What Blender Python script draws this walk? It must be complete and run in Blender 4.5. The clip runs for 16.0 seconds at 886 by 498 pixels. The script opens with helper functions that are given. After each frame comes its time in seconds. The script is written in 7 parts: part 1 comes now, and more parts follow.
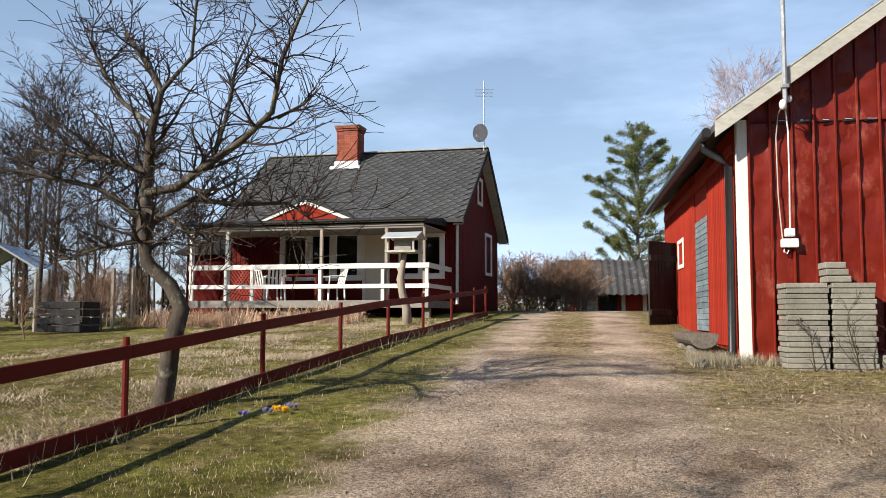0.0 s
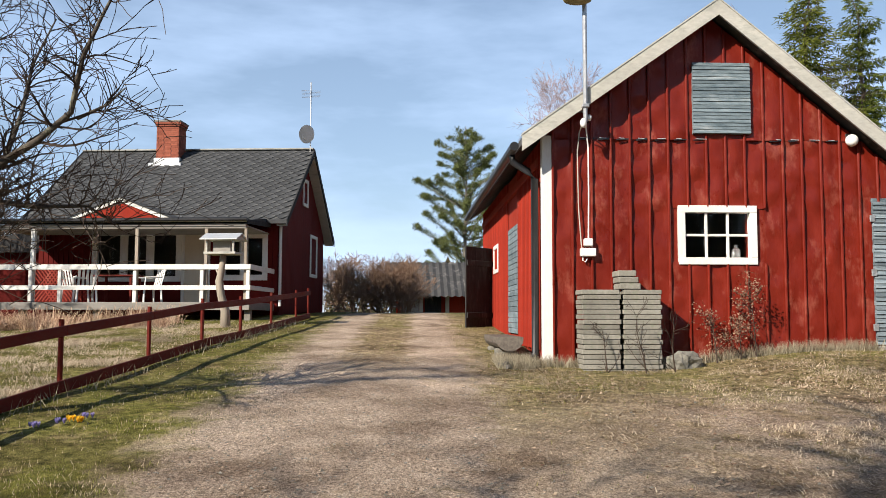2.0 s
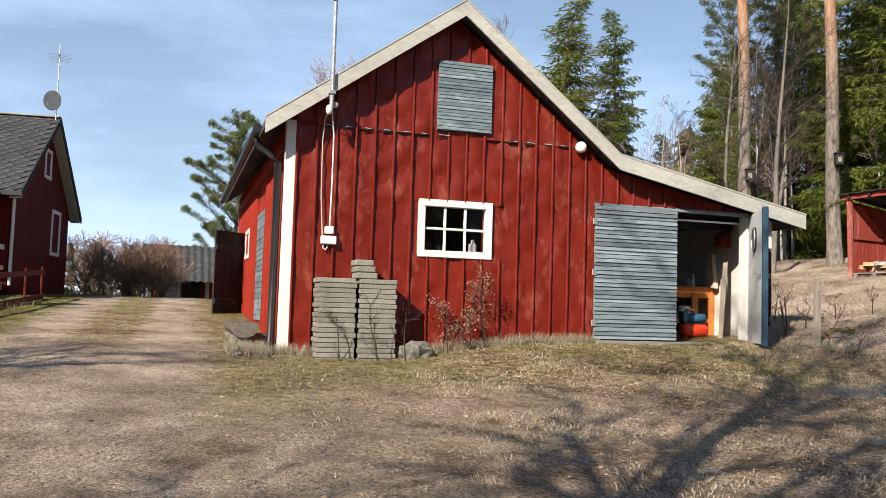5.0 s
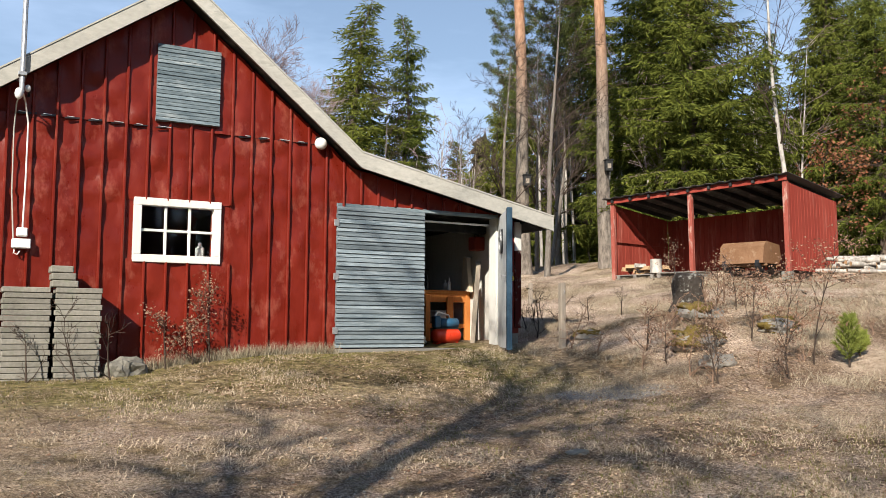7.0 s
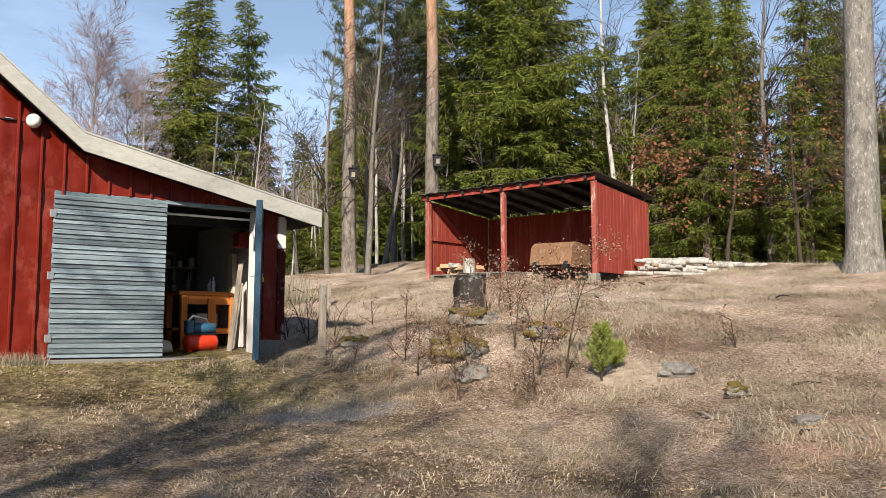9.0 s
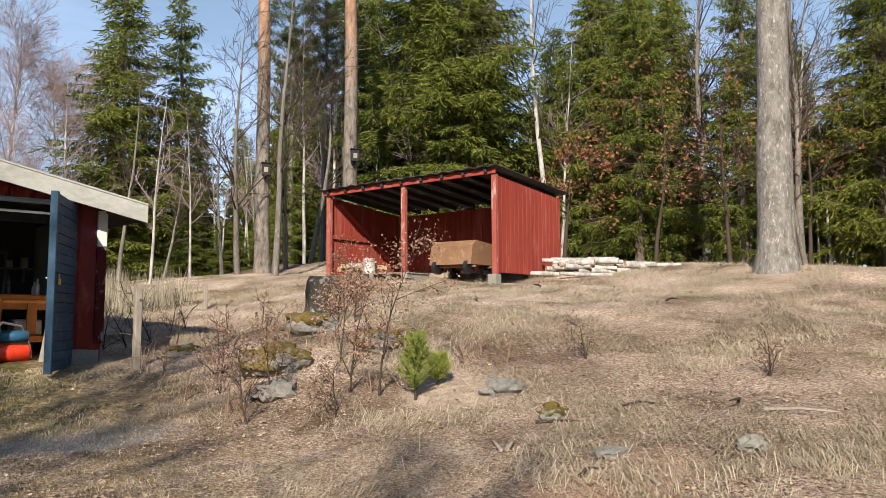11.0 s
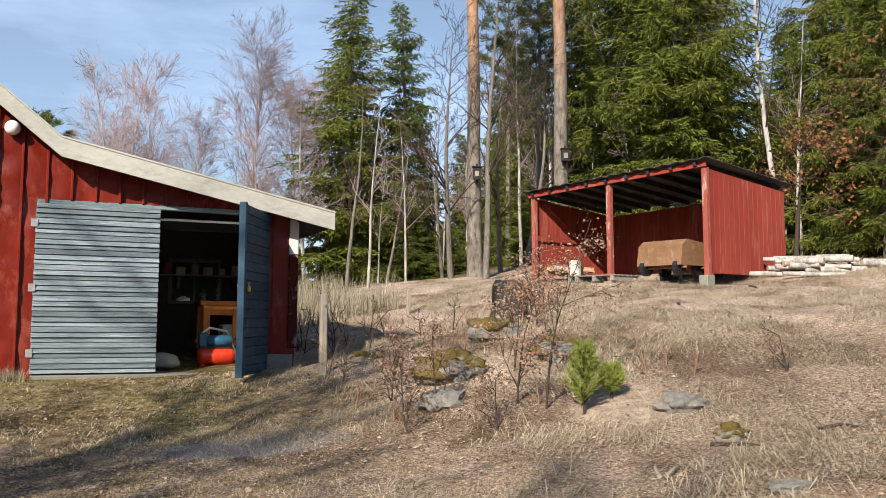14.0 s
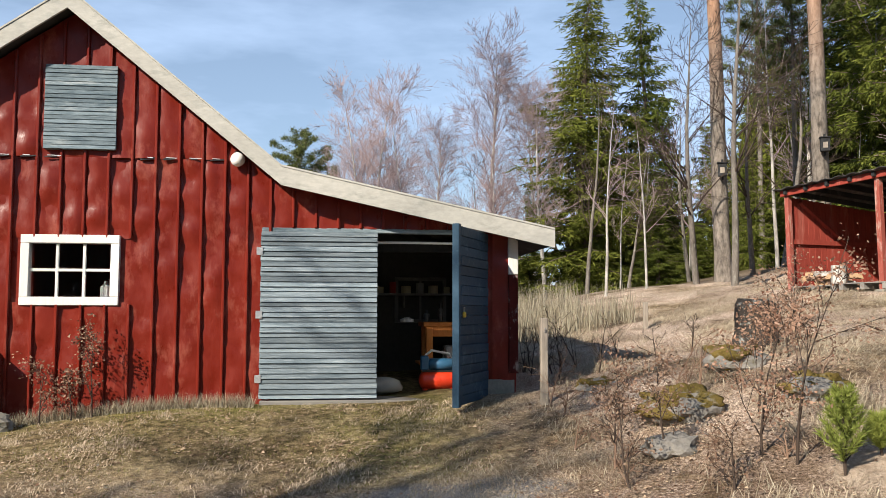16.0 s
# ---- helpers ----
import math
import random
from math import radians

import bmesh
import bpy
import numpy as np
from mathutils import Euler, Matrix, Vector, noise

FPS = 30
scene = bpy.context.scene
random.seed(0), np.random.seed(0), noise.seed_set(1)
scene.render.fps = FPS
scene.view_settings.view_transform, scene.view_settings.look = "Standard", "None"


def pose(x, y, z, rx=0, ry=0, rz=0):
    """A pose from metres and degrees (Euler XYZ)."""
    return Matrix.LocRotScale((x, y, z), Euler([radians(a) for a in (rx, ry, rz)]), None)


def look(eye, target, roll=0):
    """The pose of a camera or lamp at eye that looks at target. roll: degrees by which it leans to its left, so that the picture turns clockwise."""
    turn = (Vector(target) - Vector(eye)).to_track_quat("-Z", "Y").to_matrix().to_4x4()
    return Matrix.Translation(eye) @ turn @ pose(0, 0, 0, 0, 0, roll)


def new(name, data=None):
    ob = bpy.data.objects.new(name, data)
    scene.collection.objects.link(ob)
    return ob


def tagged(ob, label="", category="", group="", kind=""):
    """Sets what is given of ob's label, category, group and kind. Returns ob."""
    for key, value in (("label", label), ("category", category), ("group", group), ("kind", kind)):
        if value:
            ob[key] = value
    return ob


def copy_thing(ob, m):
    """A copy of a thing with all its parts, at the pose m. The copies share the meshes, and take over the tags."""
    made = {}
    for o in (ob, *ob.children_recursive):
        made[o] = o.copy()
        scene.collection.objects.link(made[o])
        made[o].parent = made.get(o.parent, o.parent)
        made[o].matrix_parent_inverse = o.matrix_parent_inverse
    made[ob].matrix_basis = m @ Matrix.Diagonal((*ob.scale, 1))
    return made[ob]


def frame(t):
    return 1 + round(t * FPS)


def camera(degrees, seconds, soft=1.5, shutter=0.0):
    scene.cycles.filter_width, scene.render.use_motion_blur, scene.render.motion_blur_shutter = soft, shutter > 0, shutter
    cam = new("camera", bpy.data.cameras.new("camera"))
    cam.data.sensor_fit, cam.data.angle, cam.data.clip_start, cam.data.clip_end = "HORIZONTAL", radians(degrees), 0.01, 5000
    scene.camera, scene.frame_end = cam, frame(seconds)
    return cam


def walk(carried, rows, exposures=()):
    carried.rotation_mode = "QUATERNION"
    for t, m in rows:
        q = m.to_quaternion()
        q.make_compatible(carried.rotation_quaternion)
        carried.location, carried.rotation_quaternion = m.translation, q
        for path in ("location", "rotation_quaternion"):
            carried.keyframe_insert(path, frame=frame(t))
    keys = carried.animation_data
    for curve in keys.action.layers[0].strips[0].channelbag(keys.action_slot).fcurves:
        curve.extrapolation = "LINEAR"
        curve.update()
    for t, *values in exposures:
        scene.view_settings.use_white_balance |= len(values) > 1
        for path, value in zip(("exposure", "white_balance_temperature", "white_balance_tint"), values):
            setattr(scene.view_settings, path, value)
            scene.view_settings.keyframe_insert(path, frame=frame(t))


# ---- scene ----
cam = camera(53.4, 16.0, soft=0.85)
PATH = [
    (0, (-0.709, 0.694, 1.414), (1.264, 0.985, 1.567), 0.1),
    (0.5, (-0.724, 0.669, 1.457), (1.262, 0.844, 1.606), 0.1),
    (1, (-0.771, 0.647, 1.48), (1.222, 0.704, 1.63), 0.2),
    (1.5, (-0.856, 0.54, 1.488), (1.138, 0.506, 1.638), 0.0),
    (1.9, (-0.929, 0.459, 1.48), (1.064, 0.385, 1.634), 0.1),
    (2, (-0.909, 0.436, 1.479), (1.083, 0.35, 1.632), 0.1),
    (2.5, (-0.974, 0.388, 1.472), (1.014, 0.234, 1.627), 0.2),
    (3, (-1.025, 0.351, 1.485), (0.955, 0.109, 1.641), 0.3),
    (3.2, (-1.031, 0.36, 1.509), (0.943, 0.078, 1.663), 0.3),
    (5.3, (-0.831, -0.323, 1.439), (1.061, -0.953, 1.592), 1.0),
    (5.5, (-0.793, -0.452, 1.443), (1.084, -1.122, 1.606), 0.3),
    (6, (-0.68, -0.779, 1.429), (1.158, -1.551, 1.595), 0.3),
    (6.5, (-0.596, -1.149, 1.42), (1.2, -2.012, 1.589), 0.3),
    (7, (-0.472, -1.555, 1.464), (1.275, -2.514, 1.63), 0.4),
    (7.5, (-0.446, -2.064, 1.466), (1.243, -3.122, 1.634), 0.4),
    (8, (-0.384, -2.55, 1.533), (1.269, -3.663, 1.701), 0.4),
    (8.5, (-0.332, -3.114, 1.598), (1.297, -4.264, 1.76), 0.6),
    (9, (-0.284, -3.708, 1.627), (1.312, -4.903, 1.786), 0.6),
    (9.5, (-0.309, -4.298, 1.673), (1.271, -5.515, 1.832), 0.5),
    (10, (-0.206, -4.844, 1.717), (1.358, -6.08, 1.878), 0.5),
    (10.2, (-0.213, -5.063, 1.712), (1.347, -6.304, 1.871), 0.5),
    (12.3, (-0.389, -6.863, 1.781), (1.245, -8.004, 1.946), 0.4),
    (12.5, (-0.394, -6.862, 1.782), (1.269, -7.961, 1.948), 0.5),
    (13, (-0.349, -6.85, 1.768), (1.375, -7.849, 1.933), 0.4),
    (13.5, (-0.263, -6.827, 1.764), (1.518, -7.722, 1.926), 0.4),
    (14, (-0.2, -6.826, 1.788), (1.634, -7.608, 1.947), 0.5),
    (14.5, (-0.117, -6.843, 1.869), (1.767, -7.499, 2.024), 0.4),
    (15, (0.101, -6.952, 1.943), (2.026, -7.476, 2.083), 0.4),
    (15.5, (0.337, -7.138, 2.071), (2.292, -7.53, 2.218), 0.3),
    (16, (0.433, -7.359, 2.122), (2.412, -7.604, 2.273), 0.1),
]
walk(cam, [(t, look(eye, target, roll)) for t, eye, target, roll in PATH])

# ---------------------------------------------------------------- world, sun, exposure
SUN_DIR = Vector((1.0, -1.05, -0.88)).normalized()      # the way the sunlight travels
world = bpy.data.worlds.new("world")
scene.world = world
world.use_nodes = True
wn = world.node_tree
sky = wn.nodes.new("ShaderNodeTexSky")
sky.sky_type = "NISHITA"
sky.sun_disc = False
sky.sun_elevation = math.asin(-SUN_DIR.z)
sky.sun_rotation = math.atan2(-SUN_DIR.x, -SUN_DIR.y)
sky.air_density, sky.dust_density, sky.ozone_density = 1.15, 0.15, 3.2
bg = wn.nodes["Background"]
bg.inputs["Strength"].default_value = 0.06
# thin high cloud, all round the sky, denser towards the horizon where the path through it is longer
tc = wn.nodes.new("ShaderNodeTexCoord")
mp = wn.nodes.new("ShaderNodeMapping")
mp.inputs["Scale"].default_value = (1.2, 1.2, 5.0)
cn = wn.nodes.new("ShaderNodeTexNoise")
cn.inputs["Scale"].default_value, cn.inputs["Detail"].default_value, cn.inputs["Roughness"].default_value = 1.6, 6, 0.58
cr = wn.nodes.new("ShaderNodeValToRGB")
cr.color_ramp.elements[0].position, cr.color_ramp.elements[1].position = 0.45, 0.85
cr.color_ramp.elements[0].color = (0.22, 0.22, 0.22, 1)
cr.color_ramp.elements[1].color = (0.75, 0.75, 0.75, 1)
cm = wn.nodes.new("ShaderNodeMixRGB")
cm.inputs["Color2"].default_value = (7.8, 10.2, 14.2, 1)
wn.links.new(tc.outputs["Generated"], mp.inputs["Vector"])
wn.links.new(mp.outputs["Vector"], cn.inputs["Vector"])
wn.links.new(cn.outputs["Fac"], cr.inputs["Fac"])
sp = wn.nodes.new("ShaderNodeSeparateXYZ")
el = wn.nodes.new("ShaderNodeMapRange")
el.inputs["From Min"].default_value, el.inputs["From Max"].default_value = 0.0, 0.75
el.inputs["To Min"].default_value, el.inputs["To Max"].default_value = 1.9, 0.3
ml = wn.nodes.new("ShaderNodeMath")
ml.operation, ml.use_clamp = "MULTIPLY", True
wn.links.new(tc.outputs["Generated"], sp.inputs[0])
wn.links.new(sp.outputs[2], el.inputs["Value"])
wn.links.new(el.outputs["Result"], ml.inputs[0])
wn.links.new(cr.outputs["Color"], ml.inputs[1])
wn.links.new(ml.outputs[0], cm.inputs["Fac"])
wn.links.new(sky.outputs["Color"], cm.inputs["Color1"])
wn.links.new(cm.outputs["Color"], bg.inputs["Color"])
sun_data = bpy.data.lights.new("sun", "SUN")
sun_data.energy, sun_data.angle, sun_data.color = 5.0, radians(0.5), (1.0, 0.90, 0.77)
sun = new("sun", sun_data)
sun.matrix_world = look((0, 0, 30), Vector((0, 0, 30)) + SUN_DIR)
scene.view_settings.exposure = 0.72


# ---------------------------------------------------------------- materials
def material(name, rough=0.8, metal=0.0):
    m = bpy.data.materials.new(name)
    m.use_nodes = True
    b = m.node_tree.nodes["Principled BSDF"]
    b.inputs["Roughness"].default_value = rough
    b.inputs["Metallic"].default_value = metal
    return m, m.node_tree, b


def coords(nt, scale=(1, 1, 1), space="Object"):
    c = nt.nodes.new("ShaderNodeTexCoord")
    g = nt.nodes.new("ShaderNodeMapping")
    g.inputs["Scale"].default_value = scale
    nt.links.new(c.outputs[space], g.inputs["Vector"])
    return g.outputs["Vector"]


def noise_tex(nt, vec, scale, detail=5, rough=0.6):
    n = nt.nodes.new("ShaderNodeTexNoise")
    n.inputs["Scale"].default_value, n.inputs["Detail"].default_value, n.inputs["Roughness"].default_value = scale, detail, rough
    nt.links.new(vec, n.inputs["Vector"])
    return n.outputs["Fac"]


def ramp(nt, fac, stops):
    r = nt.nodes.new("ShaderNodeValToRGB")
    e = r.color_ramp.elements
    while len(e) < len(stops):
        e.new(0.5)
    for k, (p, c) in zip(e, stops):
        k.position, k.color = p, (*c, 1) if len(c) == 3 else c
    nt.links.new(fac, r.inputs["Fac"])
    return r.outputs["Color"]


def mix(nt, a, b, fac, kind="MIX"):
    x = nt.nodes.new("ShaderNodeMixRGB")
    x.blend_type = kind
    for s, v in (("Color1", a), ("Color2", b), ("Fac", fac)):
        if isinstance(v, (int, float)):
            x.inputs[s].default_value = v if s == "Fac" else (v, v, v, 1)
        elif isinstance(v, tuple):
            x.inputs[s].default_value = (*v, 1)
        else:
            nt.links.new(v, x.inputs[s])
    return x.outputs["Color"]


def relief(nt, bsdf, height, strength=0.3, distance=0.01):
    b = nt.nodes.new("ShaderNodeBump")
    b.inputs["Strength"].default_value, b.inputs["Distance"].default_value = strength, distance
    nt.links.new(height, b.inputs["Height"])
    nt.links.new(b.outputs["Normal"], bsdf.inputs["Normal"])


def surface(name, dark, light, rough=0.8, metal=0.0, scale=(1, 1, 1), big=0.7, fine=14, bump=0.25, dist=0.006, third=None, vary=0.0, spec=None):
    """A weathered surface: two tones by a broad and a fine noise, with a little of a third tone as stains."""
    m, nt, b = material(name, rough, metal)
    v = coords(nt, scale)
    nb, nf = noise_tex(nt, v, big, 4), noise_tex(nt, v, fine, 6, 0.7)
    base = ramp(nt, mix(nt, nb, nf, 0.5), [(0.34, dark), (0.66, light)])
    if third:
        base = mix(nt, base, third, ramp(nt, noise_tex(nt, v, big * 3.1, 7, 0.72), [(0.54, (0, 0, 0)), (0.70, (1, 1, 1))]))
    if vary:
        o = nt.nodes.new("ShaderNodeObjectInfo")
        base = mix(nt, base, ramp(nt, o.outputs["Random"], [(0, (1 - vary,) * 3), (1, (1 + vary * 0.4,) * 3)]), 1.0, "MULTIPLY")
    nt.links.new(base, b.inputs["Base Color"])
    b.inputs["Specular IOR Level"].default_value = spec if spec is not None else 0.5 if rough < 0.5 else 0.12
    nt.links.new(ramp(nt, nf, [(0.3, (max(rough - 0.12, 0.02),) * 3), (0.7, (min(rough + 0.12, 1),) * 3)]), b.inputs["Roughness"])
    relief(nt, b, nf, bump, dist)
    return m


RED_METAL = surface("red_painted_sheet_metal", (0.115, 0.009, 0.0045), (0.185, 0.019, 0.0095), 0.36, 0, (1, 1, 0.6), 0.9, 6, 0.30, 0.018, (0.26, 0.066, 0.045), 0.0, 0.25)
RED_WOOD = surface("red_painted_boards", (0.24, 0.022, 0.012), (0.35, 0.040, 0.022), 0.8, 0, (1, 1, 0.15), 1.2, 30, 0.4, 0.004, (0.30, 0.065, 0.04), 0.18)
RED_HOUSE = surface("dark_red_house_boards", (0.075, 0.006, 0.005), (0.12, 0.011, 0.009), 0.8, 0, (1, 1, 0.15), 1.2, 30, 0.4, 0.004, None, 0.15)
RED_FADED = surface("faded_red_boards", (0.215, 0.034, 0.024), (0.30, 0.060, 0.043), 0.85, 0, (1, 1, 0.12), 1.3, 26, 0.5, 0.005, (0.36, 0.115, 0.088), 0.08)
RED_WORN = surface("worn_red_post_paint", (0.24, 0.055, 0.04), (0.36, 0.11, 0.085), 0.88, 0, (1, 1, 0.25), 2.2, 26, 0.6, 0.006, (0.50, 0.38, 0.32))
RED_FENCE = surface("red_brown_fence_paint", (0.085, 0.010, 0.007), (0.145, 0.018, 0.012), 0.6, 0, (0.3, 1, 1), 1.5, 20, 0.4, 0.004, (0.10, 0.03, 0.02))
WHITE = surface("white_paint", (0.58, 0.575, 0.54), (0.74, 0.735, 0.70), 0.6, 0, (1, 1, 0.3), 1.4, 25, 0.25, 0.003)
WHITE_OLD = surface("weathered_white_boards", (0.33, 0.325, 0.29), (0.50, 0.49, 0.44), 0.85, 0, (1, 0.4, 1), 1.5, 24, 0.5, 0.005, (0.27, 0.28, 0.25))
GREY_BOARD = surface("blue_grey_weathered_boards", (0.055, 0.085, 0.105), (0.26, 0.32, 0.35), 0.8, 0, (1, 0.18, 1), 2.2, 34, 0.7, 0.006, (0.36, 0.40, 0.41), 0.25)
GREY_DOOR = surface("blue_grey_streaked_boards", (0.065, 0.095, 0.115), (0.31, 0.37, 0.405), 0.8, 0, (0.16, 1, 3.0), 5.0, 48, 0.8, 0.004, (0.40, 0.45, 0.47), 0.45)
BLUE_BOARD = surface("blue_door_paint", (0.018, 0.045, 0.075), (0.042, 0.085, 0.13), 0.55, 0, (1, 1, 1), 2, 24, 0.4, 0.004, (0.085, 0.14, 0.18), 0.2)
DARK_BOARD = surface("dark_tarred_boards", (0.018, 0.02, 0.022), (0.045, 0.045, 0.045), 0.8, 0, (1, 1, 0.3), 2, 24, 0.5, 0.005, (0.07, 0.07, 0.07))
PALE_BOARD = surface("pale_grey_door_paint", (0.52, 0.55, 0.56), (0.70, 0.72, 0.72), 0.7, 0, (1, 1, 0.5), 1.6, 22, 0.3, 0.003, (0.40, 0.44, 0.46))
BLACK = surface("black_metal", (0.012, 0.013, 0.015), (0.03, 0.03, 0.033), 0.4, 0.2, (1, 1, 1), 2, 24, 0.1, 0.002)
SLATE = surface("grey_roof_slate", (0.036, 0.038, 0.041), (0.085, 0.087, 0.09), 0.8, 0, (1, 1, 1), 0.6, 7, 0.5, 0.012, (0.20, 0.20, 0.185), 0.22)
RIDGE = surface("pale_mossy_ridge", (0.20, 0.20, 0.18), (0.42, 0.42, 0.39), 0.9, 0, (1, 1, 1), 2, 14, 0.5, 0.01)
SHEET = surface("dark_corrugated_sheet", (0.03, 0.03, 0.032), (0.075, 0.074, 0.073), 0.7, 0, (1, 1, 1), 0.7, 9, 0.3, 0.006, (0.20, 0.19, 0.18))
BLOCK = surface("grey_concrete_slab", (0.16, 0.152, 0.13), (0.30, 0.288, 0.25), 0.92, 0, (1, 1, 1), 2.2, 26, 0.7, 0.006, (0.20, 0.21, 0.16), 0.25)
STONE = surface("grey_field_stone", (0.13, 0.122, 0.108), (0.31, 0.295, 0.27), 0.92, 0, (1, 1, 1), 2.6, 16, 1.0, 0.03, (0.10, 0.09, 0.05))
MOSS = surface("moss_on_stone", (0.07, 0.055, 0.014), (0.19, 0.135, 0.04), 0.95, 0, (1, 1, 1), 3, 40, 1.0, 0.02, (0.22, 0.21, 0.18))
BRICK = surface("red_chimney_brick", (0.21, 0.062, 0.04), (0.35, 0.118, 0.076), 0.9, 0, (1, 1, 1), 4, 40, 0.5, 0.004, None, 0.3)
MORTAR = surface("grey_mortar", (0.22, 0.2, 0.18), (0.36, 0.33, 0.3), 0.95)
ZINC = surface("pale_zinc", (0.42, 0.44, 0.45), (0.62, 0.64, 0.65), 0.45, 0.4, (1, 1, 1), 2, 24, 0.15, 0.003)
STEEL = surface("galvanised_steel", (0.34, 0.35, 0.36), (0.52, 0.53, 0.54), 0.45, 0.7, (1, 1, 1), 3, 24, 0.15, 0.002)
# room plaster with the dimness of the interiors put into its dark colour
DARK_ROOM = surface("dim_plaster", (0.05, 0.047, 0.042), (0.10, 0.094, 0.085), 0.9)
PLASTIC_W = surface("white_plastic", (0.72, 0.72, 0.70), (0.82, 0.82, 0.80), 0.35, 0, (1, 1, 1), 3, 30, 0.03, 0.001)
LAMP_GLASS = surface("white_globe_glass", (0.80, 0.80, 0.78), (0.86, 0.86, 0.84), 0.2, 0, (1, 1, 1), 3, 30, 0.02, 0.001)
PORCH_WOOD = surface("grey_deck_timber", (0.17, 0.16, 0.145), (0.30, 0.285, 0.26), 0.9, 0, (1, 0.2, 1), 2, 26, 0.6, 0.005, None, 0.2)
POST_WOOD = surface("grey_silvered_wood", (0.22, 0.19, 0.155), (0.38, 0.33, 0.27), 0.9, 0, (1, 1, 0.2), 3, 24, 0.7, 0.008)
ORANGE_WOOD = surface("orange_varnished_wood", (0.42, 0.14, 0.035), (0.56, 0.22, 0.06), 0.5, 0, (1, 1, 0.3), 2, 20, 0.2, 0.003)
PLANK = surface("raw_plank", (0.38, 0.27, 0.16), (0.52, 0.39, 0.25), 0.8, 0, (1, 1, 0.2), 2, 22, 0.3, 0.003)
RED_TANK = surface("red_tank_enamel", (0.62, 0.035, 0.012), (0.72, 0.06, 0.02), 0.35, 0, (1, 1, 1), 2, 20, 0.05, 0.002)
BLUE_MOTOR = surface("blue_motor_paint", (0.02, 0.08, 0.16), (0.03, 0.12, 0.22), 0.45)
RUSTY = surface("brown_rusty_metal", (0.16, 0.085, 0.045), (0.27, 0.155, 0.09), 0.8, 0.1, (1, 1, 1), 1.6, 18, 0.4, 0.006, (0.32, 0.22, 0.14))
BIRCH_BARK = surface("white_birch_bark", (0.10, 0.09, 0.08), (0.62, 0.59, 0.54), 0.8, 0, (1, 1, 0.35), 5, 12, 0.5, 0.006)
GREY_BARK = surface("grey_bark", (0.10, 0.088, 0.075), (0.22, 0.195, 0.17), 0.95, 0, (1, 1, 0.3), 3, 24, 1.0, 0.02, (0.30, 0.29, 0.25))
APPLE_BARK = surface("lichened_apple_bark", (0.045, 0.037, 0.031), (0.105, 0.09, 0.075), 0.95, 0, (1, 1, 0.6), 3, 26, 1.0, 0.012, (0.25, 0.26, 0.19))
TWIG = surface("dark_twig_bark", (0.038, 0.028, 0.022), (0.085, 0.063, 0.05), 0.9, 0, (1, 1, 1), 1, 10, 0.2, 0.003)
BUSH_TWIG = surface("red_brown_bush_twigs", (0.17, 0.105, 0.072), (0.31, 0.21, 0.15), 0.9, 0, (1, 1, 1), 1, 10, 0.2, 0.003)
BIRCH_TWIG = surface("purple_brown_birch_twigs", (0.23, 0.165, 0.165), (0.37, 0.295, 0.295), 0.9)
SPRUCE_BARK = surface("brown_spruce_bark", (0.09, 0.07, 0.055), (0.17, 0.135, 0.11), 0.95, 0, (1, 1, 0.4), 3, 20, 0.8, 0.015)
STONE_TREE = surface("pale_aspen_bark", (0.085, 0.078, 0.068), (0.29, 0.27, 0.24), 0.92, 0, (1, 1, 0.45), 6, 17, 1.0, 0.03, (0.48, 0.46, 0.42))
CUT_WOOD = surface("sawn_log_end", (0.34, 0.22, 0.12), (0.48, 0.33, 0.20), 0.85, 0, (1, 1, 1), 6, 30, 0.2, 0.002)


def leaf_material(name, dark, light, rough=0.7, through_light=0.25, patch=0.0):
    m, nt, b = material(name, rough)
    g = nt.nodes.new("ShaderNodeNewGeometry")
    base = ramp(nt, g.outputs["Random Per Island"], [(0.0, dark), (1.0, light)])
    o = nt.nodes.new("ShaderNodeObjectInfo")
    base = mix(nt, base, ramp(nt, o.outputs["Random"], [(0, (0.72, 0.78, 0.72)), (1, (1.15, 1.1, 1.0))]), 1.0, "MULTIPLY")
    nt.links.new(base, b.inputs["Base Color"])
    b.inputs["Specular IOR Level"].default_value = 0.08
    t = nt.nodes.new("ShaderNodeBsdfTranslucent")
    nt.links.new(base, t.inputs["Color"])
    x = nt.nodes.new("ShaderNodeMixShader")
    x.inputs["Fac"].default_value = through_light
    nt.links.new(b.outputs["BSDF"], x.inputs[1])
    nt.links.new(t.outputs["BSDF"], x.inputs[2])
    nt.links.new(x.outputs["Shader"], nt.nodes["Material Output"].inputs["Surface"])
    return m


NEEDLES = leaf_material("spruce_needles", (0.05, 0.068, 0.014), (0.215, 0.24, 0.05))
PINE_NEEDLES = leaf_material("pine_needles", (0.07, 0.085, 0.03), (0.19, 0.215, 0.085))
YOUNG_PINE = leaf_material("young_pine_needles", (0.17, 0.21, 0.05), (0.36, 0.41, 0.11))
BROWN_LEAF = leaf_material("withered_brown_leaves", (0.16, 0.06, 0.03), (0.36, 0.17, 0.10))
PALE_LEAF = leaf_material("pale_withered_leaves", (0.18, 0.10, 0.075), (0.40, 0.27, 0.21))
DRY_GRASS = leaf_material("dry_grass", (0.25, 0.19, 0.14), (0.64, 0.555, 0.455), 0.9, 0.3)
GREEN_GRASS = leaf_material("spring_grass", (0.08, 0.10, 0.02), (0.23, 0.22, 0.06), 0.9, 0.3)
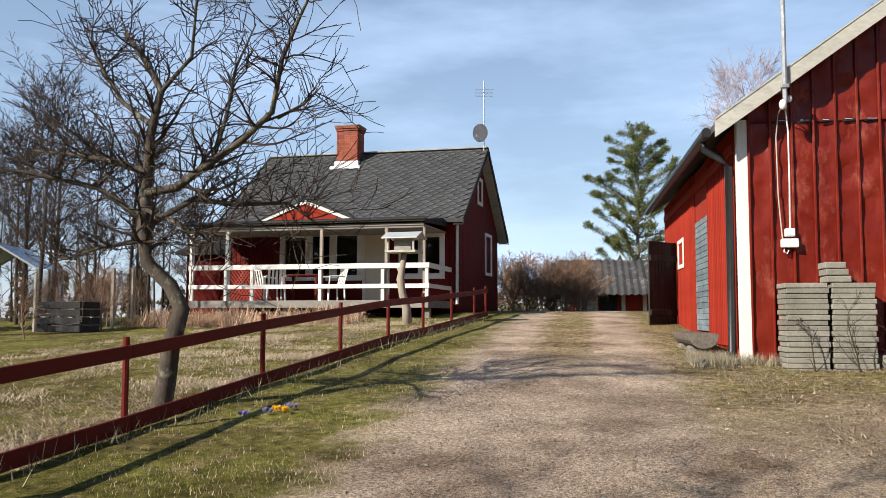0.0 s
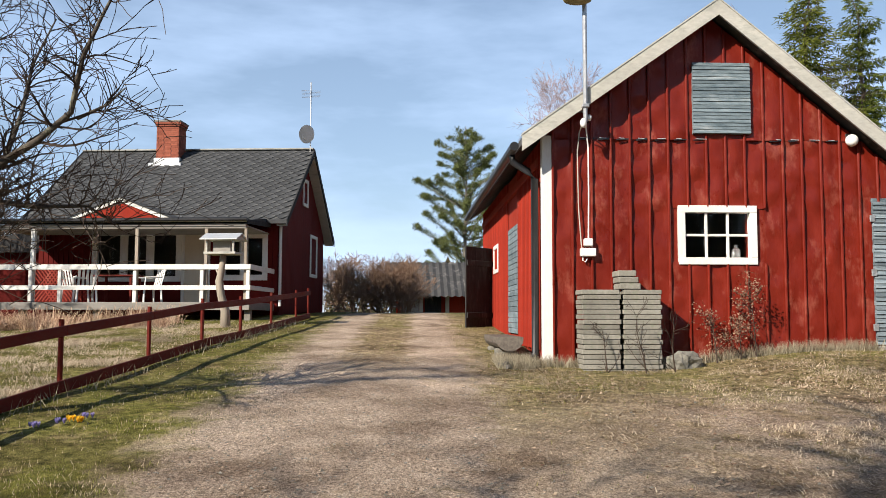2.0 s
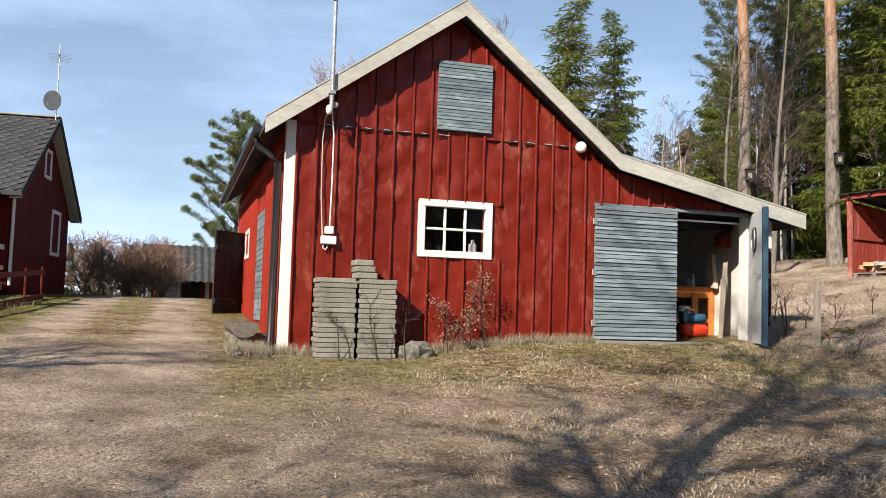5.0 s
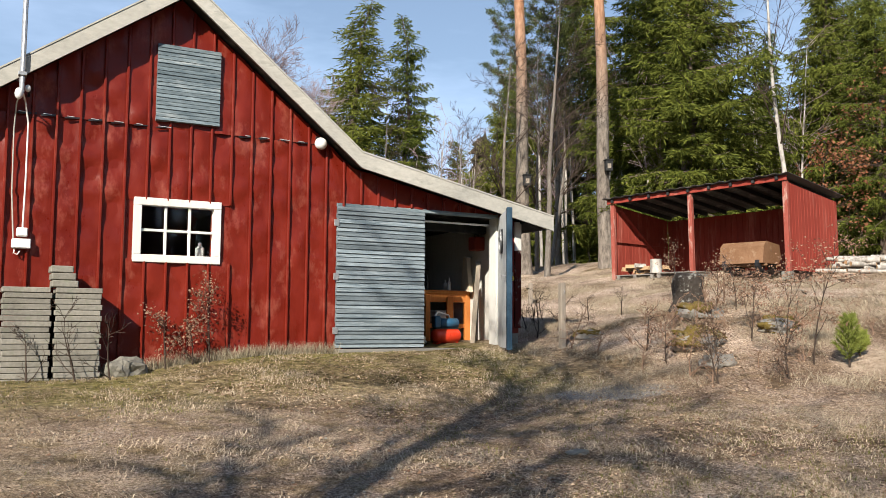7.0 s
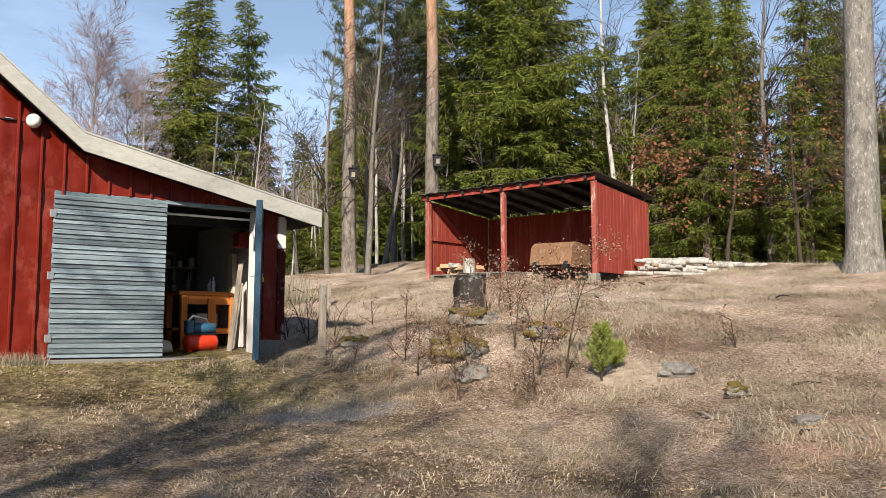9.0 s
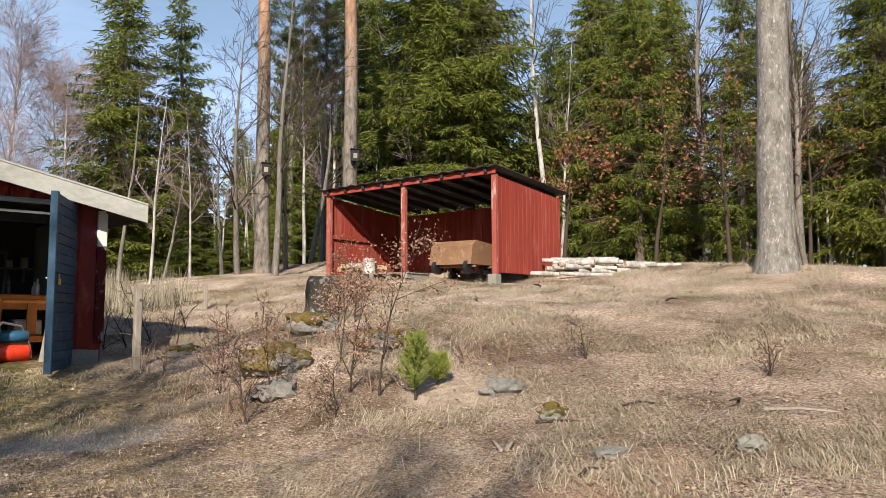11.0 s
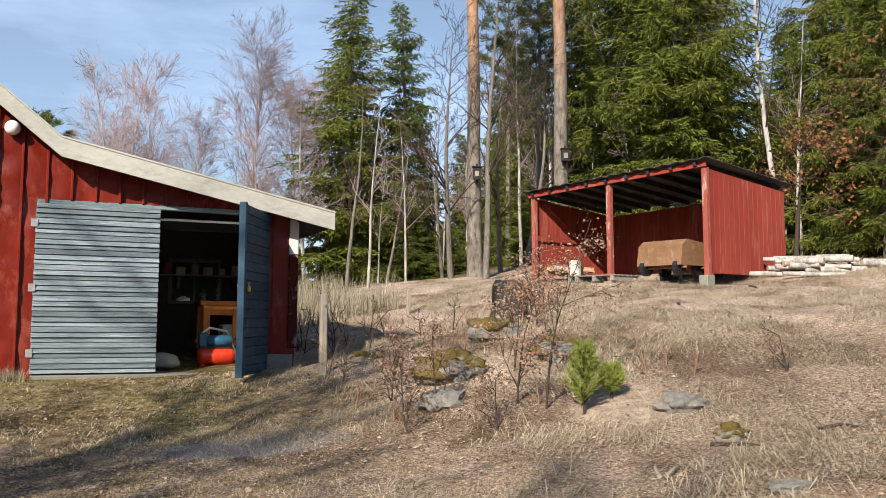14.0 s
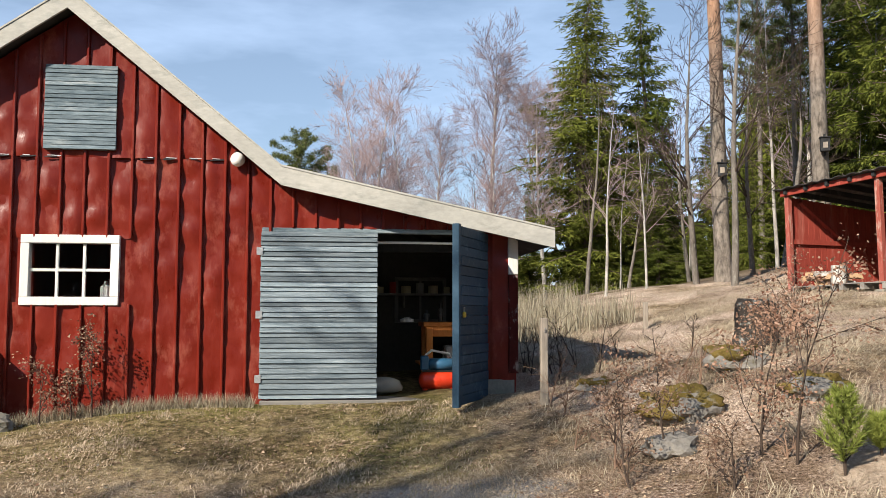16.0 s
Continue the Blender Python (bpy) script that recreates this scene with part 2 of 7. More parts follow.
DEAD_LEAF = leaf_material("fallen_leaves", (0.16, 0.085, 0.06), (0.62, 0.47, 0.36), 0.9, 0.1)
PETAL_BLUE = leaf_material("violet_crocus_petals", (0.16, 0.13, 0.42), (0.32, 0.28, 0.60), 0.6, 0.2)
PETAL_YELLOW = leaf_material("yellow_crocus_petals", (0.75, 0.36, 0.02), (0.85, 0.52, 0.04), 0.6, 0.2)


def glass_material():
    m, nt, b = material("window_glass", 0.03)
    b.inputs["Base Color"].default_value = (0.9, 0.93, 0.95, 1)
    b.inputs["Transmission Weight"].default_value = 1.0
    b.inputs["IOR"].default_value = 1.45
    relief(nt, b, noise_tex(nt, coords(nt), 2.5, 2), 0.05, 0.01)
    return m


GLASS = glass_material()


def plain(name, color, rough=0.6, metal=0.0):
    return surface(name, tuple(c * 0.88 for c in color), color, rough, metal, (1, 1, 1), 3, 20, 0.05, 0.001)


# ---------------------------------------------------------------- mesh helpers
def link(name, bm, mat, parent=None, label="", smooth=False):
    me = bpy.data.meshes.new(name)
    bm.to_mesh(me)
    bm.free()
    for mm in (mat if isinstance(mat, (list, tuple)) else [mat]):
        me.materials.append(mm)
    if smooth:
        for p in me.polygons:
            p.use_smooth = True
    ob = new(name, me)
    ob.parent = parent
    if label:
        ob["label"] = label
    return ob


def part(name, bm, mat, parent, label="", smooth=False):
    return link(name, bm, mat, parent, label, smooth)


def thing(name, at=(0, 0, 0), rz=0, label="", category="", group="", kind=""):
    ob = new(name)
    ob.empty_display_size = 0.1
    ob.matrix_basis = pose(*at, 0, 0, rz)
    return tagged(ob, label, category, group, kind)


def lump(name, verts, faces, mat, parent=None, label="", smooth=False):
    """A mesh from number arrays."""
    me = bpy.data.meshes.new(name)
    me.from_pydata([tuple(v) for v in verts], [], [tuple(f) for f in faces])
    for mm in (mat if isinstance(mat, (list, tuple)) else [mat]):
        me.materials.append(mm)
    if smooth:
        me.polygons.foreach_set("use_smooth", [True] * len(me.polygons))
    me.update()
    ob = new(name, me)
    ob.parent = parent
    if label:
        ob["label"] = label
    return ob


def box(x0, y0, z0, x1, y1, z1, bevel=0.0, bm=None):
    bm = bm or bmesh.new()
    got = bmesh.ops.create_cube(bm, size=1.0)["verts"]
    for v in got:
        v.co = Vector((x0 + (v.co.x + 0.5) * (x1 - x0), y0 + (v.co.y + 0.5) * (y1 - y0), z0 + (v.co.z + 0.5) * (z1 - z0)))
    if bevel:
        bmesh.ops.bevel(bm, geom=list({e for v in got for e in v.link_edges}), offset=bevel, segments=1, affect="EDGES", profile=0.5)
    return bm


def beam(p, q, w, h, bevel=0.0, bm=None, up=(0, 0, 1)):
    """A squared timber from p to q, w wide and h high."""
    bm = bm or bmesh.new()
    p, q = Vector(p), Vector(q)
    d = (q - p).normalized()
    s = d.cross(Vector(up))
    s = s.normalized() if s.length > 1e-5 else Vector((1, 0, 0))
    u = s.cross(d)
    vs = [bm.verts.new(c + s * (a * w / 2) + u * (b * h / 2)) for c in (p, q) for a, b in ((-1, -1), (1, -1), (1, 1), (-1, 1))]
    fs = [bm.faces.new([vs[i] for i in f]) for f in ((3, 2, 1, 0), (4, 5, 6, 7), (0, 1, 5, 4), (1, 2, 6, 5), (2, 3, 7, 6), (3, 0, 4, 7))]
    if bevel:
        bmesh.ops.bevel(bm, geom=list({e for f in fs for e in f.edges}), offset=bevel, segments=1, affect="EDGES")
    bmesh.ops.recalc_face_normals(bm, faces=bm.faces[:])
    return bm


def tube(points, radii, sides=8, bm=None, cap=True):
    """A round pipe through points."""
    bm = bm or bmesh.new()
    pts = [Vector(p) for p in points]
    if isinstance(radii, (int, float)):
        radii = [radii] * len(pts)
    rings = []
    for i, p in enumerate(pts):
        d = (pts[min(i + 1, len(pts) - 1)] - pts[max(i - 1, 0)]).normalized()
        a = d.cross(Vector((0.31, 0.52, 0.79)))
        if a.length < 1e-3:
            a = d.cross(Vector((1, 0, 0)))
        a.normalize()
        b = d.cross(a)
        rings.append([bm.verts.new(p + (a * math.cos(k * math.tau / sides) + b * math.sin(k * math.tau / sides)) * radii[i]) for k in range(sides)])
    for r, s in zip(rings, rings[1:]):
        for k in range(sides):
            bm.faces.new((r[k], r[(k + 1) % sides], s[(k + 1) % sides], s[k]))
    if cap:
        bm.faces.new(rings[0][::-1])
        bm.faces.new(rings[-1])
    bmesh.ops.recalc_face_normals(bm, faces=bm.faces[:])
    return bm


def prism(outline, axis, a, b, bm=None):
    """A flat outline (two coordinates, the axis left out) pushed out from a to b along the axis."""
    bm = bm or bmesh.new()

    def put(u, v, w):
        return {"x": (w, u, v), "y": (u, w, v), "z": (u, v, w)}[axis]
    lo = [bm.verts.new(put(u, v, a)) for u, v in outline]
    hi = [bm.verts.new(put(u, v, b)) for u, v in outline]
    n = len(outline)
    bm.faces.new(lo[::-1])
    bm.faces.new(hi)
    for k in range(n):
        bm.faces.new((lo[k], lo[(k + 1) % n], hi[(k + 1) % n], hi[k]))
    bmesh.ops.recalc_face_normals(bm, faces=bm.faces[:])
    return bm


def ball(center, r, bm=None, squash=(1, 1, 1), sub=3, rough=0.0, seed=0):
    bm = bm or bmesh.new()
    got = bmesh.ops.create_icosphere(bm, subdivisions=sub, radius=1.0)["verts"]
    for v in got:
        k = 1 + rough * noise.noise(v.co * 1.7 + Vector((seed * 3.1, seed * 1.7, 0)))+ rough * 0.4 * noise.noise(v.co * 4.3 + Vector((seed, 5, 0)))
        v.co = Vector(center) + Vector((v.co.x * squash[0], v.co.y * squash[1], v.co.z * squash[2])) * r * k
    return bm


# ---------------------------------------------------------------- lie of the land
def step(a, b, t):
    t = min(max((t - a) / (b - a), 0.0), 1.0)
    return t * t * (3 - 2 * t)


def land(x, y):
    """The ground's height."""
    rise = 0.075 * max(x, -12) if x < 11 else 0.825 + 0.055 * (x - 11) if x < 24 else 1.54 + 0.012 * min(x - 24, 8) - 0.05 * min(max(x - 30, 0), 40)
    hill = 1.55 * step(-7.5, -19.0, y) * step(-3.0, 9.0, x) + 0.5 * step(-6.0, -12.0, y) * (1 - step(0.0, 9.0, x))
    hill += 0.2 * min(max(-19.0 - y, 0), 3.0) + 0.03 * min(max(-22.0 - y, 0), 60.0)
    knoll = 0.42 * math.exp(-((x - 9.6) / 2.3) ** 2 - ((y + 12.4) / 2.0) ** 2)
    pad = 0.15 * step(-3.0, -5.6, y) * step(8.0, 11.5, x) * (1 - step(15, 22, x)) * (1 - step(-8.5, -11, y))
    pad -= 0.10 * math.exp(-((x - 11.3) / 2.2) ** 2 - ((y + 2.3) / 1.9) ** 2)
    far_left = -0.022 * max(y - 6, 0) if y < 60 else -1.19
    litter_lumps = 0.055 * step(-8.2, -10.5, y) * noise.noise(Vector((x * 1.25, y * 1.25, 8.0))) if -40 < y < -8 and abs(x) < 40 else 0.0
    rough = litter_lumps + 0.035 * noise.noise(Vector((x * 0.55, y * 0.55, 0.3))) + 0.012 * noise.noise(Vector((x * 2.1, y * 2.1, 4.0)))
    return rise + hill + knoll + pad + far_left + rough


def ground_material():
    """Gravel on the track, worn dry lawn with green patches, leaf litter on the slope."""
    m, nt, b = material("yard_ground", 0.95)
    L = nt.links.new
    v = coords(nt, (1, 1, 1))
    sep = nt.nodes.new("ShaderNodeSeparateXYZ")
    L(v, sep.inputs[0])

    def calc(op, a, c=None, clamp=False):
        n = nt.nodes.new("ShaderNodeMath")
        n.operation, n.use_clamp = op, clamp
        for i, w in enumerate((a, c)):
            if w is None:
                continue
            if isinstance(w, (int, float)):
                n.inputs[i].default_value = w
            else:
                L(w, n.inputs[i])
        return n.outputs[0]

    def band(value, a, c):
        n = nt.nodes.new("ShaderNodeMapRange")
        n.interpolation_type = "SMOOTHSTEP"
        n.inputs["From Min"].default_value, n.inputs["From Max"].default_value = a, c
        L(value, n.inputs["Value"])
        return n.outputs["Result"]
    X, Y = sep.outputs[0], sep.outputs[1]
    n_big, n_mid, n_fine = noise_tex(nt, v, 0.45, 5), noise_tex(nt, v, 2.6, 6, 0.65), noise_tex(nt, v, 34, 7, 0.8)
    n_tuft = noise_tex(nt, v, 9, 6, 0.7)
    edge = calc("MULTIPLY", calc("SUBTRACT", n_mid, 0.5), 1.5)
    yy = calc("ADD", Y, edge)
    # dry lawn with green patches
    straw = ramp(nt, n_tuft, [(0.34, (0.055, 0.040, 0.022)), (0.5, (0.235, 0.180, 0.105)), (0.66, (0.47, 0.375, 0.235))])
    green = ramp(nt, n_tuft, [(0.32, (0.045, 0.05, 0.012)), (0.55, (0.145, 0.14, 0.034)), (0.72, (0.24, 0.22, 0.07))])
    greenness = calc("ADD", calc("MULTIPLY", band(yy, 1.0, 2.0), 0.85), calc("MULTIPLY", band(n_big, 0.42, 0.62), 0.5), True)
    door_green = calc("MULTIPLY", calc("MULTIPLY", band(X, 7.0, 9.5), band(yy, -9.6, -8.0)), band(yy, 0.5, -1.5))
    greenness = calc("ADD", greenness, calc("MULTIPLY", door_green, 0.25), True)
    greenness = calc("MULTIPLY", greenness, band(yy, -10.5, -8.5), True)
    greenness = calc("MULTIPLY", greenness, band(n_mid, 0.22, 0.52), True)
    lawn = mix(nt, straw, green, greenness)
    # leaf litter and bare soil of the slope and the trodden yard
    litter = ramp(nt, n_fine, [(0.38, (0.085, 0.06, 0.047)), (0.5, (0.42, 0.325, 0.262)), (0.61, (0.80, 0.69, 0.585))])
    yard = calc("MULTIPLY", band(yy, 0.0, -3.2), band(X, 9.6, 7.2), True)
    slope = calc("MULTIPLY", band(yy, -8.4, -10.5), band(n_big, 0.25, 0.55), True)
    base = mix(nt, lawn, litter, calc("MULTIPLY", calc("MAXIMUM", calc("MULTIPLY", yard, band(n_mid, 0.25, 0.6)), slope), 0.85))
    # gravel track with two wheel ruts and a grassy middle further on
    gravel = ramp(nt, n_fine, [(0.36, (0.12, 0.092, 0.070)), (0.5, (0.395, 0.312, 0.242)), (0.64, (0.66, 0.55, 0.44))])
    centre = calc("ADD", calc("MULTIPLY", X, -0.012), 1.0)
    off = calc("ABSOLUTE", calc("SUBTRACT", yy, centre))
    track = band(off, 1.75, 1.05)
    near = band(X, 14.0, 9.0)
    middle = calc("MULTIPLY", band(off, 0.62, 0.3), calc("SUBTRACT", 1.0, near))
    wide = calc("MULTIPLY", calc("MULTIPLY", band(X, 8.5, 5.5), band(yy, 2.6, 1.9)), band(yy, -3.2, -0.6))
    track = calc("MAXIMUM", calc("SUBTRACT", track, calc("MULTIPLY", middle, 0.95), True), calc("MULTIPLY", wide, 0.8))
    track = calc("MULTIPLY", track, band(X, 34, 28))
    base = mix(nt, base, gravel, calc("MULTIPLY", track, band(n_mid, 0.18, 0.45)))
    # damp and trodden patches
    n_patch = noise_tex(nt, v, 0.9, 6, 0.65)
    base = mix(nt, base, ramp(nt, n_patch, [(0.34, (0.52, 0.48, 0.45)), (0.47, (0.92, 0.90, 0.88)), (0.58, (1.2, 1.2, 1.2)), (0.7, (1.5, 1.46, 1.38))]), 1.0, "MULTIPLY")
    # dark soil showing between the stems, and single pale straws
    n_soil, n_grit = noise_tex(nt, v, 3.6, 8, 0.75), noise_tex(nt, v, 95, 4, 0.7)
    soil = calc("MULTIPLY", band(n_soil, 0.51, 0.64), calc("SUBTRACT", 1.0, calc("MULTIPLY", track, 0.8)))
    base = mix(nt, base, (0.12, 0.075, 0.05), calc("MULTIPLY", soil, 0.42))
    # browner yard earth, also darkened in colour for the tree shade over it
    base = mix(nt, base, (0.86, 0.83, 0.81), yard, "MULTIPLY")
    base = mix(nt, base, ramp(nt, n_grit, [(0.38, (0.45, 0.43, 0.41)), (0.5, (1.0, 1.0, 1.0)), (0.62, (1.55, 1.53, 1.50))]), 1.0, "MULTIPLY")
    # bare grey gravel by the garage, and pale sand under the young pine
    def blot(cx, cy, rx, ry):
        ax, ay = calc("DIVIDE", calc("SUBTRACT", X, cx), rx), calc("DIVIDE", calc("SUBTRACT", Y, cy), ry)
        d2 = calc("ADD", calc("MULTIPLY", ax, ax), calc("MULTIPLY", ay, ay))
        return band(calc("ADD", d2, calc("MULTIPLY", calc("SUBTRACT", n_mid, 0.5), 2.4)), 1.3, 0.5)
    grey = ramp(nt, n_grit, [(0.36, (0.06, 0.058, 0.056)), (0.5, (0.22, 0.215, 0.21)), (0.64, (0.50, 0.49, 0.48))])
    base = mix(nt, base, grey, calc("MULTIPLY", blot(7.85, -8.4, 0.45, 0.95), 0.85))
    sand = ramp(nt, n_tuft, [(0.35, (0.30, 0.23, 0.165)), (0.65, (0.58, 0.47, 0.36))])
    base = mix(nt, base, sand, calc("MULTIPLY", blot(6.45, -11.55, 0.5, 0.55), 0.85))
    chips = ramp(nt, n_grit, [(0.38, (0.16, 0.075, 0.045)), (0.5, (0.40, 0.24, 0.16)), (0.62, (0.72, 0.55, 0.42))])
    base = mix(nt, base, chips, calc("MULTIPLY", blot(3.6, -10.5, 0.5, 0.8), 0.7))
    # forest floor far off
    base = mix(nt, base, (0.10, 0.075, 0.045), band(calc("ADD", X, calc("MULTIPLY", yy, -0.6)), 34, 44))
    L(base, b.inputs["Base Color"])
    b.inputs["Specular IOR Level"].default_value = 0.06
    relief(nt, b, mix(nt, n_fine, n_tuft, 0.5), 1.0, 0.05)
    return m


def build_ground():
    """One sheet, fine near the walk and coarse to the horizon."""
    def axis(lo, hi, fine, far):
        a = list(np.arange(lo, hi, fine))
        s, x = fine, hi
        while x < far:
            a.append(x)
            s *= 1.25
            x += s
        s, x = fine, lo - fine
        while x > -far:
            a.insert(0, x)
            s *= 1.25
            x -= s
        return a
    xs, ys = axis(-3, 26, 0.16, 1500), axis(-24, 9, 0.16, 1500)
    verts = [(x, y, land(x, y)) for x in xs for y in ys]
    n = len(ys)
    faces = [(i * n + j, (i + 1) * n + j, (i + 1) * n + j + 1, i * n + j + 1) for i in range(len(xs) - 1) for j in range(n - 1)]
    return tagged(lump("ground", verts, faces, ground_material(), smooth=True), "dry spring lawn, gravel track and leafy slope", "ground", kind="structure")


build_ground()


# ---------------------------------------------------------------- barn
GX, YL, YM, YR, XB = 11.77, -1.58, -6.6, -9.72, 21.4
APEX, EAVE_L, KINK, EAVE_R = (-4.1, 6.06), (-1.22, 4.03), (-6.70, 3.93), (-10.16, 3.19)


def roof_z(y):
    """Height of the barn roof's upper face at the gable."""
    pts = [EAVE_R, KINK, APEX, EAVE_L]
    for (a, za), (b, zb) in zip(pts, pts[1:]):
        if a <= y <= b:
            return za + (zb - za) * (y - a) / (b - a)
    return EAVE_L[1] if y > -3 else EAVE_R[1]


def column(y0, y1, z0, z1=None, drop=0.14):
    """Outline of a strip of the gable wall from z0 up to z1, or to the roof."""
    ys = [y0] + [k for k in (KINK[0], APEX[0]) if y0 < k < y1] + [y1]
    top = [(y, (roof_z(y) - drop) if z1 is None else z1) for y in ys]
    return [(y1, z0), (y0, z0)] + top


barn = thing("barn", (0, 0, 0), 0, "red sheet-metal barn with white barge boards and a lean-to garage", "barn")
WIN = (-4.72, -3.55, 2.24, 3.11)
DOOR = (-9.3, -6.45, 1.08, 3.2)
wi = (WIN[0] + 0.1, WIN[1] - 0.1, WIN[2] + 0.1, WIN[3] - 0.1)
for o in (column(wi[1], YL, 0.3), column(wi[0], wi[1], 0.3, wi[2]), column(wi[0], wi[1], wi[3]), column(DOOR[1], wi[0], 0.3),
          column(DOOR[0], DOOR[1], DOOR[3]), column(YR, DOOR[0], 0.3), column(DOOR[0], DOOR[1], 0.3, DOOR[2] - 0.03)):
    part("gable_wall", prism(o, "x", GX + 0.012, GX + 0.16), RED_METAL, barn)


def panel(y0, y1, z0, z1, seed, rib=True):
    """One dented sheet with a standing seam at its edge."""
    ny, nz = 5, max(2, int((z1(0) - z0) / 0.09))
    vs, fs = [], []
    for j in range(nz + 1):
        for i in range(ny + 1):
            u = i / ny
            y = y0 + (y1 - y0) * u
            z = z0 + (z1(u) - z0) * j / nz
            dent = noise.noise(Vector((y * 2.3, z * 1.9, seed))) * 0.026 + noise.noise(Vector((y * 3.5, z * 6.2, 3.0 + seed))) * 0.036
            dent *= 1.0 + 0.6 * step(2.3, 3.2, z) * (1 - step(4.4, 5.2, z))
            vs.append((GX - 0.012 - 1.0 * dent * math.sin(math.pi * u) ** 0.7, y, z))
    for j in range(nz):
        for i in range(ny):
            a = j * (ny + 1) + i
            fs.append((a, a + 1, a + ny + 2, a + ny + 1))
    return vs, fs


SEAM = 4.08
edges = []
y = YL - 0.13
while y > YR + 0.05:
    edges.append(y)
    y -= 0.285
edges.append(YR + 0.02)
for k, (b, a) in enumerate(zip([YL - 0.012] + edges, edges)):
    mid = (a + b) / 2
    spans = []
    base = 0.78 if mid > -6.4 else 1.0
    if WIN[0] < mid < WIN[1]:
        spans = [(base, WIN[2] + 0.04), (WIN[3] - 0.04, None)]
    elif DOOR[0] < mid < DOOR[1]:
        spans = [(DOOR[3] + 0.03, None)]
    else:
        spans = [(base, None)]
    for z0, z1 in spans:
        def top(u, a=a, b=b, z1=z1):
            return (roof_z(a + (b - a) * u) - 0.15) if z1 is None else z1
        if top(0.5) > SEAM + 0.12 and z0 < SEAM:
            lows = [(z0, lambda u: SEAM), (SEAM, top)]
        else:
            lows = [(z0, top)]
        for s, (p0, p1) in enumerate(lows):
            vs, fs = panel(a, b, p0, p1, k * 0.37 + s * 5)
            if p0 == SEAM:
                vs = [(x - 0.012, yy, zz) for x, yy, zz in vs]
            lump("sheet", vs, fs, RED_METAL, barn, smooth=True)
        zt = top(0)
        if k < len(edges) - 1:
            bm = beam((GX - 0.03, a, z0), (GX - 0.03 - (0.012 if zt > SEAM else 0), a, zt - 0.02), 0.040, 0.040, 0.011, up=(1, 0, 0))
            part("seam", bm, RED_METAL, barn)
# overlap of the upper sheets, drawn as black shade strips and pale glint strips
rr_ = random.Random(14)
for k in range(15):
    y0 = -1.8 - 0.285 * k
    if -4.7 < y0 < -3.9 or rr_.random() < 0.2:
        continue
    gap = rr_.uniform(0.012, 0.03)
    part("sheet_gap", beam((GX - 0.046, y0, SEAM - gap * 0.3), (GX - 0.046, y0 - rr_.uniform(0.12, 0.25), SEAM + gap * 0.3), 0.012, gap), BLACK, barn, "black strip for the shade in the sheet overlap")
    part("sheet_lip", beam((GX - 0.055, y0 - 0.03, SEAM + 0.014), (GX - 0.052, y0 - rr_.uniform(0.1, 0.2), SEAM + 0.010), 0.012, 0.008), ZINC, barn, "pale strip for a glint on the sheet edge")
# white corner boards
part("corner_board", box(GX - 0.045, YL - 0.125, 0.72, GX + 0.10, YL + 0.03, 4.12, 0.008), WHITE, barn, "white corner board")
part("corner_board", box(GX - 0.04, YR - 0.03, 2.66, GX + 0.10, YR + 0.10, 3.14, 0.008), WHITE, barn, "white corner board")
part("corner_board", box(GX - 0.038, YR - 0.028, 1.38, GX + 0.10, YR + 0.10, 2.655, 0.008),
     surface("peeling_dark_red_board", (0.05, 0.009, 0.008), (0.11, 0.018, 0.014), 0.85, 0, (1, 1, 0.6), 2.0, 20, 0.5, 0.005, (0.42, 0.39, 0.35)), barn, "corner board with peeling paint")
part("plinth", box(GX - 0.02, -9.70, 1.0, GX + 0.2, -9.3, 1.30, 0.01), BLOCK, barn, "concrete plinth")

# side wall with upright boards, and its openings
bm = box(GX + 0.1, YL - 0.16, 0.3, 14.68, YL - 0.022, 4.1)
box(14.68, YL - 0.16, 3.17, 16.22, YL - 0.022, 4.1, bm=bm)
box(16.22, YL - 0.16, 0.3, XB, YL - 0.022, 4.1, bm=bm)
box(14.68, YL - 0.16, 0.3, 16.22, YL - 0.022, 1.15, bm=bm)
part("side_wall", bm, RED_WOOD, barn, "red boarded side wall")
board = None
for k in range(int((XB - GX) / 0.16)):
    x = GX + 0.12 + 0.16 * k
    if 14.60 < x < 16.25:
        continue
    if board is None:
        board = part("board", box(-0.07, -0.012, 0, 0.07, 0.012, 3.1, 0.004), RED_WOOD, barn)
        batten = part("batten", box(-0.02, -0.012, 0, 0.02, 0.015, 3.1, 0.004), RED_WOOD, barn)
        ob, ob2 = board, batten
    else:
        ob, ob2 = new("board", board.data), new("batten", batten.data)
        ob.parent = ob2.parent = barn
    ob.location = (x, YL - 0.005, 0.98 + 0.01 * (k % 3))
    ob2.location = (x + 0.08, YL + 0.014, 0.99)
bm = box(GX + 0.2, YL - 0.02, 3.72, XB, YL + 0.05, 3.86, 0.006)
part("wall_plate", bm, RED_WOOD, barn, "red moulding under the eave")
side_door = thing("plank_door", (14.72, YL - 0.02, 1.17), 0, "closed blue-grey plank door in a red wall", "door")
for k in range(20):
    part("plank", box(0, -0.03, 0.002 + k * 0.099, 1.46, 0.025 + 0.004 * (k % 2), 0.097 + k * 0.099, 0.006), GREY_BOARD, side_door)


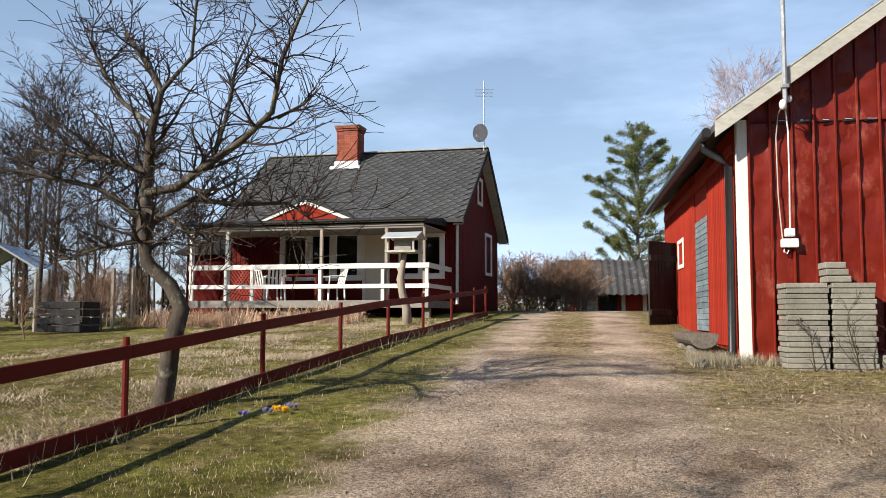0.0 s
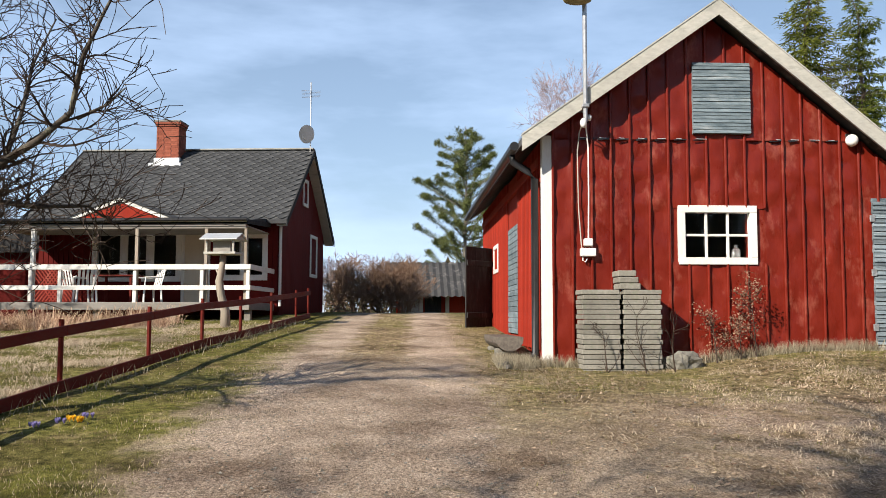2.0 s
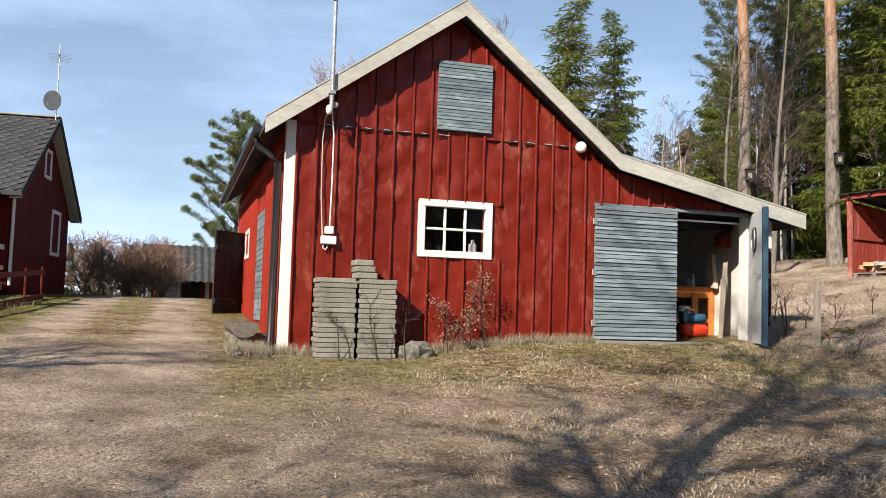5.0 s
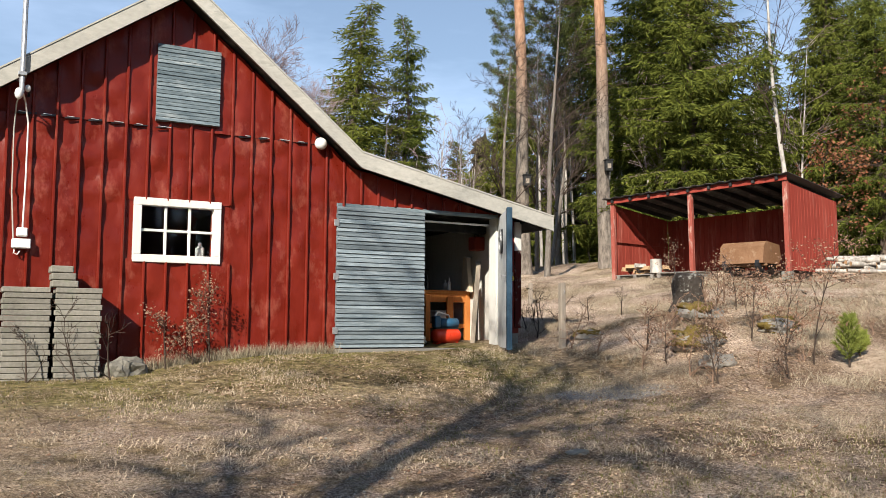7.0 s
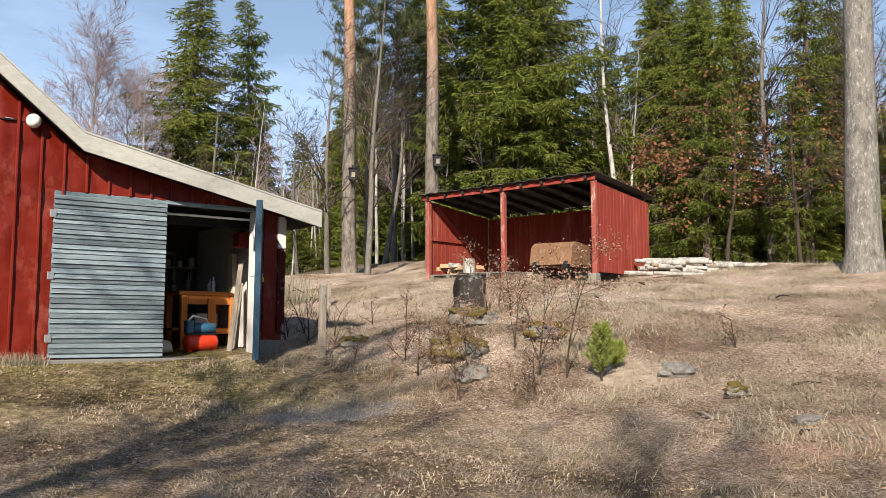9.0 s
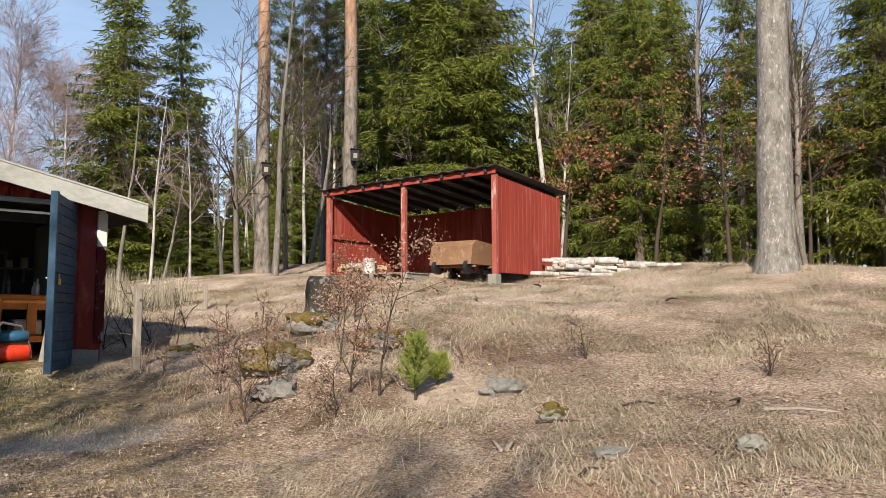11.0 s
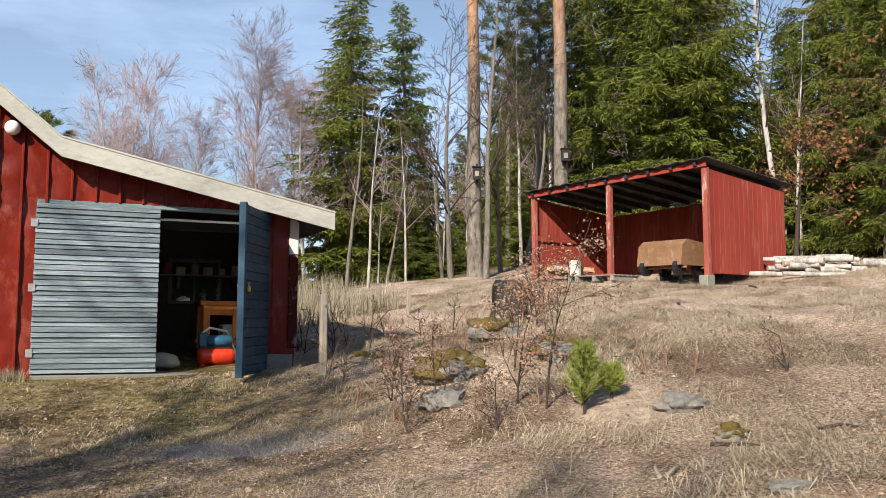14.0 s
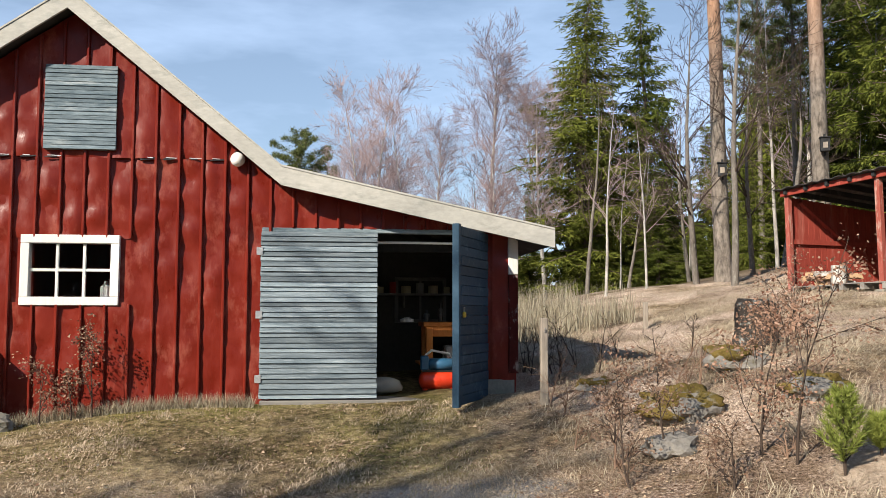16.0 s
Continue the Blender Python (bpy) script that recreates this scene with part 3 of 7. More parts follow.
def small_window(name, at, rz, w, h, cols, rows, frame_w, label, depth=0.09, bar=0.035, mat=WHITE, group=""):
    """A window in its frame: x along the wall, y out of it (towards the viewer at -y)."""
    t = thing(name, at, rz, label, "window", group)
    bm = box(0, -0.03, 0, w, depth, frame_w, 0.006)
    box(0, -0.03, h - frame_w, w, depth, h, 0.006, bm)
    box(0, -0.028, frame_w, frame_w, depth, h - frame_w, 0.006, bm)
    box(w - frame_w, -0.028, frame_w, w, depth, h - frame_w, 0.006, bm)
    part("window_frame", bm, mat, t)
    iw, ih = w - 2 * frame_w, h - 2 * frame_w
    for c in range(1, cols):
        x = frame_w + iw * c / cols
        part("glazing_bar", box(x - bar / 2, 0.01, frame_w, x + bar / 2, 0.05, h - frame_w, 0.004), mat, t)
    for r in range(1, rows):
        z = frame_w + ih * r / rows
        part("glazing_bar", box(frame_w, 0.012, z - bar / 2, w - frame_w, 0.048, z + bar / 2, 0.004), mat, t)
    for c in range(cols):
        for r in range(rows):
            x0, x1 = frame_w + iw * c / cols, frame_w + iw * (c + 1) / cols
            z0, z1 = frame_w + ih * r / rows, frame_w + ih * (r + 1) / rows
            p = part("pane", box(x0, 0.028, z0, x1, 0.032, z1), GLASS, t)
            p.visible_shadow = False
    return t


barn_window = small_window("window", (GX - 0.02, WIN[1], WIN[2]), -90, WIN[1] - WIN[0], WIN[3] - WIN[2], 3, 2, 0.105, "white six-paned barn window with a broad frame in red sheet metal")
side_window = small_window("window", (18.75, YL + 0.012, 2.42), 180, 0.95, 0.62, 2, 1, 0.09, "small white window in a red boarded wall")
hatch = thing("loft_hatch", (GX - 0.08, -4.64, 4.17), 0, "weathered blue-grey louvred loft hatch high in a gable", "hatch")
part("back_board", box(0.0, 0.0, 0.0, 0.075, 0.85, 1.06), GREY_BOARD, hatch)
for k in range(20):
    part("slat", prism([(0.0, k * 0.053), (-0.020 + 0.004 * (k % 3), k * 0.053 + 0.004), (-0.006, 0.053 + k * 0.053), (0.0, 0.053 + k * 0.053)], "y", -0.004, 0.856), GREY_BOARD, hatch)

# open dark side door leaf
leaf = thing("side_door_leaf", (19.0, YL + 0.04, 1.2), 137, "dark tarred plank door leaf standing open against a red barn", "door")
for k in range(9):
    part("plank", box(0.01 + k * 0.105, -0.02, 0.0, 0.112 + k * 0.105, 0.015, 1.82, 0.005), DARK_BOARD, leaf)
part("ledge", box(0.02, 0.015, 0.25, 0.94, 0.05, 0.37, 0.005), DARK_BOARD, leaf)
part("ledge", box(0.02, 0.015, 1.4, 0.94, 0.05, 1.52, 0.005), DARK_BOARD, leaf)

# barn roof, its boards and gutter
bm = bmesh.new()
R = [EAVE_L, APEX, KINK, EAVE_R]
for (ya, za), (yb, zb), xb in ((EAVE_L, APEX, XB), (APEX, KINK, XB), (KINK, EAVE_R, 16.2)):
    prism([(ya, za), (yb, zb), (yb, zb - 0.10), (ya, za - 0.10)], "x", GX - 0.34, xb, bm)
part("roof", bm, SHEET, barn, "dark sheet roof")
for (ya, za), (yb, zb) in ((EAVE_L, APEX), (APEX, KINK), (KINK, EAVE_R)):
    h = 0.20
    part("barge_board", prism([(ya, za + 0.03), (yb, zb + 0.03), (yb, zb - h), (ya, za - h)], "x", GX - 0.38, GX - 0.342), WHITE_OLD, barn, "weathered white barge board")
    part("barge_cap", prism([(ya, za + 0.055), (yb, zb + 0.055), (yb, zb + 0.032), (ya, za + 0.032)], "x", GX - 0.39, GX - 0.2), WHITE_OLD, barn, "weathered white capping board")
part("soffit", prism([(EAVE_R[0] + 0.02, 3.06), (YR, 3.15), (YR, 3.11), (EAVE_R[0] + 0.02, 3.02)], "x", GX - 0.2, 16.0), DARK_BOARD, barn)
bm = tube([(GX - 0.2, -1.13, 3.93), (XB, -1.13, 3.97)], 0.065, 10)
part("gutter", bm, BLACK, barn, "black gutter")
bm = tube([(GX + 0.25, -1.14, 3.9), (GX + 0.25, -1.16, 3.78), (GX + 0.17, -1.38, 3.62), (GX + 0.15, -1.47, 3.5), (GX + 0.15, -1.47, 0.95), (GX + 0.13, -1.40, 0.86)], 0.055, 10)
part("downpipe", bm, BLACK, barn, "black rainwater downpipe", True)
for z in (1.6, 2.6):
    part("pipe_clip", tube([(GX + 0.15, -1.47, z), (GX + 0.15, -1.47, z + 0.04)], 0.055, 10), BLACK, barn)
part("far_wall", prism([(YL - 0.02, 0.6), (YL - 0.02, 3.9), (APEX[0], 5.9), (YM, 3.9), (YM, 0.6)], "x", XB - 0.3, XB - 0.15), RED_WOOD, barn)
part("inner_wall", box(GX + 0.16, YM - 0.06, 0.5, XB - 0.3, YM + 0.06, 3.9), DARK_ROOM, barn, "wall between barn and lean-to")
part("garage_wall", box(GX + 0.16, YR, 0.7, 16.0, YR + 0.12, 3.15), WHITE, barn, "white-painted inner face of the garage wall")
part("garage_cladding", box(GX + 0.10, YR - 0.025, 1.2, 16.0, YR - 0.003, 3.12), RED_WOOD, barn, "red outer boards of the garage wall")
part("garage_back", box(14.9, YR + 0.12, 0.8, 15.02, YM - 0.06, 3.7), DARK_ROOM, barn, "back wall of the garage, coloured dim")
part("garage_floor", box(GX - 0.02, YR + 0.12, 0.9, 14.9, YM - 0.06, 1.06), PORCH_WOOD, barn, "worn timber garage floor")
part("barn_floor", box(GX + 0.16, YM + 0.06, 0.7, XB - 0.3, YL - 0.16, 0.9), PORCH_WOOD, barn)

# garage doors
door_leaf = thing("garage_door", (GX - 0.06, DOOR[1] + 0.01, DOOR[2] + 0.0), -90, "closed blue-grey garage door leaf of weathered horizontal boards", "door", "garage door leaves")
z = 0.0
k = 0
while z < 2.08:
    h = 0.058 + 0.006 * ((k * 7) % 3)
    part("board", prism([(0.03, z), (-0.019 - 0.005 * ((k * 5) % 3), z + 0.004), (-0.004 - 0.002 * (k % 2), min(z + h, 2.1)), (0.03, min(z + h, 2.1))], "x", 0.003 * (k % 3), 1.47 - 0.004 * (k % 2)), GREY_DOOR, door_leaf)
    z += h
    k += 1
for zz in (0.25, 1.05, 1.85):
    part("hinge", box(-0.05, -0.03, zz - 0.05, 0.03, -0.012, zz + 0.05, 0.004), STEEL, door_leaf, "rusty steel hinge")
open_leaf = thing("garage_door", (GX - 0.05, -9.31, DOOR[2] + 0.0), 154, "open garage door leaf, pale inside and blue boarded outside", "door", "garage door leaves")
part("lining", box(0.02, -0.03, 0.0, 1.17, -0.012, 2.1, 0.004), PALE_BOARD, open_leaf, "pale grey painted inner face")
for k in range(18):
    part("board", box(0.02, -0.0118, k * 0.1167, 1.17, 0.042 + 0.004 * (k % 3), k * 0.1167 + 0.113, 0.006), BLUE_BOARD, open_leaf)
part("edge_board", box(1.171, -0.035, -0.02, 1.26, 0.05, 2.12, 0.006), BLUE_BOARD, open_leaf, "blue painted edge board")
part("door_handle", tube([(1.08, -0.03, 1.1), (1.08, -0.08, 1.1), (0.98, -0.085, 1.1)], 0.012, 8), STEEL, open_leaf, "steel lever handle")
part("lock_plate", box(1.05, -0.037, 1.0, 1.11, -0.031, 1.16, 0.003), STEEL, open_leaf)
part("padlock", box(1.10, 0.055, 1.02, 1.15, 0.09, 1.09, 0.01), plain("yellow_brass", (0.7, 0.48, 0.05), 0.4), open_leaf, "small yellow brass padlock")
part("hasp", tube([(1.11, 0.07, 1.09), (1.115, 0.075, 1.14), (1.14, 0.07, 1.14), (1.14, 0.07, 1.09)], 0.006, 6), STEEL, open_leaf)
bm = bmesh.new()
bmesh.ops.create_cone(bm, cap_ends=True, segments=24, radius1=0.14, radius2=0.12, depth=0.04)
o = part("oval_plate", bm, BLACK, open_leaf, "dark oval metal plate")
o.matrix_basis = pose(0.62, -0.04, 1.66, 90, 0, 0) @ Matrix.Diagonal((1, 1.5, 1, 1))
for k in range(3):
    q = part("spoke", box(-0.115, -0.012, 0.021, 0.115, 0.012, 0.028, 0.003), STEEL, open_leaf, "pale spoke of the oval plate")
    q.matrix_basis = o.matrix_basis @ Matrix.Rotation(radians(60 * k + 30), 4, "Z")
part("ring", tube([(math.cos(w * math.tau / 16) * 0.13 + 0.62, -0.064, math.sin(w * math.tau / 16) * 0.195 + 1.66) for w in range(17)], 0.008, 6), STEEL, open_leaf, "pale rim of the oval plate")
part("door_lintel", box(GX - 0.03, DOOR[0], DOOR[3] - 0.02, GX + 0.1, DOOR[1], DOOR[3] + 0.035, 0.006), GREY_BOARD, barn, "grey lintel board")
part("door_jamb", box(GX - 0.045, DOOR[0] + 0.002, DOOR[2], GX + 0.165, DOOR[0] + 0.06, DOOR[3] - 0.025, 0.006), WHITE, barn, "white door jamb")
part("door_sill", box(GX - 0.1, DOOR[0], DOOR[2] - 0.08, GX + 0.05, DOOR[1], DOOR[2] - 0.02, 0.01), PORCH_WOOD, barn, "worn timber sill")

# ---------------------------------------------------------------- cottage
HOUSE = (22.7, 3.61, 0.0)      # front right corner of the roof; local x back, y along the front
house = thing("cottage", HOUSE, -5.7, "dark red cottage with a grey slate roof and white trim", "house")
HD, HL, HE, HR = 7.0, 7.3, 4.06, 6.62


def wall_box(name, mat, label, *b):
    for q in b:
        part(name, box(*q), mat, house, label)


HZ = 1.35
wall_box("front_wall", RED_HOUSE, "dark red boarded front wall",
         (0.4, 0.3, HZ, 0.52, 0.62, HE), (0.4, 0.62, HZ, 0.52, 1.88, 2.5), (0.4, 0.62, 3.72, 0.52, 1.88, HE), (0.4, 1.88, HZ, 0.52, 2.22, HE),
         (0.4, 2.22, 3.86, 0.52, 2.96, HE), (0.4, 2.22, HZ, 0.52, 2.96, 1.86), (0.4, 2.96, HZ, 0.52, 5.45, 2.45), (0.4, 2.96, 3.8, 0.52, 5.45, HE), (0.4, 5.45, HZ, 0.52, HL - 0.3, HE))
bm = prism([(0.4, HZ), (HD - 0.4, HZ), (HD - 0.4, HE + 0.1), (HD / 2, HR - 0.25), (0.4, HE + 0.1)], "y", 0.3, 0.42)
gable = part("gable_wall", bm, RED_HOUSE, house, "dark red boarded gable")
k = 0
x = 0.45
while x < HD - 0.45:
    zt = HE + 0.1 + (HR - 0.35 - HE) * (1 - abs(x - HD / 2) / (HD / 2 - 0.4)) - 0.02
    part("board", box(x, 0.272, HZ + 0.25, x + 0.13, 0.298, zt, 0.004), RED_HOUSE, house)
    x += 0.142
for y in np.arange(0.32, HL - 0.4, 0.142):
    if 0.50 < y < 1.92 or 2.10 < y < 5.5:
        continue
    part("board", box(0.372, y, HZ + 0.25, 0.398, y + 0.13, HE - 0.1, 0.004), RED_HOUSE, house)
part("left_wall", prism([(0.4, HZ), (HD - 0.4, HZ), (HD - 0.4, HE + 0.1), (HD / 2, HR - 0.25), (0.4, HE + 0.1)], "y", HL - 0.42, HL - 0.3), RED_HOUSE, house)
part("back_wall", box(HD - 0.52, 0.42, HZ, HD - 0.4, HL - 0.42, HE), RED_HOUSE, house)
part("plinth", box(0.45, 0.35, 1.0, HD - 0.45, HL - 0.35, 1.6), BLOCK, house, "grey plinth")
part("inner_floor", box(0.52, 0.42, 1.6, HD - 0.52, HL - 0.42, 1.8), PORCH_WOOD, house)
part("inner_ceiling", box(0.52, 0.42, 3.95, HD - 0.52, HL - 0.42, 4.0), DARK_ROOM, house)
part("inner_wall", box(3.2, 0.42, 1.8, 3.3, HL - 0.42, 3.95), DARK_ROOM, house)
# roof: two slopes, white barge board, diamond slates, ridge
slope = math.hypot(HD / 2, HR - HE)
bm = prism([(0, HE), (HD / 2, HR), (HD, HE), (HD, HE - 0.10), (HD / 2, HR - 0.12), (0, HE - 0.10)], "y", 0.0, HL)
part("roof_deck", bm, SLATE, house, "grey slate roof")
dx, dz = (HD / 2) / slope, (HR - HE) / slope
half = 0.16
dia = bmesh.new()
vs = [dia.verts.new(c) for c in ((0, 0, 0.03), (half, half, 0.02), (2 * half, 0, 0.003), (half, -half, 0.02))]
lo = [dia.verts.new((v.co.x, v.co.y, v.co.z - 0.02)) for v in vs]
dia.faces.new(vs[::-1])
for i in range(4):
    dia.faces.new((vs[i], vs[(i + 1) % 4], lo[(i + 1) % 4], lo[i]))
bmesh.ops.recalc_face_normals(dia, faces=dia.faces[:])
slate_mesh = bpy.data.meshes.new("slate")
dia.to_mesh(slate_mesh)
dia.free()
slate_mesh.materials.append(SLATE)
tilt = -math.degrees(math.atan2(HR - HE, HD / 2))
rows = int(slope / half) - 1
for r in range(rows):
    for c in range(int(HL / (2 * half))):
        y = half + c * 2 * half + (half if r % 2 else 0)
        if y > HL - half * 0.8:
            continue
        ob = new("slate", slate_mesh)
        ob.parent = house
        s = r * half
        ob.matrix_basis = pose(s * dx, y, HE + s * dz + 0.004, 0, tilt, 0)
part("ridge_cap", beam((HD / 2, 0.0, HR + 0.02), (HD / 2, HL, HR + 0.02), 0.22, 0.05, 0.01), RIDGE, house, "pale mossy ridge capping")
for y in (-0.03, HL - 0.0):
    for a, b in (((-0.03, HE), (HD / 2, HR)), ((HD / 2, HR), (HD + 0.03, HE))):
        part("barge_board", prism([(a[0], a[1] + 0.02), (b[0], b[1] + 0.02), (b[0], b[1] - 0.17), (a[0], a[1] - 0.17)], "y", y, y + 0.03), DARK_BOARD, house, "dark barge board")
part("soffit", prism([(0.1, HE - 0.12), (HD / 2, HR - 0.14), (HD - 0.1, HE - 0.12), (HD - 0.1, HE - 0.16), (HD / 2, HR - 0.18), (0.1, HE - 0.16)], "y", 0.0, 0.29), WHITE_OLD, house, "pale eaves boarding")
# porch roof
PX = -1.95
part("porch_roof", prism([(0.25, HE + 0.06), (PX, HE - 0.22), (PX, HE - 0.27), (0.25, HE - 0.09)], "y", 0.55, HL), SLATE, house, "low slate porch roof")
part("porch_fascia", box(PX - 0.03, 0.52, HE - 0.26, PX, HL, HE - 0.17, 0.005), WHITE, house, "white porch fascia")
part("porch_gutter", tube([(PX - 0.07, 0.5, HE - 0.2), (PX - 0.07, HL, HE - 0.22)], 0.05, 8), BLACK, house, "black gutter")
part("porch_side", prism([(0.3, HE - 0.05), (PX, HE - 0.2), (PX, HE - 0.31), (0.3, HE - 0.18)], "y", 0.5, 0.53), DARK_BOARD, house, "dark side board of the porch roof")
part("porch_ceiling", box(PX + 0.02, 0.56, HE - 0.36, 0.38, HL - 0.02, HE - 0.33), PORCH_WOOD, house)
part("porch_beam", box(PX + 0.05, 0.56, HE - 0.42, PX + 0.17, HL - 0.02, HE - 0.30), PORCH_WOOD, house)
# little pediment
PY, PW = 3.72, 1.2
part("pediment", prism([(PY - PW, HE - 0.16), (PY + PW, HE - 0.16), (PY, HE + 0.32)], "x", PX - 0.02, PX + 0.05), RED_WOOD, house, "red boarded pediment")
for s in (-1, 1):
    part("pediment_board", prism([(PY + s * (PW + 0.1), HE - 0.17), (PY, HE + 0.35), (PY, HE + 0.25), (PY + s * (PW - 0.12), HE - 0.17)], "x", PX - 0.06, PX - 0.02), WHITE, house, "white raking board")
    part("pediment_roof", prism([(PY + s * (PW + 0.14), HE - 0.15), (PY, HE + 0.38), (PY, HE + 0.355), (PY + s * (PW + 0.12), HE - 0.172)], "x", PX - 0.09, 0.4), SLATE, house)
# posts, rails, deck
PORCH_Z = 1.82
for y, w, mm in ((0.56, 0.035, POST_WOOD), (1.55, 0.04, POST_WOOD), (3.3, 0.04, POST_WOOD), (5.95, 0.05, WHITE), (7.0, 0.05, WHITE)):
    part("porch_post", box(PX + 0.06, y - w, PORCH_Z, PX + 0.06 + 2 * w, y + w, HE - 0.42, 0.006), mm, house, "slim porch post")
deck = thing("porch_deck", HOUSE, -5.7, "grey timber porch deck with a white railing", "porch")
for k in range(17):
    part("deck_board", box(PX + 0.02 + 0.14 * k, 0.45, PORCH_Z - 0.03, PX + 0.15 + 0.14 * k, HL - 0.3, PORCH_Z, 0.004), PORCH_WOOD, deck)
part("deck_edge", box(PX - 0.03, 0.42, PORCH_Z - 0.19, PX + 0.015, HL - 0.3, PORCH_Z - 0.005, 0.006), PORCH_WOOD, deck, "grey edge beam")
part("deck_edge", box(PX + 0.02, 0.40, PORCH_Z - 0.19, 0.36, 0.445, PORCH_Z - 0.005, 0.006), PORCH_WOOD, deck, "grey edge beam")
for y in (0.5, 2.4, 4.3, 6.2):
    part("footing", box(PX + 0.1, y - 0.08, 1.0, PX + 0.26, y + 0.08, PORCH_Z - 0.19, 0.01), BLOCK, deck)
for y in (0.47, 1.62, 3.3, 5.2, 5.95, HL - 0.36):
    part("rail_post", box(PX - 0.01, y - 0.045, PORCH_Z - 0.05, PX + 0.055, y + 0.045, PORCH_Z + 0.92, 0.006), WHITE, deck, "white railing post")
for z0, z1 in ((0.80, 0.93), (0.30, 0.41)):
    part("rail", box(PX - 0.035, 0.40, PORCH_Z + z0, PX - 0.012, HL - 0.28, PORCH_Z + z1, 0.005), WHITE, deck, "white railing board")
    part("rail", box(PX + 0.0, 0.395, PORCH_Z + z0, 0.36, 0.42, PORCH_Z + z1, 0.005), WHITE, deck, "white railing board")
part("white_downpipe", tube([(0.3, 0.22, HE - 0.15), (0.36, 0.24, HE - 0.35), (0.36, 0.24, 1.75)], 0.04, 8), WHITE, house, "white downpipe")
# windows and door of the porch front
for y, w, z0, h, c in ((1.91, 1.32, 2.45, 1.3, 2), (5.48, 2.50, 2.42, 1.42, 3)):
    t = small_window("window", tuple(house.matrix_basis @ Vector((0.385, y, z0))), -95.7, w, h, c, 1, 0.15, "white-framed porch window reflecting the garden", bar=0.22)
t = thing("front_door", tuple(house.matrix_basis @ Vector((0.42, 2.96, 1.84))), -95.7, "pale cream panelled front door on a porch", "door")
part("door_panel", box(0.06, 0.0, 0, 0.70, 0.05, 2.0, 0.006), plain("cream_paint", (0.62, 0.56, 0.45), 0.6), t)
for x0 in (-0.02, 0.70):
    part("door_frame", box(x0, -0.04, 0, x0 + 0.08, 0.06, 2.02, 0.005), WHITE, t)
part("door_frame", box(-0.02, -0.04, 2.02, 0.78, 0.06, 2.1, 0.005), WHITE, t)
part("door_handle", tube([(0.13, 0, 0.98), (0.13, -0.05, 0.98), (0.23, -0.055, 0.98)], 0.012, 8), BLACK, t)
for nm, xx, z0, w, h, c, r in (("window", 4.35, 2.72, 1.05, 1.35, 2, 1), ("window", 3.2, 4.85, 0.72, 0.85, 2, 1)):
    small_window(nm, tuple(house.matrix_basis @ Vector((xx, 0.265, z0))), -5.7, w, h, c, r, 0.10, "white-framed gable window in dark red boards")
# chimney of real bricks
chim = thing("chimney", tuple(house.matrix_basis @ Vector((HD / 2 - 0.35, 4.38, 6.08))), -5.7, "red brick chimney with a flared top on a slate roof", "chimney")
part("core", box(-0.30, -0.33, -0.3, 0.30, 0.33, 1.3), MORTAR, chim)
bh = 0.062
for r in range(18):
    z0 = 0.12 + r * 0.066
    out = 0.03 * max(r - 15, 0)
    for side in range(4):
        L = (0.66, 0.60, 0.66, 0.60)[side] + out
        cnt = 3
        for c in range(cnt):
            u0 = -L / 2 - 0.02 + c * (L + 0.02) / cnt + (0.03 if r % 2 else 0)
            u1 = u0 + (L + 0.02) / cnt - 0.012
            d = (0.30, 0.33, 0.30, 0.33)[side] + out
            bmx = box(-d - 0.012, u0, z0, -d + 0.04, u1, z0 + bh)
            ob = part("brick", bmx, BRICK, chim)
            ob.matrix_basis = pose(0, 0, 0, 0, 0, 90 * side)
part("cap", box(-0.38, -0.41, 1.305, 0.38, 0.41, 1.36, 0.01), STONE, chim, "dark stone cap")
part("flashing", box(-0.37, -0.40, -0.15, 0.36, 0.40, 0.20, 0.01), ZINC, chim, "pale zinc apron")
part("flashing", box(-0.52, -0.5, -0.15, 0.36, 0.5, 0.02, 0.01), ZINC, chim, "pale zinc flashing")
dish = thing("satellite_dish", tuple(house.matrix_basis @ Vector((HD / 2 - 0.1, 0.1, HR))), -5.7, "grey satellite dish on the end of a roof ridge", "dish")
part("mast", tube([(0, 0, -0.2), (0, 0, 2.1)], 0.018, 8), STEEL, dish)
bm = bmesh.new()
bmesh.ops.create_cone(bm, cap_ends=True, segments=28, radius1=0.30, radius2=0.27, depth=0.05)
d = part("dish", bm, ZINC, dish, "pale grey round dish")
d.matrix_basis = pose(-0.14, 0.1, 0.44, 0, 78, 38) @ Matrix.Diagonal((0.95, 0.86, 1, 1))
part("feed_arm", tube([(-0.1, 0.1, 0.2), (-0.5, 0.12, 0.25), (-0.52, 0.12, 0.34)], 0.012, 6), STEEL, dish)
part("boom", tube([(-0.45, -0.1, 1.72), (0.45, 0.1, 1.72)], 0.01, 6), STEEL, dish)
for k in range(6):
    x = -0.42 + 0.168 * k
    part("element", tube([(x + 0.06, x * 0.22 - 0.28, 1.72), (x - 0.06, x * 0.22 + 0.28, 1.72)], 0.005, 5), STEEL, dish)

# ---------------------------------------------------------------- fence along the track
fence = thing("fence", (0, 0, 0), 0, "low red-brown two-rail wooden fence along a gravel track", "fence")


def fence_y(x):
    return 4.75 - 0.085 * x - 0.0 * x if x > 8 else 4.07 + 0.12 * (8 - x)


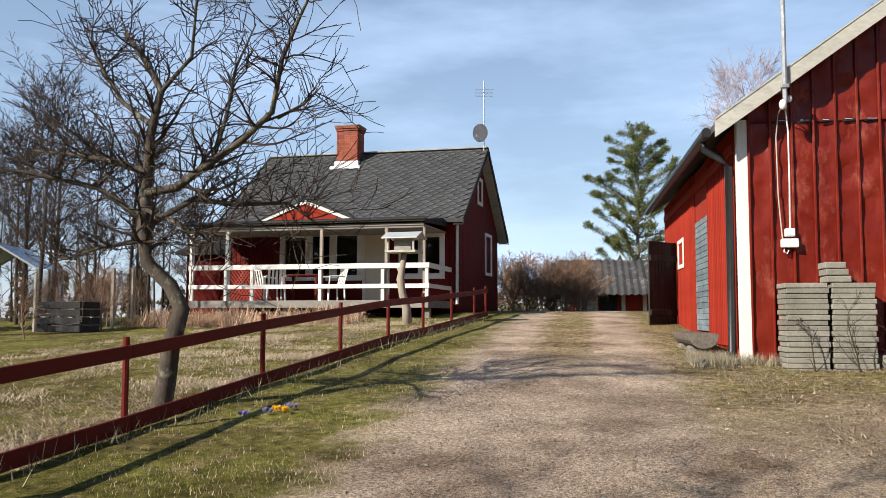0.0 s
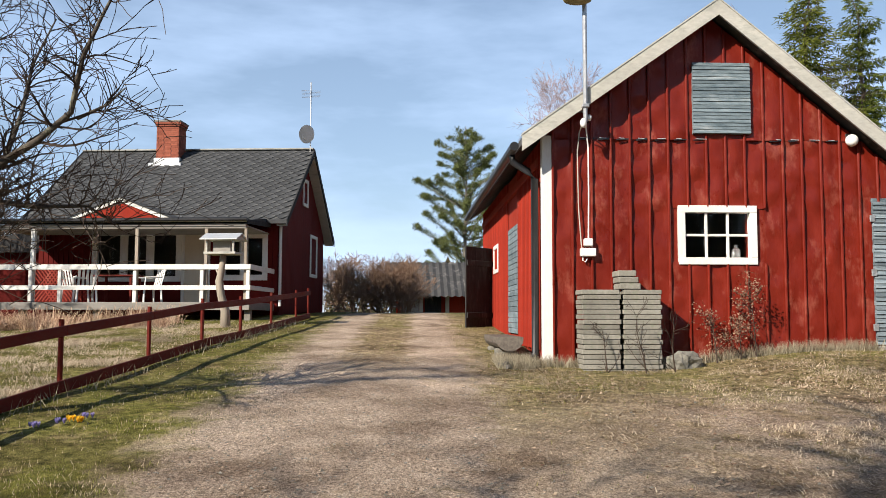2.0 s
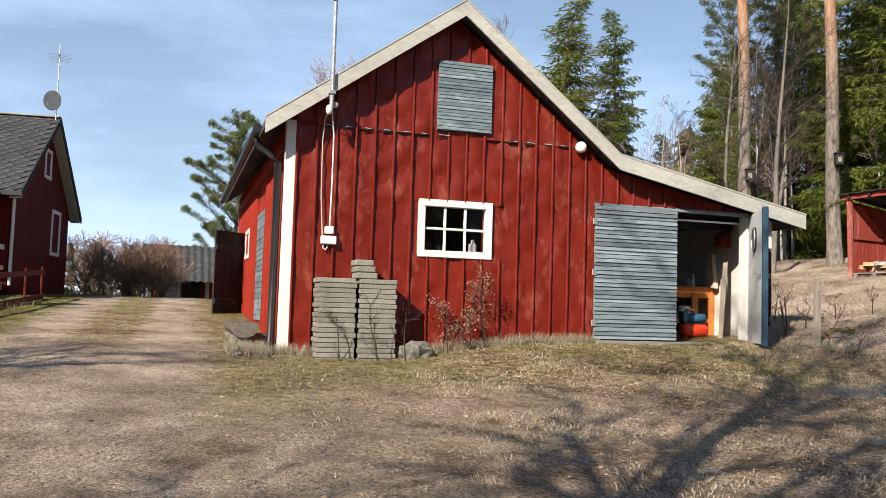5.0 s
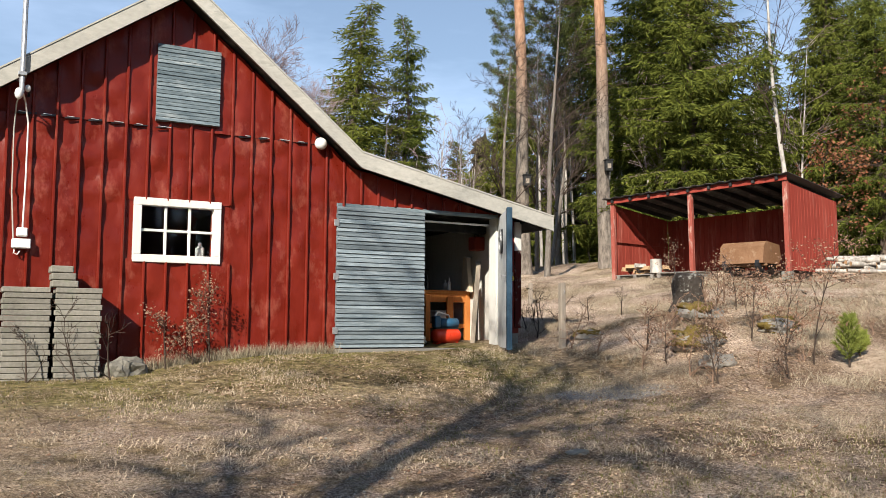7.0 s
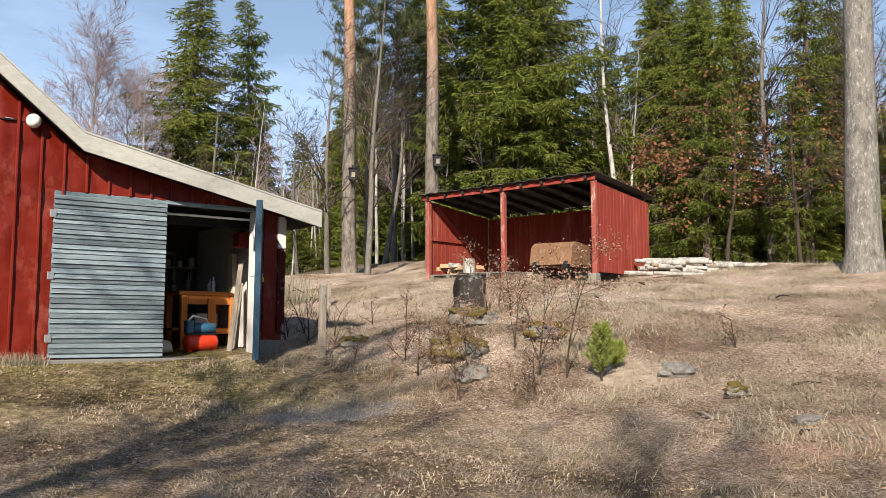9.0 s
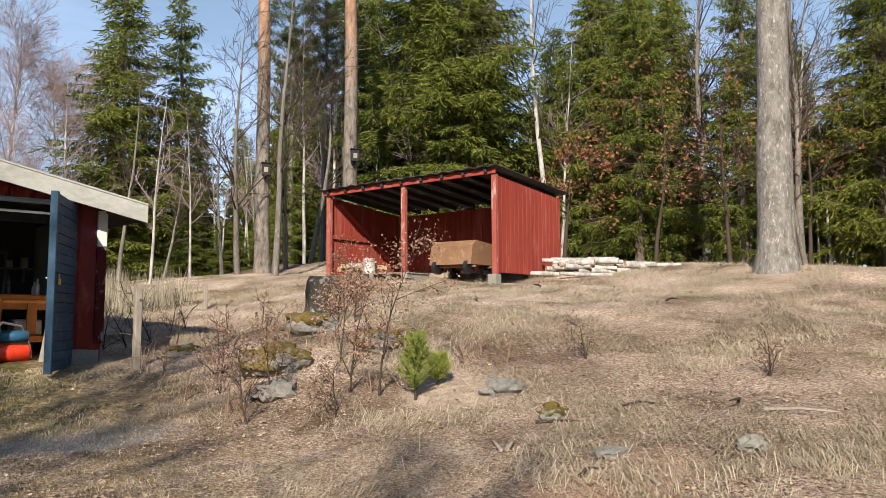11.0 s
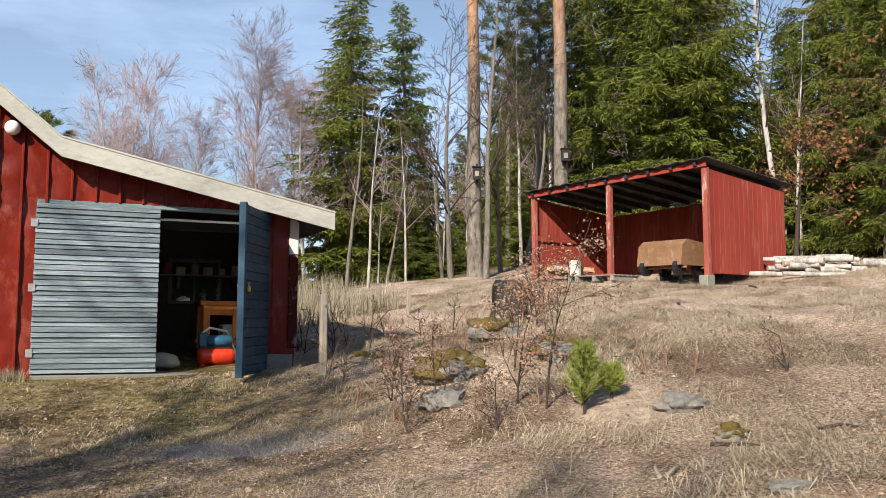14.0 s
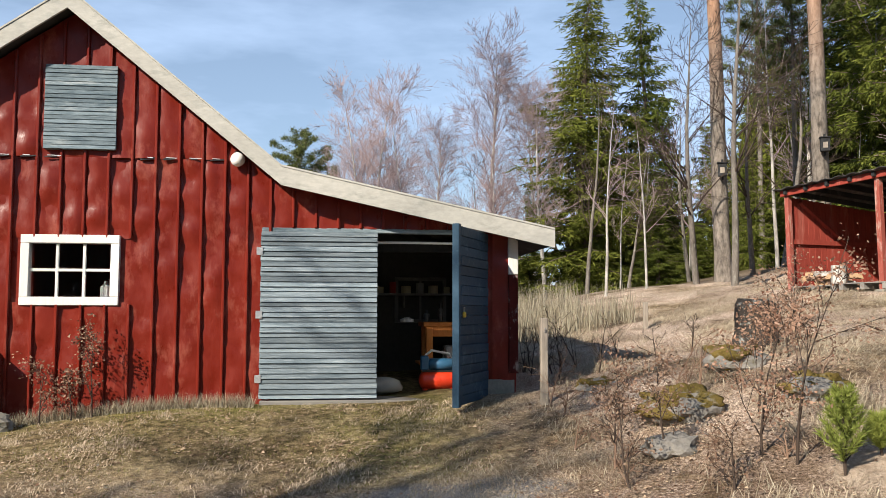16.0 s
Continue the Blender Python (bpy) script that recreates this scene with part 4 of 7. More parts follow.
posts = [1.3, 3.7, 6.14, 8.62, 11.1, 13.35, 15.6, 18.0, 20.5, 22.0]
FH = 0.72
for a in posts:
    yy = fence_y(a)
    zz = land(a, yy)
    part("fence_post", tube([(a, yy + 0.05, zz - 0.2), (a, yy + 0.05, zz + FH + 0.06)], 0.028, 8), RED_FENCE, fence)
for a, b in zip(posts, posts[1:]):
    ya, yb = fence_y(a), fence_y(b)
    za, zb = land(a, ya), land(b, yb)
    part("top_rail", beam((a, ya, za + FH - 0.06), (b, yb, zb + FH - 0.06), 0.03, 0.11, 0.006), RED_FENCE, fence)
    part("bottom_rail", beam((a, ya, za + 0.08), (b, yb, zb + 0.08), 0.03, 0.13, 0.006), RED_FENCE, fence)

# ---------------------------------------------------------------- open red shed on the slope
SHED = (18.05, -16.95, 2.60)
shed = thing("open_shed", SHED, 193.6, "open-fronted faded red wood shed with a dark sheet roof", "shed")
SW, SD = 4.92, 2.61
HF, HB = 2.10, 1.88
shed.matrix_basis = pose(*SHED, 0, -1.1, 193.6)      # the ground leans a little
for x, mat in ((0.05, RED_WORN), (2.42, RED_WORN), (SW - 0.02, RED_WORN)):
    part("post", box(x - 0.055, -0.06, -0.1, x + 0.055, 0.05, HF - 0.03, 0.008), mat, shed, "worn red post")
# local y: positive points away from the front after the half turn
for y0 in [0.16 * k for k in range(16)]:
    h = HF - 0.04 - (HF - HB) * (y0 + 0.16) / SD
    part("board", box(SW - 0.03, y0 + 0.055, 0.02, SW, y0 + 0.21, h, 0.005), RED_FADED, shed)
    part("board", box(0.0, y0 + 0.055, 0.0, 0.03, y0 + 0.21, h, 0.005), RED_FADED, shed)
for k in range(29):
    part("board", box(0.04 + 0.1675 * k, SD, 0.0, 0.20 + 0.1675 * k, SD + 0.03, HB - 0.06, 0.005), RED_FADED, shed)
part("front_beam", box(-0.08, -0.10, HF - 0.03, SW + 0.06, -0.06, HF + 0.09, 0.006), RED_FADED, shed, "red front beam")
# the dark board colour puts the shade under the roof into the rafters
for k in range(9):
    x = 0.12 + k * 0.58
    part("rafter", beam((x, -0.16, HF + 0.05), (x, SD + 0.05, HB + 0.02), 0.06, 0.10), DARK_BOARD, shed)
bm = bmesh.new()
n = 60
for i in range(n):
    x0, x1 = -0.15 + (SW + 0.3) * i / n, -0.15 + (SW + 0.3) * (i + 1) / n
    za, zb = 0.015 * math.sin(i * 1.6), 0.015 * math.sin((i + 1) * 1.6)
    f = [bm.verts.new(c) for c in ((x0, -0.22, HF + 0.125 + za), (x1, -0.22, HF + 0.125 + zb), (x1, SD + 0.15, HB + 0.085 + zb), (x0, SD + 0.15, HB + 0.085 + za))]
    bm.faces.new(f)
bmesh.ops.remove_doubles(bm, verts=bm.verts[:], dist=0.0005)
bmesh.ops.solidify(bm, geom=bm.faces[:], thickness=0.012)
part("sheet_roof", bm, SHEET, shed, "dark corrugated sheet roof")
part("brace", beam((0.08, 0.3, 1.95), (0.08, 2.3, 0.55), 0.05, 0.10, up=(1, 0, 0)), RED_FADED, shed)
part("side_rail", beam((0.06, 0.05, 1.1), (0.06, 2.5, 1.1), 0.05, 0.1), RED_FADED, shed)
for x in (0.05, 2.42, SW - 0.05):
    part("footing", box(x - 0.1, -0.12, -0.25, x + 0.1, 0.1, -0.02, 0.01), BLOCK, shed)

# ---------------------------------------------------------------- low outbuilding behind the yard
out = thing("outbuilding", (35.0, 0.9, 1.35), 0, "low red outbuilding with a dark corrugated roof", "shed")
part("body", box(1.2, -4.2, 0.0, 4.5, -0.1, 1.35), RED_WOOD, out)
bm = bmesh.new()
n = 70
for i in range(n):
    y0, y1 = -4.6 + 5.0 * i / n, -4.6 + 5.0 * (i + 1) / n
    a0, a1 = 0.03 * math.sin(i * 1.57), 0.03 * math.sin((i + 1) * 1.57)
    bm.faces.new([bm.verts.new(c) for c in ((0.2, y0, 0.95 + a0), (0.2, y1, 0.95 + a1), (3.4, y1, 2.55 + a1), (3.4, y0, 2.55 + a0))])
    bm.faces.new([bm.verts.new(c) for c in ((3.4, y0, 2.55 + a0), (3.4, y1, 2.55 + a1), (6.4, y1, 0.95 + a1), (6.4, y0, 0.95 + a0))])
bmesh.ops.remove_doubles(bm, verts=bm.verts[:], dist=0.0005)
part("corrugated_roof", bm, SHEET, out, "dark corrugated roof")
for y in (-1.15, -2.25, -3.1):
    part("white_post", box(1.12, y - 0.08, 0.0, 1.2, y + 0.08, 1.2, 0.01), WHITE, out)
# the wall is uncut; a dark panel draws the shaded doorway
part("dark_opening", box(1.15, -2.0, 0.0, 1.19, -1.3, 1.0), DARK_BOARD, out, "dark panel for the shade in a doorway")
part("grey_panel", box(1.14, -1.05, 0.1, 1.19, -0.3, 0.95), ZINC, out, "pale grey panel")

# ---------------------------------------------------------------- stack of slabs
stack = thing("slab_stack", (11.18, -3.12, 0.0), 0, "two piles of grey concrete slabs against a red barn wall", "slabs")
for c in range(2):
    for r in range(18):
        z = 0.62 + r * 0.0688
        jx, jy = 0.012 * math.sin(r * 5.1 + c), 0.012 * math.cos(r * 3.7 + c * 2)
        y0 = 0.575 - 0.575 * c
        part("slab", box(jx, y0 + jy, z, 0.45 + jx, y0 + 0.53 + jy, z + 0.064, 0.007), BLOCK, stack)
for r in range(3):
    part("slab", box(0.05, 0.27 + 0.03 * r, 1.862 + r * 0.09, 0.42, 0.57 + 0.01 * r, 1.945 + r * 0.09, 0.01), BLOCK, stack)


# ---------------------------------------------------------------- trees
def add_tube(V, F, pts, rads, sides):
    """Rings of a tapering round limb, added to vertex and face lists."""
    start = len(V)
    for i, p in enumerate(pts):
        d = pts[min(i + 1, len(pts) - 1)] - pts[max(i - 1, 0)]
        d = d.normalized() if d.length > 1e-6 else Vector((0, 0, 1))
        a = d.cross(Vector((0.3, 0.9, 0.2)))
        a = a.normalized() if a.length > 1e-3 else Vector((1, 0, 0))
        b = d.cross(a)
        for k in range(sides):
            w = k * math.tau / sides
            V.append(p + (a * math.cos(w) + b * math.sin(w)) * rads[i])
    for i in range(len(pts) - 1):
        r, s = start + i * sides, start + (i + 1) * sides
        for k in range(sides):
            F.append((r + k, r + (k + 1) % sides, s + (k + 1) % sides, s + k))
    n = start + (len(pts) - 1) * sides
    F.append(tuple(range(n, n + sides)))


def limb(rng, V, F, tips, p, d, length, radius, level, top_level, o):
    """One limb and, from it, its side limbs."""
    n = max(3, int(length / o["seg"]))
    pts, rads = [p], [radius]
    cur, dirn = p.copy(), d.normalized()
    for i in range(n):
        f = (i + 1) / n
        wob = o["wob"] * (1.0 if level else o.get("trunk_wob", 0.5))
        dirn = (dirn + Vector((rng.gauss(0, wob), rng.gauss(0, wob), rng.gauss(0, wob) + o["lift"] * (0.3 if level == 0 else 1)))).normalized()
        cur = cur + dirn * (length / n)
        pts.append(cur.copy())
        rads.append(max(radius * (1 - f * o["taper"]), o["thin"]))
    sides = 8 if level == 0 else 5 if level == 1 else 3
    add_tube(V[min(level, 1)] if len(V) > 1 else V[0], F[min(level, 1)] if len(F) > 1 else F[0], pts, rads, sides)
    if level >= top_level:
        tips.append((pts[-1], dirn))
        return
    kids = o["kids"][level]
    for k in range(kids):
        f = rng.uniform(o["from"][level], 1.0) if k else 1.0
        i = min(int(f * n), n - 1)
        base = pts[i].lerp(pts[i + 1], min(f * n - i, 1.0))
        along = (pts[i + 1] - pts[i]).normalized()
        side = along.cross(Vector((rng.gauss(0, 1), rng.gauss(0, 1), rng.gauss(0, 1)))).normalized()
        ang = radians(rng.uniform(*o["angle"][level]))
        nd = along * math.cos(ang) + side * math.sin(ang)
        if level >= 1 and rng.random() < o.get("up", 0.0):
            nd.z = abs(nd.z)
        ln = length * rng.uniform(*o["ratio"][level]) * (1.15 - 0.55 * f if level == 0 else 1.0)
        limb(rng, V, F, tips, base, nd, ln, max(rads[i] * o["thick"], o["thin"]), level + 1, top_level, o)


def bare_tree(name, at, seed, o, trunk_mat, twig_mat, label, category="tree", lean=(0, 0), path=None, group=""):
    rng = random.Random(seed)
    V, F, tips = ([], []), ([], []), []
    limb(rng, V, F, tips, Vector((0, 0, -0.15)), Vector((lean[0], lean[1], 1)), o["height"], o["girth"], 0, o["levels"], o)
    t = thing(name, (at[0], at[1], land(*at)), rng.uniform(0, 360) if not lean[0] else 0, label, category, group)
    lump("trunk", V[0], F[0], trunk_mat, t, smooth=True)
    if V[1]:
        lump("crown", V[1], F[1], twig_mat, t, "bare twigs")
    return t, tips


BIRCH = dict(height=12, girth=0.13, seg=0.55, wob=0.045, trunk_wob=0.4, lift=0.02, taper=0.9, thin=0.006, kids=(46, 13, 7), angle=((25, 50), (25, 55), (20, 50)),
             ratio=((0.16, 0.29), (0.3, 0.55), (0.3, 0.5)), thick=0.42, levels=3)
BIRCH["from"] = (0.28, 0.15, 0.2)
SAPLING = dict(height=5, girth=0.05, seg=0.4, wob=0.05, trunk_wob=0.5, lift=0.02, taper=0.9, thin=0.005, kids=(14, 5, 3), angle=((30, 65), (25, 60), (20, 50)),
               ratio=((0.14, 0.26), (0.3, 0.6), (0.3, 0.5)), thick=0.4, levels=2)
SAPLING["from"] = (0.35, 0.2, 0.2)
BUSH = dict(height=2.6, girth=0.03, seg=0.22, wob=0.10, trunk_wob=1.0, lift=0.03, taper=0.8, thin=0.004, kids=(9, 6, 3), angle=((15, 50), (20, 55), (20, 50)),
            ratio=((0.4, 0.7), (0.35, 0.6), (0.3, 0.5)), thick=0.6, levels=2)
BUSH["from"] = (0.1, 0.1, 0.2)


def pine_meshes(seed, height, radius, girth, mat, sprays, start, bark):
    """A pine: rising boughs with needle tufts towards their ends. Returns trunk and crown meshes."""
    rng = random.Random(seed)
    V, F = [], []
    wob = [Vector((rng.gauss(0, 0.05), rng.gauss(0, 0.05), 0)) for _ in range(9)]
    pts = [Vector((0, 0, -0.3 + (height + 0.3) * i / 8)) + wob[i] * (i / 8) for i in range(9)]
    add_tube(V, F, pts, [girth * (1 - 0.95 * i / 8) for i in range(9)], 9)
    boughs = []
    z = height * start
    while z < height * 0.985:
        f = z / height
        reach = radius * math.sin(min(1, (f - start) / (1 - start) * 0.85 + 0.18) * math.pi) ** 0.6 * rng.uniform(0.55, 1.1)
        count, gap = rng.randint(3, 5), 0.36
        turn = rng.uniform(0, math.tau)
        for k in range(count):
            if rng.random() < 0.10:
                continue
            a = turn + k * math.tau / count + rng.gauss(0, 0.25)
            L = reach * rng.uniform(0.6, 1.15)
            rise = rng.uniform(0.15, 0.7)
            drop = rng.uniform(-0.1, 0.15)
            b = []
            for i in range(6):
                u = i / 5
                lift = rise * u - drop * u * u
                b.append(Vector((math.cos(a) * L * u + rng.gauss(0, 0.02), math.sin(a) * L * u + rng.gauss(0, 0.02), z + lift * L)))
            add_tube(V, F, b, [max(0.02 * L * (1 - 0.8 * i / 5), 0.006) for i in range(6)], 3)
            boughs.append((b, L, a))
        z += gap * rng.uniform(0.7, 1.3)
    nv, nf = [], []
    total = sum(L for _, L, _ in boughs)
    for b, L, a in boughs:
        n = max(6, int(sprays * L / total))
        for _ in range(n):
            u = 1 - rng.random() ** 2.6
            u = max(u, 0.12)
            i = min(int(u * 5), 4)
            p = b[i].lerp(b[i + 1], u * 5 - i)
            p = p + Vector((rng.gauss(0, 0.09), rng.gauss(0, 0.09), rng.gauss(0.03, 0.07)))
            d = Vector((rng.gauss(0, 1), rng.gauss(0, 1), rng.gauss(0.45, 0.7))).normalized()
            ln, wd = rng.uniform(0.10, 0.22), rng.uniform(0.009, 0.020)
            w = d.cross(Vector((rng.gauss(0, 1), rng.gauss(0, 1), rng.gauss(0, 1)))).normalized() * wd
            k = len(nv)
            nv += [p, p + d * ln * 0.45 + w, p + d * ln, p + d * ln * 0.45 - w]
            nf.append((k, k + 1, k + 2, k + 3))
    me = []
    for nm, vv, ff, mm in (("trunk", V, F, bark), ("crown", nv, nf, mat)):
        m = bpy.data.meshes.new(nm)
        m.from_pydata([tuple(v) for v in vv], [], ff)
        m.materials.append(mm)
        me.append(m)
    return me


def plant(name, meshes, at, rz, scale, label, category="tree", group="", sink=0.0):
    t = new(name)
    t.empty_display_size = 0.1
    t.matrix_basis = pose(at[0], at[1], land(*at) - sink, 0, 0, rz) @ Matrix.Diagonal((scale[0], scale[0], scale[1], 1))
    tagged(t, label, category, group)
    for m in meshes:
        o = new(m.name, m)
        o.parent = t
    return t


def spruce_meshes(seed, height, radius, girth, mat, gaps=0.12):
    """A ragged spruce: uneven boughs, each with hanging side twigs that carry the needle sprays."""
    rng = random.Random(seed)
    V, F, nv, nf = [], [], [], []
    pts = [Vector((rng.gauss(0, 0.03) * i, rng.gauss(0, 0.03) * i, -0.3 + (height + 0.3) * i / 8)) for i in range(9)]
    add_tube(V, F, pts, [girth * (1 - 0.95 * i / 8) for i in range(9)], 9)
    lobes = [rng.uniform(0, math.tau) for _ in range(3)]
    z = height * 0.05
    while z < height * 0.99:
        f = z / height
        reach = radius * ((1 - f) ** 0.8) * (0.6 + 0.4 * min(1, f / 0.2)) + 0.10
        count = rng.randint(5, 7) if f < 0.85 else 5
        turn = rng.uniform(0, math.tau)
        for k in range(count):
            if rng.random() < gaps:
                continue
            a = turn + k * math.tau / count + rng.gauss(0, 0.3)
            uneven = 1 + 0.16 * math.sin(a * 2 + lobes[0] + z) + 0.12 * math.sin(a * 3 + lobes[1] - z * 0.7)
            L = reach * rng.uniform(0.62, 1.2) * uneven
            out = Vector((math.cos(a), math.sin(a), 0))
            side = Vector((-out.y, out.x, 0))
            rise, drop = (rng.uniform(-0.15, 0.2), rng.uniform(0.15, 0.6) * (1.05 - f)) if f < 0.8 else (rng.uniform(0.2, 0.7), 0.0)
            base = pts[min(int(f * 8), 7)].lerp(pts[min(int(f * 8) + 1, 8)], f * 8 - min(int(f * 8), 7))
            b = []
            for i in range(6):
                u = i / 5
                b.append(Vector((base.x, base.y, z)) + out * L * u + side * rng.gauss(0, 0.03) * L * u + Vector((0, 0, (rise * u - drop * u * u + 0.2 * u ** 3) * L)))
            add_tube(V, F, b, [max(0.018 * L * (1 - 0.8 * i / 5), 0.005) for i in range(6)], 3)
            u = 0.14
            while u < 1.0:
                i = min(int(u * 5), 4)
                p = b[i].lerp(b[i + 1], u * 5 - i)
                for sgn in (-1, 1, 0):
                    tl = (0.16 + 0.30 * L * (1.0 - 0.75 * u)) * rng.uniform(0.5, 1.15)
                    td = out * rng.uniform(0.5, 1.0) + side * sgn * rng.uniform(0.6, 1.1) + Vector((0, 0, rng.uniform(-0.75, 0.05)))
                    if sgn == 0:
                        if f > 0.85 or rng.random() < 0.5:
                            continue
                        tl, td = tl * 0.9, Vector((rng.gauss(0, 0.2), rng.gauss(0, 0.2), -1))
                    td.normalize()
                    n = max(4, int(tl / 0.024))
                    for j in range(n):
                        w = (j + rng.random()) / n
                        q = p + td * tl * w + Vector((0, 0, -0.18 * tl * w * w))
                        d = (td + Vector((rng.gauss(0, 0.5), rng.gauss(0, 0.5), rng.gauss(-0.25, 0.35)))).normalized()
                        ln, wd = rng.uniform(0.12, 0.26), rng.uniform(0.010, 0.024)
                        x = d.cross(Vector((rng.gauss(0, 1), rng.gauss(0, 1), rng.gauss(0, 0.6)))).normalized() * wd
                        c = len(nv)
                        nv += [q, q + d * ln * 0.45 + x, q + d * ln, q + d * ln * 0.45 - x]
                        nf.append((c, c + 1, c + 2, c + 3))
                u += 0.15 / max(L, 0.3) * rng.uniform(0.8, 1.3)
        z += (0.20 + 0.24 * (1 - f)) * rng.uniform(0.7, 1.3)
    me = []
    for nm, vv, ff, mm in (("trunk", V, F, SPRUCE_BARK), ("crown", nv, nf, mat)):
        m = bpy.data.meshes.new(nm)
        m.from_pydata([tuple(v) for v in vv], [], ff)
        m.materials.append(mm)
        me.append(m)
    return me


SPRUCES = [spruce_meshes(3 + k, 13, r, 0.19, NEEDLES, g) for k, (r, g) in enumerate(((2.5, 0.10), (2.0, 0.14), (3.7, 0.12)))]
PINE = pine_meshes(31, 11, 2.9, 0.17, PINE_NEEDLES, 64000, 0.10, GREY_BARK)
PINE_TALL = pine_meshes(37, 15, 1.7, 0.14, PINE_NEEDLES, 20000, 0.45, GREY_BARK)
# spruces behind the barn and over the slope
SP = "tall dark green spruce with drooping boughs at the wood's edge"
for i, (x, y, h, r, v) in enumerate(((41.0, -19.1, 15.6, 1.5, 0), (41.7, -22.4, 15.2, 1.12, 1), (24.2, -25.9, 15.0, 1.15, 2), (27.5, -26.8, 14.5, 1.0, 2), (21.0, -29.5, 13.0, 0.95, 0), (23.8, -33.5, 13.5, 1.0, 1),
                                     (19.6, -32.6, 12.6, 1.0, 0), (33.5, -28.4, 16.5, 1.1, 2), (17.4, -36.0, 12.0, 1.0, 1), (30.0, -31.5, 15.0, 1.0, 0), (45.5, -25.0, 11.0, 1.0, 1), (46.0, -22.0, 9.5, 1.0, 0),
                                     (14.0, -42.0, 12.0, 1.0, 1), (26.0, -38.5, 14.0, 1.1, 0), (43.0, -17.0, 6.5, 0.7, 1), (41.0, -29.0, 13.0, 1.1, 2), (9.0, -45.0, 12.0, 1.0, 0), (31.0, -22.5, 6.5, 0.8, 1), (38.0, -36.0, 15.0, 1.2, 2), (15.5, -30.5, 11.0, 1.0, 1), (18.4, -29.0, 11.5, 1.0, 0), (12.4, -33.5, 12.0, 1.1, 2), (10.6, -37.0, 12.5, 1.1, 0), (7.0, -37.0, 13.0, 1.1, 2), (4.0, -39.0, 13.0, 1.1, 1), (9.2, -33.0, 9.5, 1.1, 1),
                                     *((44 - 2.2 * k + 1.1 * math.sin(k * 5), -27 - 1.25 * k + 2.2 * math.sin(k * 3), 9 + 3 * math.sin(k * 2.3), 1.25, k % 3) for k in range(20)),
                                     *((36 - 1.5 * k, -24 - 0.85 * k + 0.9 * math.sin(k * 4), 3.2 + 1.2 * math.sin(k * 1.7), 1.5, k % 3) for k in range(14)),
                                     *((47 - 0.9 * k, -12.5 - 0.95 * k + 0.5 * math.sin(k * 4), 3.6 + 0.9 * math.sin(k * 2.1), 1.7, k % 3) for k in range(12)))):
    plant("spruce", SPRUCES[v], (x, y), i * 77, (r * h / 13, h / 13), SP, group="spruces of the wood")
plant("pine", PINE, (72.0, -4.6), 20, (1.5, 1.62), "dark green Scots pine with an open crown behind a yard")
for i, (x, y, s) in enumerate(((29.5, -23.5, 0.95), (34.0, -24.5, 1.0))):
    plant("pine", PINE_TALL, (x, y), i * 100, (s, s), "slim Scots pine with a high thin crown", group="slim pines")

# birches with pale stems
BT = "bare birch with a pale stem and fine purple-brown twigs"
birch_a, _ = bare_tree("birch", (43.9, -14.8), 5, dict(BIRCH, height=13.0, girth=0.16), BIRCH_BARK, BIRCH_TWIG, BT, group="bare birches")
birch_b, _ = bare_tree("birch", (49.8, -9.2), 8, dict(BIRCH, height=13.0, girth=0.15), BIRCH_BARK, BIRCH_TWIG, BT, group="bare birches")
for i, (x, y, s) in enumerate(((46.0, -17.8, 0.85), (52.5, -11.8, 0.95), (47.5, -12.5, 0.8), (58.5, -9.4, 1.25), (40.0, -17.0, 0.75), (38.5, -14.5, 0.55))):
    t = copy_thing((birch_a, birch_b)[i % 2], pose(x, y, land(x, y), 0, 0, i * 63))
    t.scale = (s, s, s)

# slim bare stems along the wood's edge
sap = [bare_tree("bare_sapling", (24.3, -14.9), 51, dict(SAPLING, height=5.6), BIRCH_BARK, BIRCH_TWIG, "slim young birch with a white stem, leafless", group="young birches")[0],
       bare_tree("bare_sapling", (24.9, -16.3), 52, dict(SAPLING, height=4.8, girth=0.045), BIRCH_BARK, BIRCH_TWIG, "slim young birch with a white stem, leafless", group="young birches")[0]]
grey = [bare_tree("bare_tree", (24.4, -17.6), 61, dict(BIRCH, height=7.5, girth=0.10, kids=(18, 8, 4), wob=0.08, lift=0.0), GREY_BARK, TWIG, "leafless grey tree with crooked spreading limbs", group="bare trees of the wood", lean=(-0.12, 0.16))[0],
        bare_tree("bare_tree", (17.3, -31.1), 63, dict(BIRCH, height=12, girth=0.14, kids=(20, 9, 4), wob=0.07), GREY_BARK, TWIG, "leafless grey tree with crooked spreading limbs", group="bare trees of the wood")[0]]
rng = random.Random(12)
for i in range(46):
    u = rng.random()
    x, y = 38 - 24 * u + rng.gauss(0, 1.6), -18.5 - 11.5 * u - rng.random() * 8
    if x < 22 and y > -24:
        continue
    t = copy_thing(sap[i % 2], pose(x, y, land(x, y), rng.gauss(0, 2), rng.gauss(0, 2), i * 40))
    s = rng.uniform(1.0, 2.0)
    t.scale = (s * 0.9, s * 0.9, s)
for i, (x, y, s) in enumerate(((26.4, -20.3, 0.9), (22.0, -17.6, 0.75), (28.5, -22.4, 1.1), (13.0, -29.5, 0.9), (11.8, -27.6, 0.8), (15.0, -33.0, 0.9), (31.5, -18.0, 0.7), (35.0, -17.5, 0.7), (10.0, -31.0, 0.9), (37, -13.5, 0.5), (33, -21, 0.9))):
    t = copy_thing(grey[i % 2], pose(x, y, land(x, y), 0, 0, i * 71))
    t.scale = (s, s, s)
